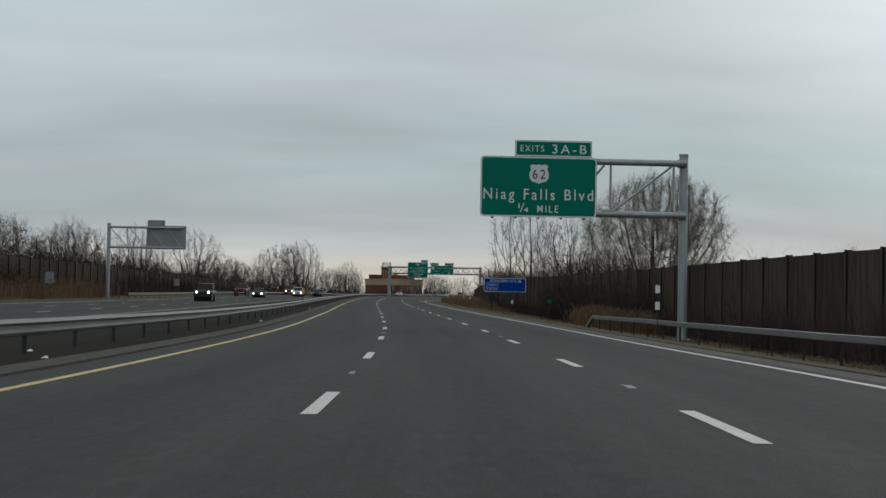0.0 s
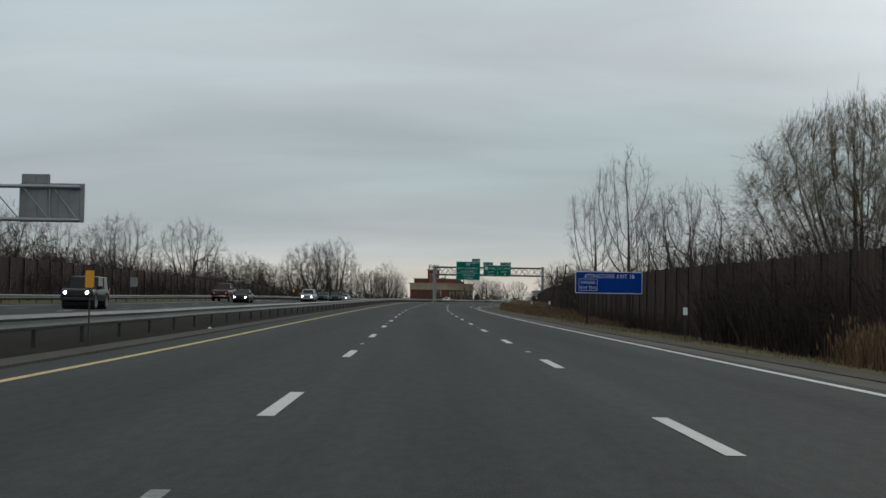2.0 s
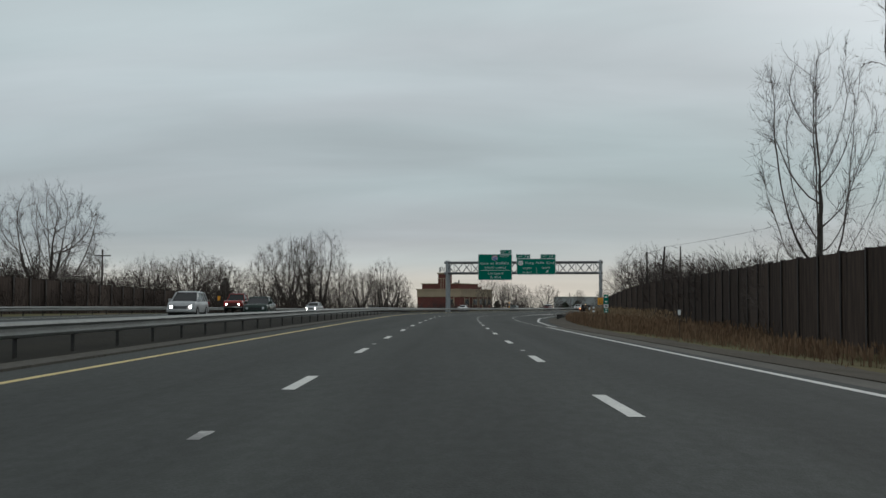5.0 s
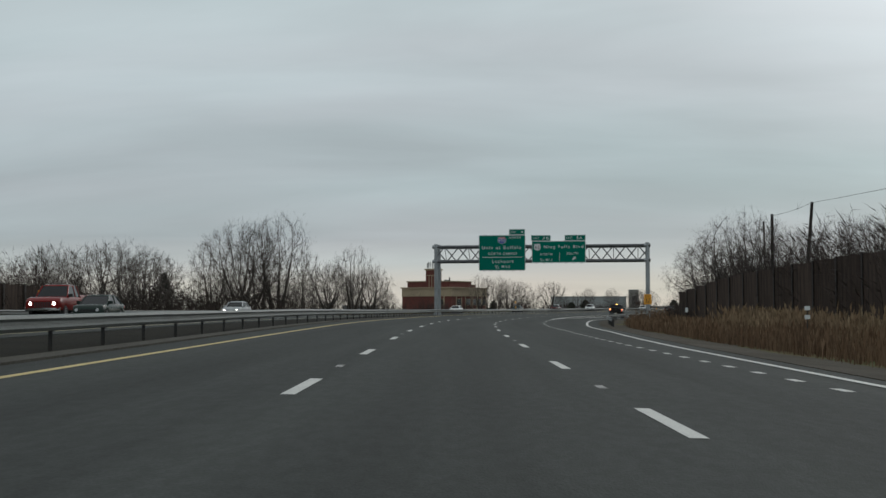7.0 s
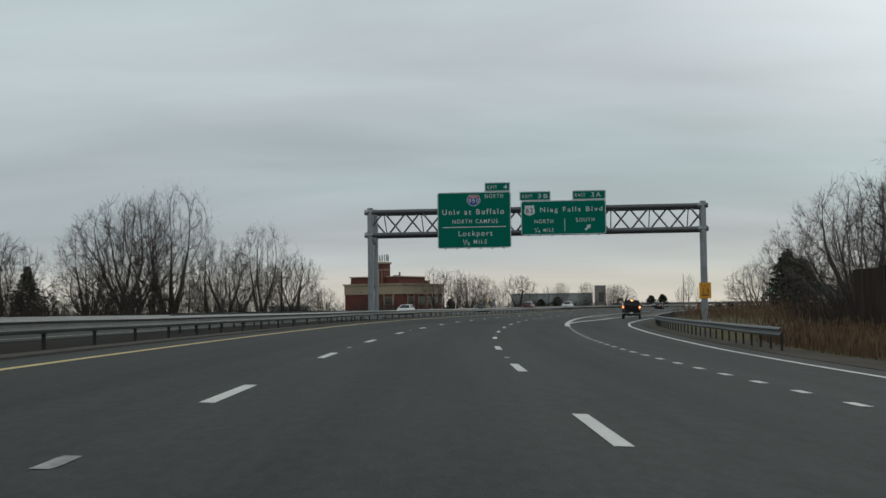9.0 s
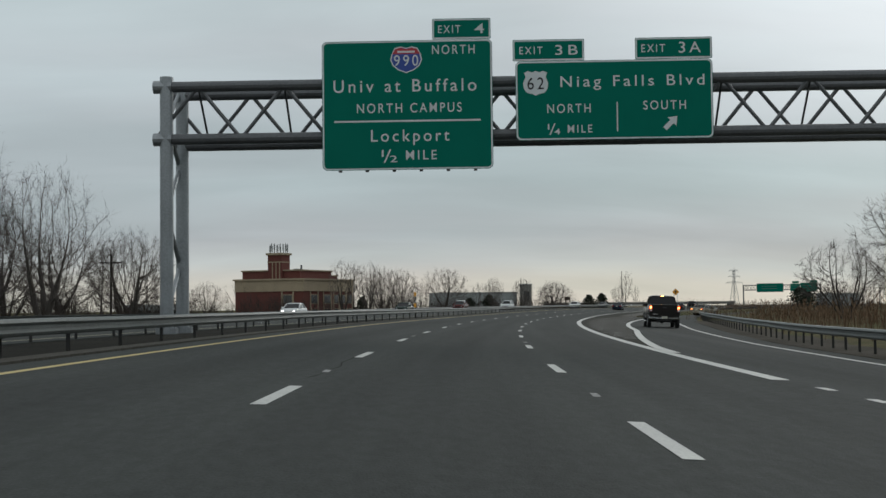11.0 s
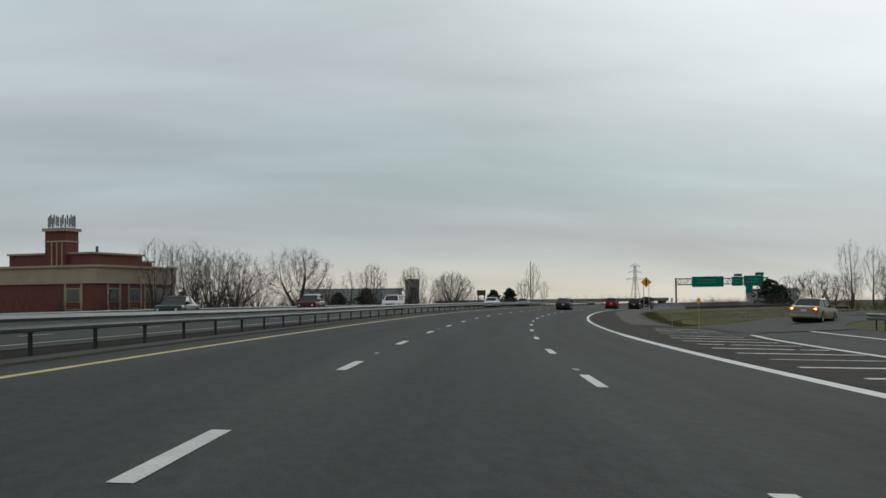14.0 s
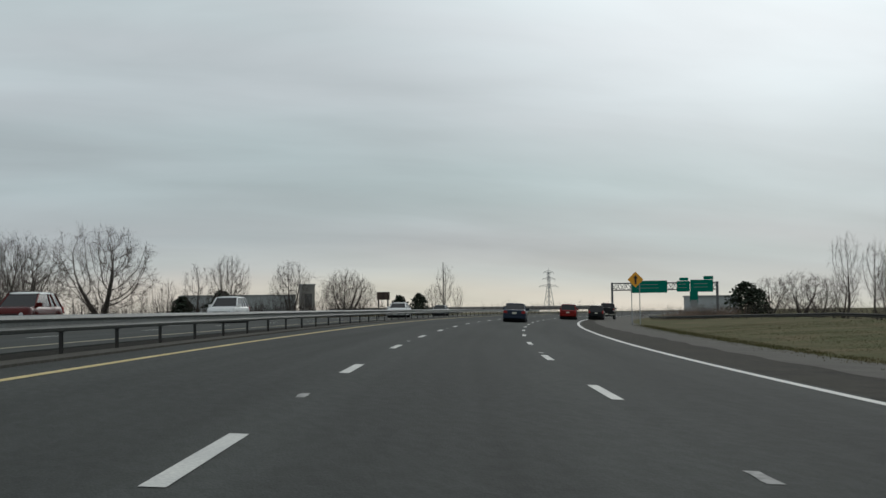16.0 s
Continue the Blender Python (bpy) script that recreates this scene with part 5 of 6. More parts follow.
# ---- vehicles ----
TYRE = surface("tyre_rubber", (0.018, 0.018, 0.018), 0.85, grain=((12.0, 0.5, (0.03, 0.029, 0.028)),))
RIM = surface("alloy_rim", (0.35, 0.36, 0.37), 0.35, 0.8, grain=((9.0, 0.5, (0.2, 0.2, 0.2)),))
CAR_GLASS = surface("tinted_car_glass", (0.006, 0.007, 0.008), 0.12, spec=0.3)
BLACK_TRIM = surface("black_plastic_trim", (0.016, 0.016, 0.017), 0.6, grain=((8.0, 0.4, (0.028, 0.028, 0.028)),))
CHROME = surface("chrome_bumper", (0.62, 0.63, 0.64), 0.16, 1.0, grain=((3.0, 0.35, (0.42, 0.42, 0.42)),))
PLATE = surface("number_plate", (0.55, 0.53, 0.42), 0.5, grain=((20.0, 0.3, (0.3, 0.3, 0.35)),))
HEAD_ON = glow("lit_headlamp", (1.0, 0.97, 0.90), 14.0)
HEAD_DIM = surface("headlamp_lens", (0.55, 0.57, 0.58), 0.15, grain=((14.0, 0.4, (0.35, 0.36, 0.37)),))
TAIL_ON = glow("lit_brake_lamp", (1.0, 0.10, 0.02), 2.2)
TAIL_CORE = glow("lit_lamp_core", (1.0, 0.40, 0.10), 9.0)
TAIL_OFF = surface("red_lamp_lens", (0.28, 0.012, 0.01), 0.25, grain=((14.0, 0.4, (0.18, 0.01, 0.01)),))


def paint(name, colour):
    m = surface(name, colour, 0.24, 0.0, grain=((0.7, 0.3, tuple(c * 0.8 for c in colour)), (6.0, 0.2, tuple(min(1, c * 0.7 + 0.005) for c in colour))), spec=0.12)
    b = m.node_tree.nodes["Principled BSDF"]
    b.inputs["Coat Weight"].default_value, b.inputs["Coat Roughness"].default_value = 0.04, 0.10
    return m


PAINTS = {n: paint(n.replace(" ", "_") + "_paint", c) for n, c in {
    "black": (0.014, 0.015, 0.016), "charcoal": (0.018, 0.0165, 0.0155), "dark red": (0.07, 0.008, 0.007), "red": (0.17, 0.012, 0.010), "silver": (0.36, 0.37, 0.37), "white": (0.66, 0.67, 0.66),
    "gold": (0.25, 0.225, 0.17), "dark blue": (0.02, 0.028, 0.045), "dark green": (0.018, 0.03, 0.025), "grey": (0.10, 0.105, 0.11)}.items()}


def loft(bm, rings, close=True):
    vs = [[bm.verts.new(p) for p in r] for r in rings]
    n = len(vs[0])
    for a, b in zip(vs, vs[1:]):
        for k in range(n):
            bm.faces.new((a[k], a[(k + 1) % n], b[(k + 1) % n], b[k]))
    if close:
        bm.faces.new(vs[0][::-1])
        bm.faces.new(vs[-1])


def body_ring(y, w, zb, zt, tumble=0.93):
    """A cross section: rounded sills, a bulging flank and a shoulder."""
    h = zt - zb
    half = [(0.80 * w, zb), (0.95 * w, zb + 0.06 * h), (w, zb + 0.28 * h), (w * 0.995, zb + 0.62 * h), (w * 0.965, zb + 0.88 * h), (w * tumble, zb + 0.965 * h), (w * tumble * 0.9, zt), (w * 0.4, zt + 0.012)]
    return [(x, y, z) for x, z in half] + [(-x, y, z) for x, z in reversed(half)]


def wheel(parent, x, y, r, width, side):
    b = bm_new()
    prof = [(0.62 * r, -0.5), (0.9 * r, -0.5), (0.985 * r, -0.38), (r, -0.15), (r, 0.15), (0.985 * r, 0.38), (0.9 * r, 0.5), (0.62 * r, 0.5)]
    n = 24
    rings = [[(q * width, p * math.cos(2 * math.pi * k / n), p * math.sin(2 * math.pi * k / n)) for p, q in prof] for k in range(n)]
    loft(b, rings + [rings[0]], close=False)
    w = thing("wheel")
    w.parent = parent
    w.location = (x, y, r)
    part("tyre", b, TYRE, w, smooth=True)
    b = bm_new()
    c = side * width * 0.36
    ring = [[(c + side * d, p * math.cos(2 * math.pi * k / n), p * math.sin(2 * math.pi * k / n)) for k in range(n)] for p, d in ((0.63 * r, 0.03), (0.57 * r, 0.03), (0.52 * r, -0.035))]
    loft(b, ring, close=False)
    hub = [b.verts.new((c - side * 0.035, 0.53 * r * math.cos(2 * math.pi * k / n), 0.53 * r * math.sin(2 * math.pi * k / n))) for k in range(n)]
    b.faces.new(hub)
    for k in range(5):
        a = 2 * math.pi * k / 5
        ca, sa = math.cos(a), math.sin(a)
        pts = [(0.12 * r, -0.09 * r), (0.6 * r, -0.06 * r), (0.6 * r, 0.06 * r), (0.12 * r, 0.09 * r)]
        v = [b.verts.new((c + side * d, p * ca - q * sa, p * sa + q * ca)) for d in (-0.03, 0.012) for p, q in pts]
        b.faces.new(v[4:])
        for i in range(4):
            b.faces.new((v[i], v[(i + 1) % 4], v[4 + (i + 1) % 4], v[4 + i]))
    part("rim", b, RIM, w)
    return w


SHAPES = {
    # length, half width, belt, roof, hood height, boot height, windscreen base/top y, rear glass top/base y, wheel radius, axles, sill
    "sedan": dict(L=4.7, w=0.89, belt=0.95, roof=1.44, nose=0.70, hood=0.90, deck=0.98, ws=(1.05, 0.35), rs=(-1.05, -1.75), r=0.32, ax=(1.42, -1.33), sill=0.22),
    "suv": dict(L=4.6, w=0.92, belt=1.06, roof=1.68, nose=0.80, hood=1.03, deck=1.06, ws=(1.22, 0.42), rs=(-1.62, -2.12), r=0.37, ax=(1.42, -1.38), sill=0.30),
    "jeep": dict(L=4.2, w=0.92, belt=1.15, roof=1.83, nose=1.08, hood=1.15, deck=1.15, ws=(0.62, 0.42), rs=(-1.85, -1.95), r=0.40, ax=(1.25, -1.2), sill=0.42),
    "pickup": dict(L=5.8, w=1.02, belt=1.38, roof=2.06, nose=1.12, hood=1.34, deck=1.50, ws=(1.25, 0.62), rs=(-0.80, -1.0), r=0.43, ax=(1.78, -1.86), sill=0.56),
}


def vehicle(kind, paint_name, m, label, lights="off", braking=False, top=""):
    s = SHAPES[kind]
    mat = PAINTS[paint_name]
    name = {"sedan": "sedan_car", "suv": "suv_car", "jeep": "off_road_car", "pickup": "pickup_truck"}[kind]
    car = thing(name, m, label, "pickup truck" if kind == "pickup" else "car", "traffic on the motorway")
    L, w, r = s["L"], s["w"], s["r"]
    # body: sections along the length, the underside arched over the axles
    ys = sorted({-L / 2, -L / 2 + 0.05, -L / 2 + 0.14, -L / 2 + 0.28, -L / 2 + 0.42, L / 2 - 0.5, L / 2 - 0.3, L / 2 - 0.16, L / 2 - 0.06, L / 2, s["ws"][0], s["ws"][0] + 0.02, s["rs"][1], s["rs"][1] + 0.02, 0.0, *[a + r * 1.22 * math.cos(radians(t)) for a in s["ax"] for t in (0, 25, 50, 75, 90, 105, 130, 155, 180)]})
    rings = []
    for y in ys:
        zb = s["sill"] + (0.04 if abs(y) > L / 2 - 0.2 else 0)
        for a in s["ax"]:
            d = abs(y - a) / (r * 1.22)
            if d < 1:
                zb = max(zb, r * 0.9 + r * 1.18 * math.sqrt(1 - d * d) - 0.30 * r)
        if y >= s["ws"][0]:
            u = (y - s["ws"][0]) / (L / 2 - s["ws"][0])
            zt = s["belt"] + (s["hood"] - s["belt"]) * min(1, u * 2.2) - (s["hood"] - s["nose"]) * max(0, (u - 0.62) / 0.38) ** 2
        elif y <= s["rs"][1]:
            zt = s["deck"]
        else:
            zt = s["belt"]
        # the ends draw in and round over
        e = max(0.0, (abs(y) - (L / 2 - 0.42)) / 0.42)
        draw = 0.07 if kind == "pickup" else 0.15 if kind == "jeep" else 0.20
        ww = w * (1 - draw * e ** 2.5)
        zt -= (0.02 if kind == "pickup" else 0.11) * e ** 3
        zb += (0.02 if kind == "pickup" else 0.08) * e ** 3
        rings.append(body_ring(y, ww, min(zb, zt - 0.2), zt))
    b = bm_new()
    loft(b, rings)
    body = part("body", b, mat, car, smooth=True)
    # cabin glass with painted roof and pillars
    z0, z1 = s["belt"] - 0.01, s["roof"]
    wb, wr = w * 0.9, w * (0.74 if kind != "jeep" else 0.84)
    q = [[(x, y, z0) for x, y in ((wb, s["ws"][0]), (wb, s["rs"][1]), (-wb, s["rs"][1]), (-wb, s["ws"][0]))], [(x, y, z1 - 0.05) for x, y in ((wr, s["ws"][1]), (wr, s["rs"][0]), (-wr, s["rs"][0]), (-wr, s["ws"][1]))]]
    for a, c, nm in ((0, 1, "side_window"), (1, 2, "rear_window"), (2, 3, "side_window"), (3, 0, "windscreen")):
        b = bm_new()
        b.faces.new([b.verts.new(p) for p in (q[0][a], q[0][c], q[1][c], q[1][a])])
        part(nm, b, CAR_GLASS, car)
    b = bm_new()
    rr = []
    yf, yb = s["ws"][1], s["rs"][0]
    for grow_, z in ((0.02, z1 - 0.07), (0.02, z1 - 0.045), (-0.03, z1 - 0.01), (-0.14, z1 + 0.015), (-0.4, z1 + 0.035)):
        half = [(wr * 0.86, yf), (wr * 0.97, yf - 0.10), (wr, yf - 0.3), (wr, (yf + yb) / 2), (wr, yb + 0.3), (wr * 0.97, yb + 0.10), (wr * 0.86, yb)]
        plan = half + [(-x, y) for x, y in reversed(half)]
        rr.append([(x * (1 + grow_), (yf + yb) / 2 + (y - (yf + yb) / 2) * (1 + grow_ * 0.6), z) for x, y in plan])
    loft(b, rr)
    part("roof", b, PAINTS[top] if top else mat, car, smooth=True)
    mid = (s["ws"][1] + s["rs"][0]) / 2
    posts = [(q[0][k], q[1][k], 0.045) for k in range(4)] + [((sx * wb, mid - 0.1, z0), (sx * wr, mid - 0.1, z1 - 0.05), 0.04) for sx in (1, -1)]
    if kind == "suv":
        posts += [((sx * wb, s["rs"][1] + 0.75, z0), (sx * wr, s["rs"][0] + 0.6, z1 - 0.05), 0.05) for sx in (1, -1)]
    for a, c, rad in posts:
        b = bm_new()
        tube(b, a, c, rad, rad, 6)
        part("pillar", b, mat if kind != "sedan" else mat, car)
    for a in s["ax"]:
        for side in (1, -1):
            wheel(car, side * (w - 0.12), a, r, 0.24, side)
        b = bm_new()
        if kind == "pickup":
            # an open underside: axle tube and springs, the arches dark inside
            tube(b, (-w * 0.8, a, r), (w * 0.8, a, r), 0.07, 0.07, 10)
            tube(b, (-0.1, a - 0.16, r), (-0.1, a + 0.16, r), 0.15, 0.15, 10)
            for sx in (1, -1):
                box(b, sx * 0.5 - 0.05, sx * 0.5 + 0.05, a - 0.6, a + 0.6, r + 0.06, r + 0.12)
                box(b, sx * 0.78 - 0.14, sx * 0.78 + 0.14, a - 0.42, a + 0.42, 0.88, 0.93)
            part("axle", b, BLACK_TRIM, car)
        else:
            tube(b, (-w * 0.82, a, r), (w * 0.82, a, r), r * 1.08, r * 1.08, 16)
            part("wheel_well", b, BLACK_TRIM, car)
    # bumpers, lamps, plate, mirrors
    front, back = L / 2, -L / 2
    bump = CHROME if kind == "pickup" else mat if kind != "jeep" else BLACK_TRIM
    for y, d, nm in ((front, 1, "front_bumper"), (back, -1, "rear_bumper")):
        b = bm_new()
        zc, hh = (s["sill"] + 0.16, 0.11) if kind != "pickup" else (0.66, 0.12)
        ring = []
        for x in (-0.98 * w, -0.9 * w, -0.5 * w, 0, 0.5 * w, 0.9 * w, 0.98 * w):
            bow = 0.10 - 0.16 * (abs(x) / w) ** 3
            dip = 0.04 if (kind == "pickup" and abs(x) < 0.6 * w and d < 0) else 0
            ring.append([(x, y + d * (bow - 0.12), zc - hh), (x, y + d * bow, zc - hh * 0.6), (x, y + d * bow, zc + hh * 0.5 - dip), (x, y + d * (bow - 0.12), zc + hh - dip)])
        loft(b, ring)
        part(nm, b, bump, car, "chrome bumper" if kind == "pickup" else "", smooth=True)
    lamp_z = s["nose"] - 0.10 if kind in ("sedan", "suv") else s["nose"] - 0.16
    for sx in (1, -1):
        b = bm_new()
        tube(b, (sx * w * 0.66, front - 0.10, lamp_z), (sx * w * 0.66, front + 0.012, lamp_z), 0.10, 0.085, 14)
        part("headlamp", b, HEAD_ON if lights == "on" else HEAD_DIM, car, "lit headlamp" if lights == "on" else "")
        b = bm_new()
        tz, th, tw = (s["deck"] - 0.20, 0.09, 0.15) if kind == "sedan" else (s["deck"] - 0.14, 0.17, 0.09) if kind != "pickup" else (1.24, 0.19, 0.085)
        lx = sx * (w * 0.95 - tw)
        plate(b, rounded(2 * tw, 2 * th, min(tw, th) * 0.5, lx, tz), back - 0.02, back + 0.16)
        lamp = part("tail_lamp", b, TAIL_OFF, car, "red tail lamp with a lit bulb" if braking else "")
        if braking:
            b = bm_new()
            plate(b, rounded(1.7 * tw, 1.1 * th, min(tw, th) * 0.45, lx, tz + 0.30 * th), back - 0.026, back - 0.019)
            part("lens", b, TAIL_ON, lamp)
            b = bm_new()
            tube(b, (lx, back - 0.034, tz + 0.30 * th), (lx, back - 0.025, tz + 0.30 * th), 0.05, 0.055, 12)
            part("bulb", b, TAIL_CORE, lamp)
        if kind == "pickup":
            b = bm_new()
            plate(b, rounded(1.6 * tw, 0.6 * th, 0.02, lx, tz - 0.62 * th), back - 0.026, back - 0.019)
            part("reverse_lens", b, HEAD_DIM, lamp)
        b = bm_new()
        box(b, sx * (w + 0.02) - 0.12, sx * (w + 0.02) + 0.12, s["ws"][0] - 0.32, s["ws"][0] - 0.18, s["belt"] - 0.02, s["belt"] + 0.16)
        part("mirror", b, BLACK_TRIM if kind in ("pickup", "jeep") else mat, car)
    b = bm_new()
    box(b, -0.17, 0.17, back - 0.125 if kind == "pickup" else back - 0.02, back + 0.01, 0.60 if kind == "pickup" else s["deck"] - 0.34, 0.74 if kind == "pickup" else s["deck"] - 0.20)
    part("plate", b, PLATE, car, "pale blank plate")
    b = bm_new()
    if kind in ("jeep", "pickup"):
        for k in range(7):
            x = -0.42 + 0.14 * k
            box(b, x - 0.045, x + 0.045, front - 0.02, front + 0.012, s["nose"] - 0.34, s["nose"] - 0.06)
    else:
        for k in range(4):
            box(b, -0.5 * w, 0.5 * w, front - 0.02, front + 0.012, s["nose"] - 0.22 + 0.045 * k, s["nose"] - 0.195 + 0.045 * k)
    part("grille", b, BLACK_TRIM, car)
    if kind == "pickup":
        # the load bed, left solid: a flat black sheet painted as its dark well behind the cab; tailgate panel and its
        # handle
        b = bm_new()
        box(b, -w * 0.84, w * 0.84, back + 0.12, s["rs"][1] - 0.12, s["deck"] + 0.004, s["deck"] + 0.016)
        part("bed_dark_top", b, BLACK_TRIM, car, "flat black sheet over the load bed")
        b = bm_new()
        plate(b, rounded(w * 1.56, 0.62, 0.04, 0, 1.17), back - 0.035, back + 0.02)
        gate = part("tailgate", b, mat, car)
        b = bm_new()
        box(b, -0.12, 0.12, back - 0.055, back - 0.03, 1.27, 1.34)
        part("handle", b, BLACK_TRIM, gate)
        b = bm_new()
        box(b, -w * 0.76, -w * 0.42, back - 0.042, back - 0.034, 0.86, 0.90)
        part("badge", b, CHROME, gate, "small chrome badge bar")
        b = bm_new()
        box(b, -0.45, 0.45, back + 0.02, back + 0.12, 0.46, 0.54)
        box(b, -0.04, 0.04, back - 0.1, back + 0.4, 0.46, 0.54)
        for sx in (1, -1):
            box(b, sx * 0.45 - 0.04, sx * 0.45 + 0.04, back + 0.1, -back - 0.4, 0.58, 0.70)
        tube(b, (0.5, back + 0.3, 0.44), (0.5, 0.6, 0.44), 0.08, 0.08, 8)
        part("tow_hitch", b, BLACK_TRIM, car)
        b = bm_new()
        box(b, -0.10, 0.10, s["rs"][0] - 0.06, s["rs"][0] + 0.02, z1 - 0.03, z1 + 0.02)
        part("high_brake_lamp", b, TAIL_CORE if braking else TAIL_OFF, car, "lit high brake lamp")
        for sx in (1, -1):
            b = bm_new()
            tube(b, (sx * (w + 0.03), -1.0, 0.42), (sx * (w + 0.03), 1.1, 0.42), 0.045, 0.045, 8)
            part("side_step", b, CHROME, car)
    return car


def ahead(y, o, turn=0.0):
    return facing(y, o) @ pose(0, 0, 0, 0, math.degrees(math.atan(-spline(ROAD_B, min(y, 720)))), 0) @ pose(0, 0, 0, 0, 0, turn)


def oncoming(y, o, turn=0.0):
    return facing(y, o) @ pose(0, 0, 0, 0, 0, 180 + turn)


vehicle("pickup", "charcoal", ahead(424.4, 12.5, 0), "dark charcoal crew-cab pickup truck braking on the exit ramp", braking=True)
vehicle("sedan", "gold", ahead(508, 20.6, -26), "pale gold sedan braking on the exit ramp", braking=True)
vehicle("sedan", "dark blue", ahead(588, 2.3), "dark sedan driving ahead in the middle lane")
vehicle("suv", "red", ahead(630, 5.4), "small red van driving ahead in the slow lane")
vehicle("suv", "black", ahead(640, 8.2), "black boxy car driving near the merge")
vehicle("pickup", "black", ahead(655, 9.0), "black pickup driving near the merge lane")
vehicle("jeep", "black", oncoming(136, -17.7), "black boxy off-road car coming on with headlamps lit", "on")
vehicle("sedan", "black", oncoming(204, -18.6), "black car coming on with headlamps lit", "on")
vehicle("pickup", "dark red", oncoming(214, -22.4), "dark red pickup coming on in the outer lane")
vehicle("suv", "silver", oncoming(239, -15.2), "silver car coming on with headlamps lit", "on")
vehicle("sedan", "dark green", oncoming(252, -12.6), "dark green sedan coming on in the inner lane")
vehicle("pickup", "red", oncoming(293, -22.0), "red pickup coming on with headlamps lit", "on")
vehicle("sedan", "dark green", oncoming(291, -19.0), "dark green sedan coming on beside a red pickup")
vehicle("sedan", "white", oncoming(464, -21.5), "white sedan coming on along the far lanes", "on")
vehicle("sedan", "dark green", oncoming(508, -18.8), "dark green sedan coming on beyond the median")
vehicle("suv", "dark red", oncoming(545, -18.5), "dark red car with a white roof beyond the median", top="white")
vehicle("sedan", "silver", oncoming(338, -21.8), "silver car coming on with headlamps lit", "on")
vehicle("suv", "white", oncoming(570, -15.6), "white van-like car coming on in the middle lane")
vehicle("sedan", "white", oncoming(610, -10.2), "white sedan far off coming on", "on")
vehicle("sedan", "grey", oncoming(655, -13.2), "grey sedan far off coming on", "on")


# ---- brush, reeds and grasses ----
RUSSET = surface("russet_brushwood", (0.19, 0.135, 0.105), 0.95, spec=0.1, grain=((0.4, 0.5, (0.10, 0.07, 0.055)),), island=0.3)
DARK_SCRUB = surface("dark_leafless_scrub", (0.050, 0.039, 0.034), 0.95, spec=0.1, grain=((0.3, 0.6, (0.03, 0.024, 0.022)),), island=0.35)


def brush(name, spots, label, material, stems=9, rad=0.022, seed=5, reach=0.5, twigs=4, dense=0.5):
    """A thicket: spots of (x, y, height), each a clump of forking stems."""
    rng = random.Random(seed)
    segs = []
    for x, y, h in spots:
        base = standing(x, y) - Vector((0, 0, 0.2))
        for _ in range(stems):
            a = rng.uniform(0, 2 * math.pi)
            p = base + Vector((math.cos(a), math.sin(a), 0)) * rng.uniform(0, h * 0.3)
            d = Vector((math.cos(a) * rng.uniform(0, reach), math.sin(a) * rng.uniform(0, reach), 1)).normalized()
            length = h * rng.uniform(0.55, 1.0)
            r = rad * h * 0.45
            for i in range(3):
                d = (d + Vector((rng.gauss(0, 0.14), rng.gauss(0, 0.14), 0.05))).normalized()
                q = p + d * length / 3
                segs.append((p, q, r, r * 0.7, 3))
                if i:
                    for _ in range(max(2, round(twigs * 0.55))):
                        t = (d * 0.7 + Vector((rng.gauss(0, 0.6), rng.gauss(0, 0.6), rng.gauss(0.15, 0.4)))).normalized()
                        a, e = p.lerp(q, rng.random()), q + t * length * rng.uniform(0.10, 0.30)
                        segs.append((a, e, r * 0.5, 0.0, 5))
                        for _ in range(4):
                            # sprays of the finest twigs
                            f = a.lerp(e, rng.uniform(0.2, 1.0))
                            w = (t + Vector((rng.gauss(0, 0.6), rng.gauss(0, 0.6), rng.gauss(0, 0.5)))).normalized()
                            segs.append((f, f + w * length * rng.uniform(0.05, 0.16), r * dense, 0.0, 5))
                p, r = q, r * 0.7
    me = segs_mesh(segs, name, material)
    return tagged(new(name, me), label, "brush", kind="stuff")


def scatter(n, y0, y1, o0, o1, h0, h1, seed):
    rng = random.Random(seed)
    out = []
    for _ in range(n):
        p = on_road(rng.uniform(y0, y1), rng.uniform(o0, o1))
        out.append((p.x, p.y, rng.uniform(h0, h1)))
    return out


brush("brushwood", scatter(140, 60, 235, -58, -38.5, 5.0, 8.0, 1), "dark bare brushwood behind the far sound wall", BRUSH, 10, 0.016, reach=0.8, twigs=8, dense=1.2)
brush("brushwood", scatter(150, 235, 345, -66, -38.5, 4.2, 6.6, 81), "low dark brushwood behind the far sound wall", BRUSH, 10, 0.018, reach=0.9, twigs=8, dense=1.2)
brush("brushwood", scatter(150, 66, 330, -36.2, -33.2, 2.0, 4.0, 11), "dark bare brushwood before the far sound wall", DARK_SCRUB, 8, 0.022, reach=0.7, twigs=5, dense=1.0)
brush("brushwood", scatter(150, 240, 390, -108, -56, 6.0, 9.5, 82), "tall dark thicket among the trees beyond the far lanes", BRUSH, 11, 0.014, reach=0.8, twigs=9, dense=1.3)
brush("brushwood", scatter(210, 334, 480, -40, -27.6, 0.9, 2.0, 2), "low dark brushwood on the bank beyond the far lanes", BRUSH, 6, 0.05, twigs=3)
brush("brushwood", scatter(130, 340, 440, -80, -44, 3.0, 5.6, 52), "dense dark brushwood under the trees", BRUSH, 10, 0.018, reach=0.9, twigs=8, dense=1.2)
brush("brushwood", scatter(100, 430, 530, -90, -40, 2.4, 4.8, 3), "tangled bare brushwood under tall trees", BRUSH, 9, 0.02, reach=0.9, twigs=7, dense=1.0)
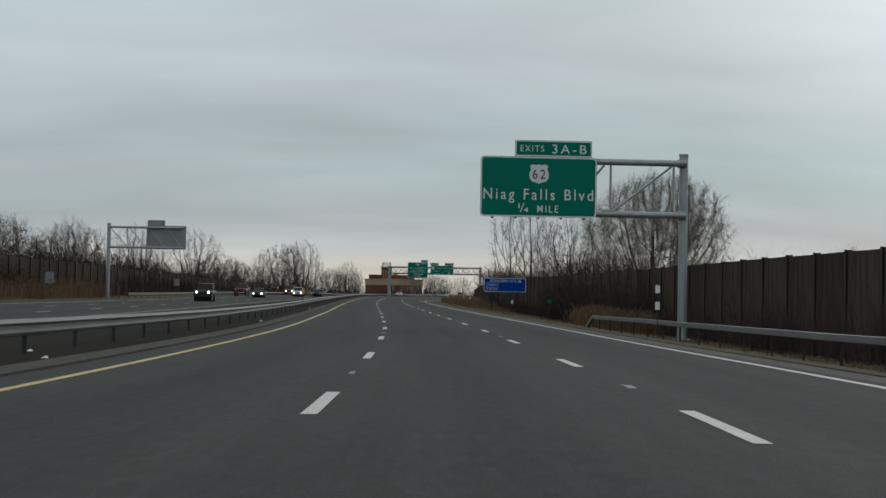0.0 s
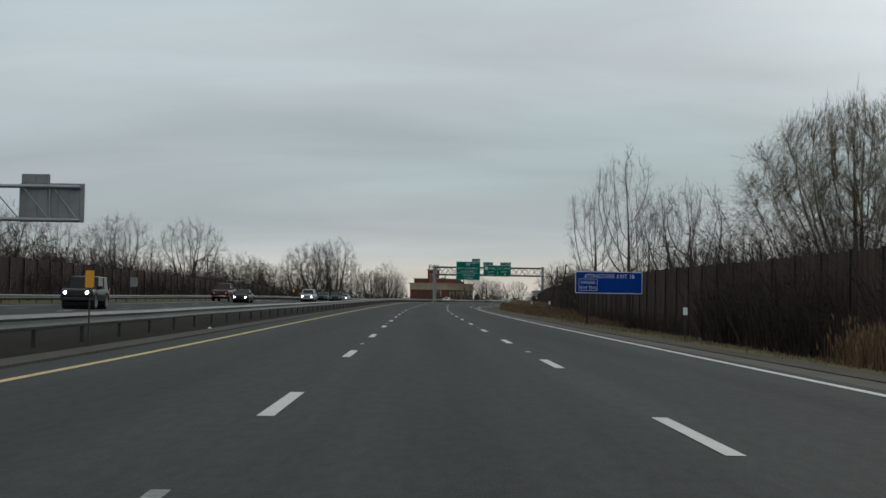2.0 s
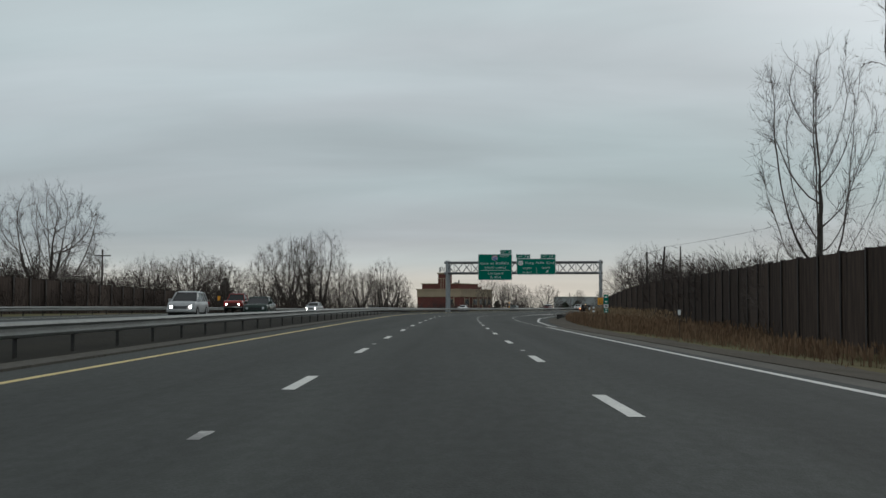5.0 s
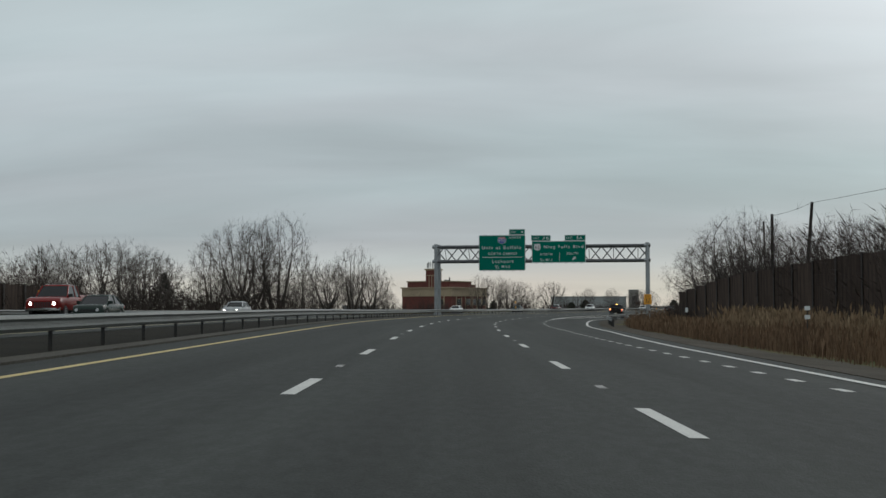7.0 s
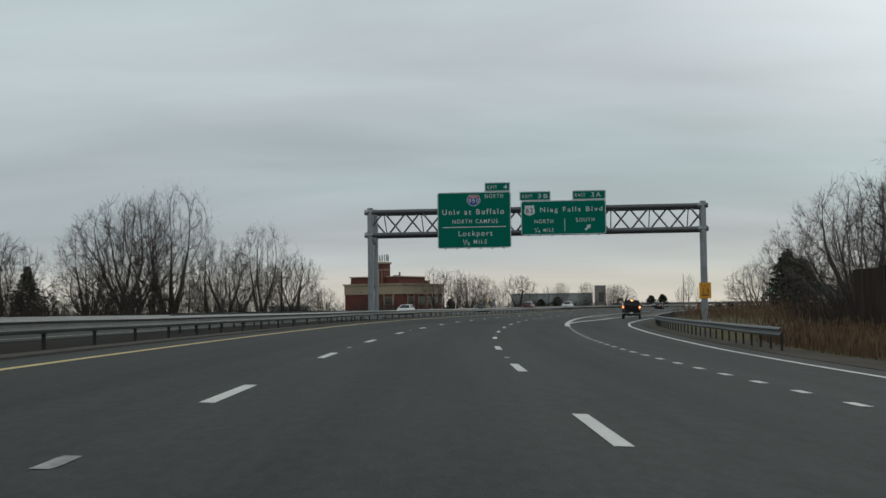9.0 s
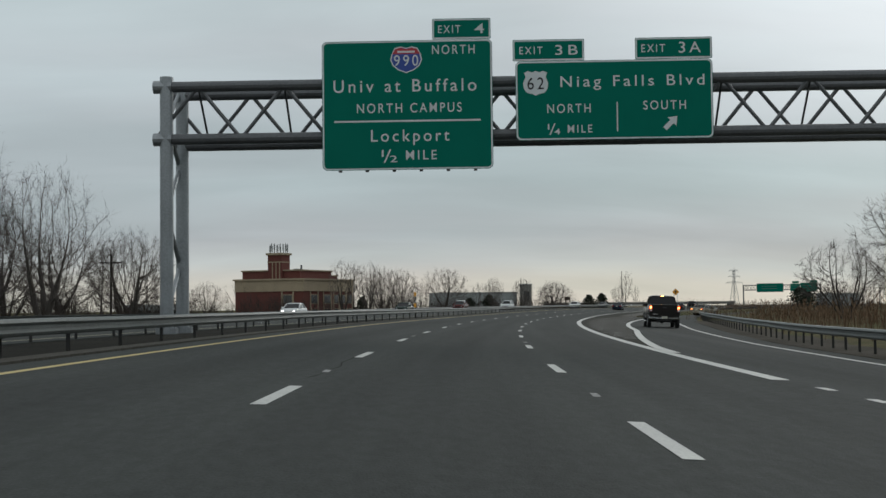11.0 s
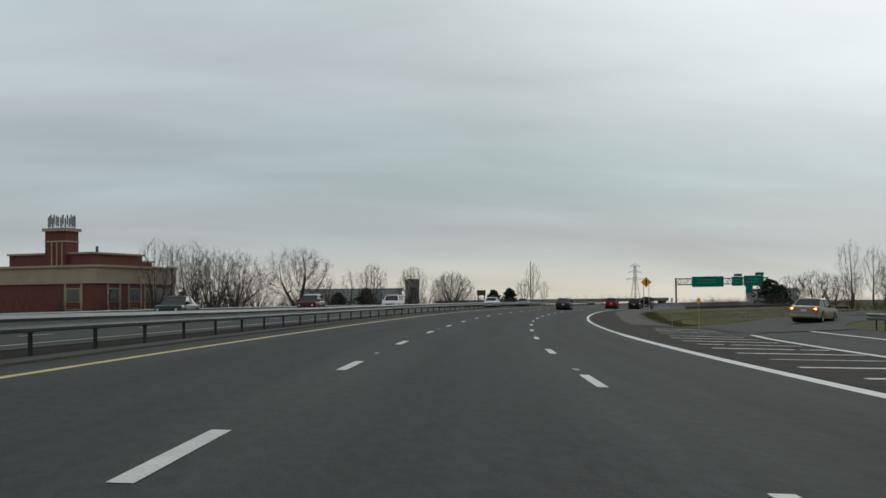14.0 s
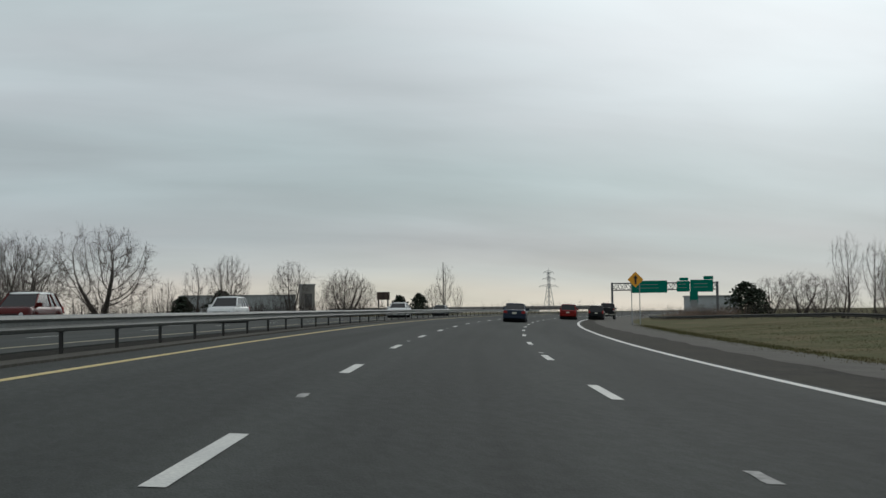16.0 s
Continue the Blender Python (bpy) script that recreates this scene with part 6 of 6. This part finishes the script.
brush("brushwood", scatter(150, 480, 720, -48, -28, 1.4, 3.0, 4), "low bare brushwood beside the brick building", BRUSH, 9, 0.028, twigs=5)
brush("brushwood", scatter(120, 95, 250, 22.6, 31, 4.6, 7.0, 6), "dark bare brushwood behind the sound wall", BRUSH, 9, 0.010, twigs=7)
brush("brushwood", scatter(70, 170, 400, 25, 36, 4.0, 6.4, 26), "dark bare brushwood behind the sound wall", BRUSH, 10, 0.012, twigs=8, dense=1.2)
brush("brushwood", scatter(150, 575, 710, -64, -30, 2.0, 4.2, 71), "tangled bare brushwood beside the brick building", BRUSH, 9, 0.014, reach=0.9, twigs=6, dense=0.9)
belt = []
for _ in range(80):
    y = random.uniform(584, 660)
    p = on_road(y, lerp(((584, 36.0), (600, 30.5), (612, 27.0), (628, 22.5), (646, 16.5), (690, 13.5)), y) + random.uniform(2, 12))
    belt.append((p.x, p.y, random.uniform(1.4, 2.7)))
brush("brushwood", belt, "low bare brushwood behind the dark guide rail", BRUSH, 9, 0.014, reach=0.9, twigs=6)
brush("creeper_scrub", scatter(85, 90, 140, 17.6, 19.9, 2.6, 5.0, 7), "dark leafless scrub grown against the sound wall", DARK_SCRUB, 10, 0.022, reach=0.35, twigs=7)
brush("creeper_scrub", scatter(75, 138, 200, 18.3, 19.6, 0.9, 2.5, 17), "dark leafless creepers on the sound wall", DARK_SCRUB, 11, 0.018, reach=0.35, twigs=7)
brush("creeper_scrub", scatter(55, 215, 334, 19.0, 22.0, 0.8, 2.0, 8), "dark scrub along the foot of the sound wall", DARK_SCRUB, 8, 0.018, twigs=6)
brush("creeper_scrub", scatter(50, 326, 352, 19.4, 22.5, 1.4, 3.0, 9), "dark scrub at the end of the sound wall", BRUSH, 10, 0.016, twigs=8)
brush("brushwood", scatter(90, 120, 182, 22.6, 28, 5.5, 8.0, 63), "dense dark brushwood behind the sound wall", BRUSH, 9, 0.012, twigs=7)
brush("brushwood", scatter(110, 250, 340, 23.8, 29.5, 4.4, 7.4, 61), "dense bare brushwood leaning over the sound wall", BRUSH, 10, 0.012, twigs=8, dense=1.5)
brush("brushwood", scatter(60, 560, 700, 44, 66, 1.6, 2.8, 41), "bare brushwood below the grass island", BRUSH, 10, 0.010, reach=1.0, twigs=6)
brush("brushwood", [(random.uniform(77.5, 86.0), 640 + random.uniform(-4, 6), random.uniform(1.1, 1.9)) for _ in range(90)], "low russet brushwood mound beside the ramp", RUSSET, 11, 0.014, twigs=7)
brush("creeper_scrub", scatter(110, 36, 92, 18.0, 20.0, 1.0, 3.3, 19), "low dark scrub between rail and sound wall", DARK_SCRUB, 9, 0.018, twigs=7)
brush("brushwood", [(x, y, h) for x, y, h in [(random.uniform(60, 190), random.uniform(690, 770), random.uniform(1.8, 3.4)) for _ in range(170)]], "low russet brushwood beyond the grass", BRUSH, 8, 0.010, reach=1.0, twigs=6)
brush("far_woods", [(random.uniform(-260, 420), random.uniform(820, 1250), random.uniform(1.6, 3.2)) for _ in range(330)], "distant bare woods along the horizon", TWIG, 5, 0.018, seed=12, reach=1.2, twigs=6)
brush("far_woods", [(random.uniform(-240, -70), random.uniform(330, 760), random.uniform(5, 8)) for _ in range(120)], "distant bare woods west of the road", TWIG, 8, 0.018, seed=13, twigs=6)


RUST_REED = surface("russet_reed_straw", (0.155, 0.098, 0.060), 0.95, spec=0.1, grain=((0.13, 0.8, (0.085, 0.052, 0.034)), (0.6, 0.5, (0.20, 0.145, 0.095))), island=0.4)


def reeds(name, spots, label, material, seed, lean=0.45, plume=0.55):
    """Dry reeds: each a bent tapering blade with a small plume."""
    rng = random.Random(seed)
    verts, faces = [], []
    for x, y, h in spots:
        b = standing(x, y)
        a = rng.uniform(0, 2 * math.pi)
        dx, dy = math.cos(a) * lean * h * rng.random(), math.sin(a) * lean * h * rng.random()
        w = rng.uniform(0.007, 0.016)
        t = rng.uniform(0, math.pi)
        wx, wy = w * math.cos(t), w * math.sin(t)
        n = len(verts)
        m = Vector((b.x + dx * 0.35, b.y + dy * 0.35, b.z + h * 0.6))
        e = Vector((b.x + dx, b.y + dy, b.z + h))
        verts += [(b.x - wx, b.y - wy, b.z - 0.1), (b.x + wx, b.y + wy, b.z - 0.1), (m.x + wx, m.y + wy, m.z), (m.x - wx, m.y - wy, m.z), tuple(e)]
        faces += [(n, n + 1, n + 2, n + 3), (n + 3, n + 2, n + 4)]
        if rng.random() < plume:
            n = len(verts)
            k = 0.02 + 0.02 * rng.random()
            verts += [(e.x, e.y, e.z - 0.14), (e.x + k, e.y, e.z + 0.02), (e.x + dx * 0.15, e.y + dy * 0.15, e.z + 0.16), (e.x - k, e.y, e.z - 0.02)]
            faces += [(n, n + 1, n + 2), (n, n + 2, n + 3)]
    me = bpy.data.meshes.new(name)
    me.from_pydata(verts, [], faces)
    me.materials.append(material)
    return tagged(new(name, me), label, "reeds", kind="stuff")


def clumps(n, per, y0, y1, o0, o1, h0, h1, seed, size=0.8):
    rng = random.Random(seed)
    out = []
    for _ in range(n):
        y, o, h = rng.uniform(y0, y1), rng.uniform(o0, o1), rng.uniform(h0, h1)
        for _ in range(per):
            yy, oo = y + rng.gauss(0, size), o + rng.gauss(0, size)
            if 0 < oo < lerp(PAVED_R, yy) + 1.7 + 0.5 * rng.random() and yy < 452:
                continue
            p = on_road(yy, oo)
            out.append((p.x, p.y, h * rng.uniform(0.55, 1.1)))
    return out


reeds("reeds", clumps(120, 80, 88, 106, 16.2, 18.6, 0.8, 1.6, 31, 0.6), "dry russet reeds standing along the sound wall", RUST_REED, 1, 0.5, 0.8)
reeds("reeds", clumps(280, 95, 232, 332, 12.0, 20.5, 0.35, 1.0, 32, 1.1), "dry brown reeds on the verge by the sound wall", RUST_REED, 2)
reeds("reeds", clumps(60, 100, 252, 296, 14.5, 19.0, 0.9, 1.6, 39, 0.7), "tall pale reeds standing on the verge", REED, 9, 0.5, 0.9)
reeds("reeds", clumps(70, 40, 168, 236, 12.0, 19.0, 0.2, 0.6, 33), "low dry grass tufts on the verge", RUST_REED, 3)
reeds("reeds", clumps(150, 45, 64, 160, -35, -30.5, 0.8, 1.8, 34), "russet dry reeds before the far sound wall", RUST_REED, 4)
reeds("reeds", clumps(90, 45, 366, 470, 17.5, 30, 0.6, 1.6, 35, 1.2), "russet dry grass beyond the ramp rail", RUST_REED, 5)
reeds("mown_grass", clumps(420, 22, 507, 600, 12.5, 13.6, 0.02, 0.06, 45, 0.5), "ragged short grass along the paving", BLADE, 12, 0.9, 0)
reeds("mown_grass", clumps(420, 40, 510, 590, 13.2, 36.0, 0.015, 0.05, 46, 1.1), "patches of longer green grass on the island", BLADE_GREEN, 13, 0.9, 0)
reeds("mown_grass", clumps(260, 40, 510, 590, 13.0, 36.0, 0.015, 0.05, 47, 0.9), "patches of dead brownish grass on the island", BLADE, 14, 0.9, 0)
reeds("verge_tufts", clumps(320, 22, 8, 330, 9.2, 19.5, 0.06, 0.26, 37, 0.7), "dead grass tufts on the verge", RUST_REED, 7, 0.6, 0)


# ---- conifers ----
def conifer(x, y, h, spread, seed, label, taper=0.6):
    rng = random.Random(seed)
    p = standing(x, y)
    t = thing("conifer", pose(x, y, p.z - 0.1), label, "tree")
    b = bm_new()
    tube(b, (0, 0, 0), (0, 0, h * 0.95), 0.035 * h * 0.6, 0.02, 7)
    part("trunk", b, BARK, t)
    verts, faces = [], []
    for k in range(int(70 * h)):
        u = rng.random() ** 0.8
        z = h * (0.06 + 0.92 * u)
        reach = spread * (1 - u) ** taper * rng.uniform(0.65, 1.1) + 0.12
        a = rng.uniform(0, 2 * math.pi)
        for j in range(3):
            f = reach * (0.35 + 0.3 * j) * rng.uniform(0.8, 1.15)
            c = Vector((f * math.cos(a), f * math.sin(a), z - 0.18 * f + rng.gauss(0, 0.06)))
            w = 0.16 + 0.13 * rng.random()
            n = len(verts)
            v = [c + Vector((rng.gauss(0, w), rng.gauss(0, w), rng.gauss(0, w * 0.6))) for _ in range(4)]
            verts += [tuple(q) for q in v]
            faces += [(n, n + 1, n + 2), (n + 1, n + 2, n + 3), (n, n + 2, n + 3)]
    me = bpy.data.meshes.new("crown")
    me.from_pydata(verts, [], faces)
    part("crown", me, NEEDLE, t)
    return t


conifer(-76.8, 489, 9.4, 5.4, 1, "dark green conical spruce beyond the far lanes", 1.05)
conifer(26.5, 414, 6.6, 2.9, 2, "dark bushy evergreen beyond the exit ramp")
conifer(30.0, 421, 6.0, 2.8, 3, "dark bushy evergreen beyond the exit ramp")
conifer(116.3, 700, 5.8, 4.2, 4, "dark rounded evergreen beyond the grass", 0.32)
conifer(119.4, 702, 4.6, 3.4, 5, "dark rounded evergreen beyond the grass", 0.32)
conifer(68.5, 770, 4.6, 3.4, 6, "dark evergreen far along the road")
conifer(72.8, 770, 5.0, 3.8, 7, "dark evergreen far along the road")
conifer(22.5, 646, 3.6, 2.6, 8, "low dark evergreen shrub beyond the far lanes")
conifer(18.0, 648, 3.0, 2.4, 9, "low dark evergreen shrub beyond the far lanes")
conifer(-7.5, 646, 3.8, 2.2, 10, "dark evergreen shrub beside the brick building")


# ---- posts, poles and small signs ----
def pylon():
    t = thing("power_pylon", pose(285.5, 1343, -4.9, 0, 0, 20), "distant grey steel lattice power pylon", "pylon")
    h, w0, w1 = 35.0, 3.4, 0.7

    def half(z):
        return w0 + (w1 - w0) * min(1, z / 24.0) if z < 24 else w1

    zs = [0, 5, 9.5, 13.5, 17, 20, 22.5, 25, 27.5, 30, 32.5]
    for sx in (1, -1):
        for sy in (1, -1):
            b = bm_new()
            for a, c in ((0, 24), (24, 32.5)):
                tube(b, (sx * half(a), sy * half(a), a), (sx * half(c), sy * half(c), c), 0.16, 0.16, 4)
            part("leg", b, STEEL, t)
    for a, c in zip(zs, zs[1:]):
        for sy in (1, -1):
            b = bm_new()
            tube(b, (-half(a), sy * half(a), a), (half(c), sy * half(c), c), 0.11, 0.11, 4)
            tube(b, (half(a), sy * half(a), a), (-half(c), sy * half(c), c), 0.11, 0.11, 4)
            part("lattice", b, STEEL, t)
    for z, r in ((22.5, 8.0), (27.5, 5.5), (32.0, 4.2)):
        b = bm_new()
        for s in (1, -1):
            tube(b, (0, 0, z), (s * r, 0, z), 0.16, 0.1, 4)
            tube(b, (0, 0, z + 1.6), (s * r, 0, z), 0.1, 0.1, 4)
            tube(b, (s * r, 0, z), (s * r, 0, z - 1.4), 0.1, 0.06, 4)
        part("cross_arm", b, STEEL, t)
    b = bm_new()
    tube(b, (0, 0, 32.5), (0, 0, h), 0.14, 0.06, 4)
    part("peak", b, STEEL, t)


pylon()


def diamond_sign(x, y, z):
    t = thing("warning_sign", pose(x, y, 0, 0, 0, -14), "amber diamond warning sign with a black symbol", "road sign")
    g = standing(x, y).z
    for dx in (-0.35, 0.35):
        b = bm_new()
        tube(b, (dx, 0.05, g - 0.3), (dx, 0.05, z + 0.3), 0.035, 0.035, 8)
        part("post", b, STEEL, t)
    b = bm_new()
    plate(b, [(0, z - 0.7), (0.7, z), (0, z + 0.7), (-0.7, z)], 0.0, 0.012)
    p = part("panel", b, SIGN_YELLOW, t)
    b = bm_new()
    plate(b, [(-0.08, z - 0.38), (0.08, z - 0.38), (0.09, z + 0.1), (0.22, z + 0.1), (0, z + 0.4), (-0.22, z + 0.1), (-0.09, z + 0.12)], -0.01, -0.004)
    part("symbol", b, SIGN_BLACK, p, "black arrow symbol")


diamond_sign(55.08, 596, 3.60)


def marker(x, y, height, w, h, material, label, name="delineator", stripes=False, post=POST_STEEL, slim=0.016):
    p = standing(x, y)
    t = thing(name, pose(x, y, p.z), label, "road marker")
    b = bm_new()
    box(b, -slim, slim, 0.012, 0.04, -0.3, height)
    part("post", b, post, t)
    b = bm_new()
    plate(b, rounded(w, h, min(w, h) * 0.15, 0, height - h / 2), 0.0, 0.012)
    part("plate", b, material, t)
    if stripes:
        b = bm_new()
        plate(b, rounded(w, h, 0.02, 0, height - h * 2.6), 0.0, 0.012)
        part("plate", b, material, t)


g0 = standing(8.2, 50).z
marker(8.24, 50, 1.72 - g0, 0.17, 0.30, SIGN_WHITE, "white reflector plates on a dark marker post", stripes=True)
for x, y, z in ((3.90, 175.4, 0.95), (3.95, 226.9, 0.85), (5.97, 109.8, 0.81), (3.86, 299.0, 1.03)):
    marker(x, y, z - standing(x, y).z, 0.16, 0.28, SIGN_WHITE, "small white reflector plate on a post")
for x, y, z in ((6.96, 84.1, 0.97), (20.93, 398.0, 2.39)):
    marker(x, y, z - standing(x, y).z, 0.20, 0.20, SIGN_GREEN, "small square green marker plate on a post", "mile_marker")
marker(1.42, 257.6, 1.04 - standing(1.42, 257.6).z, 0.17, 0.13, SIGN_WHITE, "two small white plates on a marker post", stripes=True)


def reference_marker(x, y, top):
    p = standing(x, y)
    t = thing("mile_marker", pose(x, y, 0), "tall green reference marker with a white plate", "road marker")
    b = bm_new()
    box(b, -0.03, 0.03, 0.012, 0.04, p.z - 0.3, top)
    part("post", b, POST_STEEL, t)
    for z0, z1, mat in ((top - 0.60, top, SIGN_GREEN), (top - 0.85, top - 0.61, SIGN_WHITE), (top - 1.17, top - 0.88, SIGN_GREEN)):
        b = bm_new()
        plate(b, rounded(0.30, z1 - z0, 0.02, 0, (z0 + z1) / 2), 0.0, 0.012)
        pl = part("plate", b, mat, t)
        for k in range(2 if mat == SIGN_GREEN else 1):
            b = bm_new()
            zz = z0 + (z1 - z0) * (k + 0.5) / (2 if mat == SIGN_GREEN else 1)
            box(b, -0.07, 0.07, -0.008, -0.003, zz - 0.045, zz + 0.045)
            part("bar", b, SIGN_WHITE if mat == SIGN_GREEN else SIGN_BLACK, pl)


reference_marker(1.0, 240.0, 1.81)
marker(-9.1, 86.8, 1.53, 0.17, 0.34, SIGN_YELLOW, "amber marker plate on a post in the median", slim=0.012)
p = standing(-4.13, 440.26)
post_ = thing("object_marker", pose(p.x, p.y, p.z, 0, 0, -8), "two amber plates on a slim median post", "road marker")
b = bm_new()
box(b, -0.03, 0.03, 0.012, 0.05, -0.3, 2.05)
part("post", b, POST_STEEL, post_)
for z in (1.02, 1.90):
    b = bm_new()
    plate(b, rounded(0.17, 0.31, 0.02, 0, z), 0.0, 0.012)
    part("plate", b, SIGN_YELLOW, post_)
p = on_road(300, -25.6)
marker(p.x, p.y, 1.9, 0.3, 0.5, SIGN_YELLOW, "amber marker plate beyond the far lanes")
for y, o, w, h in ((138, -34.0, 0.9, 1.2), (214, -33.0, 0.9, 1.1)):
    p = on_road(y, o)
    marker(p.x, p.y, 2.6, w, h, SIGN_BACK, "bare back of a small roadside sign", "small_sign")


def utility_pole(x, y, top, lean=0.0, arm=True):
    p = standing(x, y)
    t = thing("utility_pole", pose(x, y, p.z, 0, lean, 15), "dark weathered wooden utility pole", "utility pole")
    h = top - p.z
    b = bm_new()
    tube(b, (0, 0, -0.5), (0, 0, h), 0.15, 0.10, 9)
    part("pole", b, WALL_POST, t)
    if arm:
        b = bm_new()
        box(b, -1.1, 1.1, -0.06, 0.06, h - 0.9, h - 0.76)
        part("cross_arm", b, WALL_POST, t)
        for k in (-1.0, -0.4, 0.4, 1.0):
            b = bm_new()
            tube(b, (k, 0, h - 0.76), (k, 0, h - 0.6), 0.04, 0.03, 6)
            part("insulator", b, SIGN_BACK, t)


utility_pole(11.75, 302, 7.9, 5, False)
utility_pole(11.15, 308, 7.5, 0, False)
utility_pole(23.6, 370, 11.1, -1, False)
utility_pole(23.9, 250, 9.9, 1)
utility_pole(-59.9, 330, 8.8)
utility_pole(-33.3, 470, 6.7)
utility_pole(89.5, 818, 13.8, 0, False)


def wire(a, b, sag):
    m = bm_new()
    a, b = Vector(a), Vector(b)
    last = a
    for k in range(1, 13):
        u = k / 12
        q = a.lerp(b, u) - Vector((0, 0, sag * 4 * u * (1 - u)))
        tube(m, last, q, 0.012, 0.012, 4, caps=False)
        last = q
    me = mesh_of(m, "overhead_wire")
    me.materials.append(BLACK_TRIM)
    return tagged(new("overhead_wire", me), "thin dark overhead wire strung between poles", "wire")


wire((12.4, 302, 7.8), (23.9, 250, 9.3), 0.35)
wire((12.4, 302, 7.8), (11.15, 308, 7.4), 0.1)
wire((11.15, 308, 7.4), (23.6, 370, 10.7), 0.5)


# ---- distant buildings and the overpass ----
GREY_WALL = surface("pale_metal_siding", (0.30, 0.32, 0.32), 0.8, grain=((0.1, 0.5, (0.24, 0.26, 0.26)), (2.0, 0.3, (0.36, 0.38, 0.38))))
BRIDGE = surface("stained_bridge_concrete", (0.21, 0.205, 0.19), 0.9, grain=((0.1, 0.6, (0.13, 0.125, 0.115)), (1.5, 0.4, (0.27, 0.26, 0.24))))


def warehouse(x, y, w, d, h, turn, label, material=GREY_WALL, bays=6):
    p = standing(x, y)
    t = thing("low_building", pose(x, y, p.z, 0, 0, turn), label, "building")
    b = bm_new()
    box(b, -w / 2, w / 2, 0, d, -2, h)
    part("wall", b, material, t)
    b = bm_new()
    box(b, -w / 2 - 0.3, w / 2 + 0.3, -0.3, d + 0.3, h, h + 0.5)
    part("roof", b, SIGN_BACK, t)
    for k in range(bays):
        u = -w / 2 + w * (k + 0.5) / bays
        b = bm_new()
        box(b, u - w / bays * 0.28, u + w / bays * 0.28, -0.08, 0, h * 0.35, h * 0.75)
        part("window", b, DARK_GLASS, t)


warehouse(50, 985, 42, 18, 7.8 - standing(50, 985).z, 4, "long pale low building beyond the far lanes", GREY_WALL, 0)
warehouse(-43, 560, 8.5, 6, 1.7, 0, "pale low building behind bare trees")
warehouse(204, 900, 16, 10, 5.0 - standing(204, 900).z, 0, "grey low building behind the far gantry", GREY_WALL, 0)
warehouse(75, 980, 5.0, 5.0, 11.6 - standing(75, 980).z, 5, "small grey-brown tower far beyond the road", BRIDGE, 1)


def overpass():
    t = thing("overpass", pose(92, 800, 1.30, 0, 0, -6), "low concrete overpass crossing far ahead", "bridge")
    b = bm_new()
    box(b, -34, 34, 0, 9, -0.1, 0.35)
    part("deck", b, BRIDGE, t)
    for y in (-0.15, 8.85):
        b = bm_new()
        box(b, -34, 34, y, y + 0.3, 0.35, 0.85)
        part("parapet", b, BRIDGE, t)
    for x in (-33, -12, 12, 33):
        b = bm_new()
        box(b, x - 0.5, x + 0.5, 1, 8, -6, -0.1)
        part("pier", b, BRIDGE, t)


overpass()


def billboard(x, y):
    p = standing(x, y)
    t = thing("small_billboard", pose(x, y, p.z, 0, 0, -8), "small brown roadside board on posts", "sign board")
    for dx in (-0.45, 0.45):
        b = bm_new()
        tube(b, (dx, 0, -0.3), (dx, 0, 2.2), 0.07, 0.07, 8)
        part("post", b, POST_STEEL, t)
    b = bm_new()
    box(b, -0.62, 0.62, -0.12, 0.0, 1.75, 2.5)
    part("panel", b, WALL_WOOD, t)


billboard(36, 613.5)
marker(27.15, 499.0, 1.17 - standing(27.15, 499.0).z, 0.19, 0.30, SIGN_YELLOW, "amber marker plate on a slim post in the grass tip", post=STEEL, slim=0.006)
marker(25.5, 498.8, 1.20 - standing(25.5, 498.8).z, 0.13, 0.26, SIGN_WHITE, "small white marker plate on a slim post in the grass tip", post=STEEL, slim=0.006)
# a splintered board lying on the shoulder's edge
p = on_road(517.0, 12.75, 0.0)
board = thing("broken_board", pose(p.x, p.y, p.z, 0, 0, 32), "weathered splintered board lying by the grass", "litter")
for dx, ln_, tz, tilt in ((0.0, 2.3, 0.06, 2), (0.35, 1.6, 0.12, -4)):
    b = bm_new()
    v = box(b, -ln_ / 2, ln_ / 2, -0.09, 0.09, 0, 0.05)
    for q in v:
        q.co.x += 0.12 * noise.noise(q.co * 9)
    o_ = part("plank", b, WALL_POST, board)
    o_.matrix_basis = pose(dx, 0.05 * dx, tz, 0, tilt, 8 * dx)

# litter in the median
for k, (y, o) in enumerate(((21.5, -5.9), (23.5, -5.6), (26.0, -6.6), (60, -5.6), (104, -5.5))):
    b = bm_new()
    n = 7
    ring = [(0.09 * (0.6 + 0.5 * random.random()) * math.cos(2 * math.pi * i / n), 0.06 * (0.6 + 0.5 * random.random()) * math.sin(2 * math.pi * i / n)) for i in range(n)]
    lo, hi = [b.verts.new((x, y_, 0)) for x, y_ in ring], b.verts.new((0.02, 0.01, 0.05))
    b.faces.new(lo[::-1])
    for i in range(n):
        b.faces.new((lo[i], lo[(i + 1) % n], hi))
    me = mesh_of(b, "litter")
    me.materials.append(SIGN_WHITE)
    o_ = tagged(new("litter", me), "crumpled pale scrap of litter on the gravel", "litter")
    o_.matrix_world = facing(y, o, -0.02)
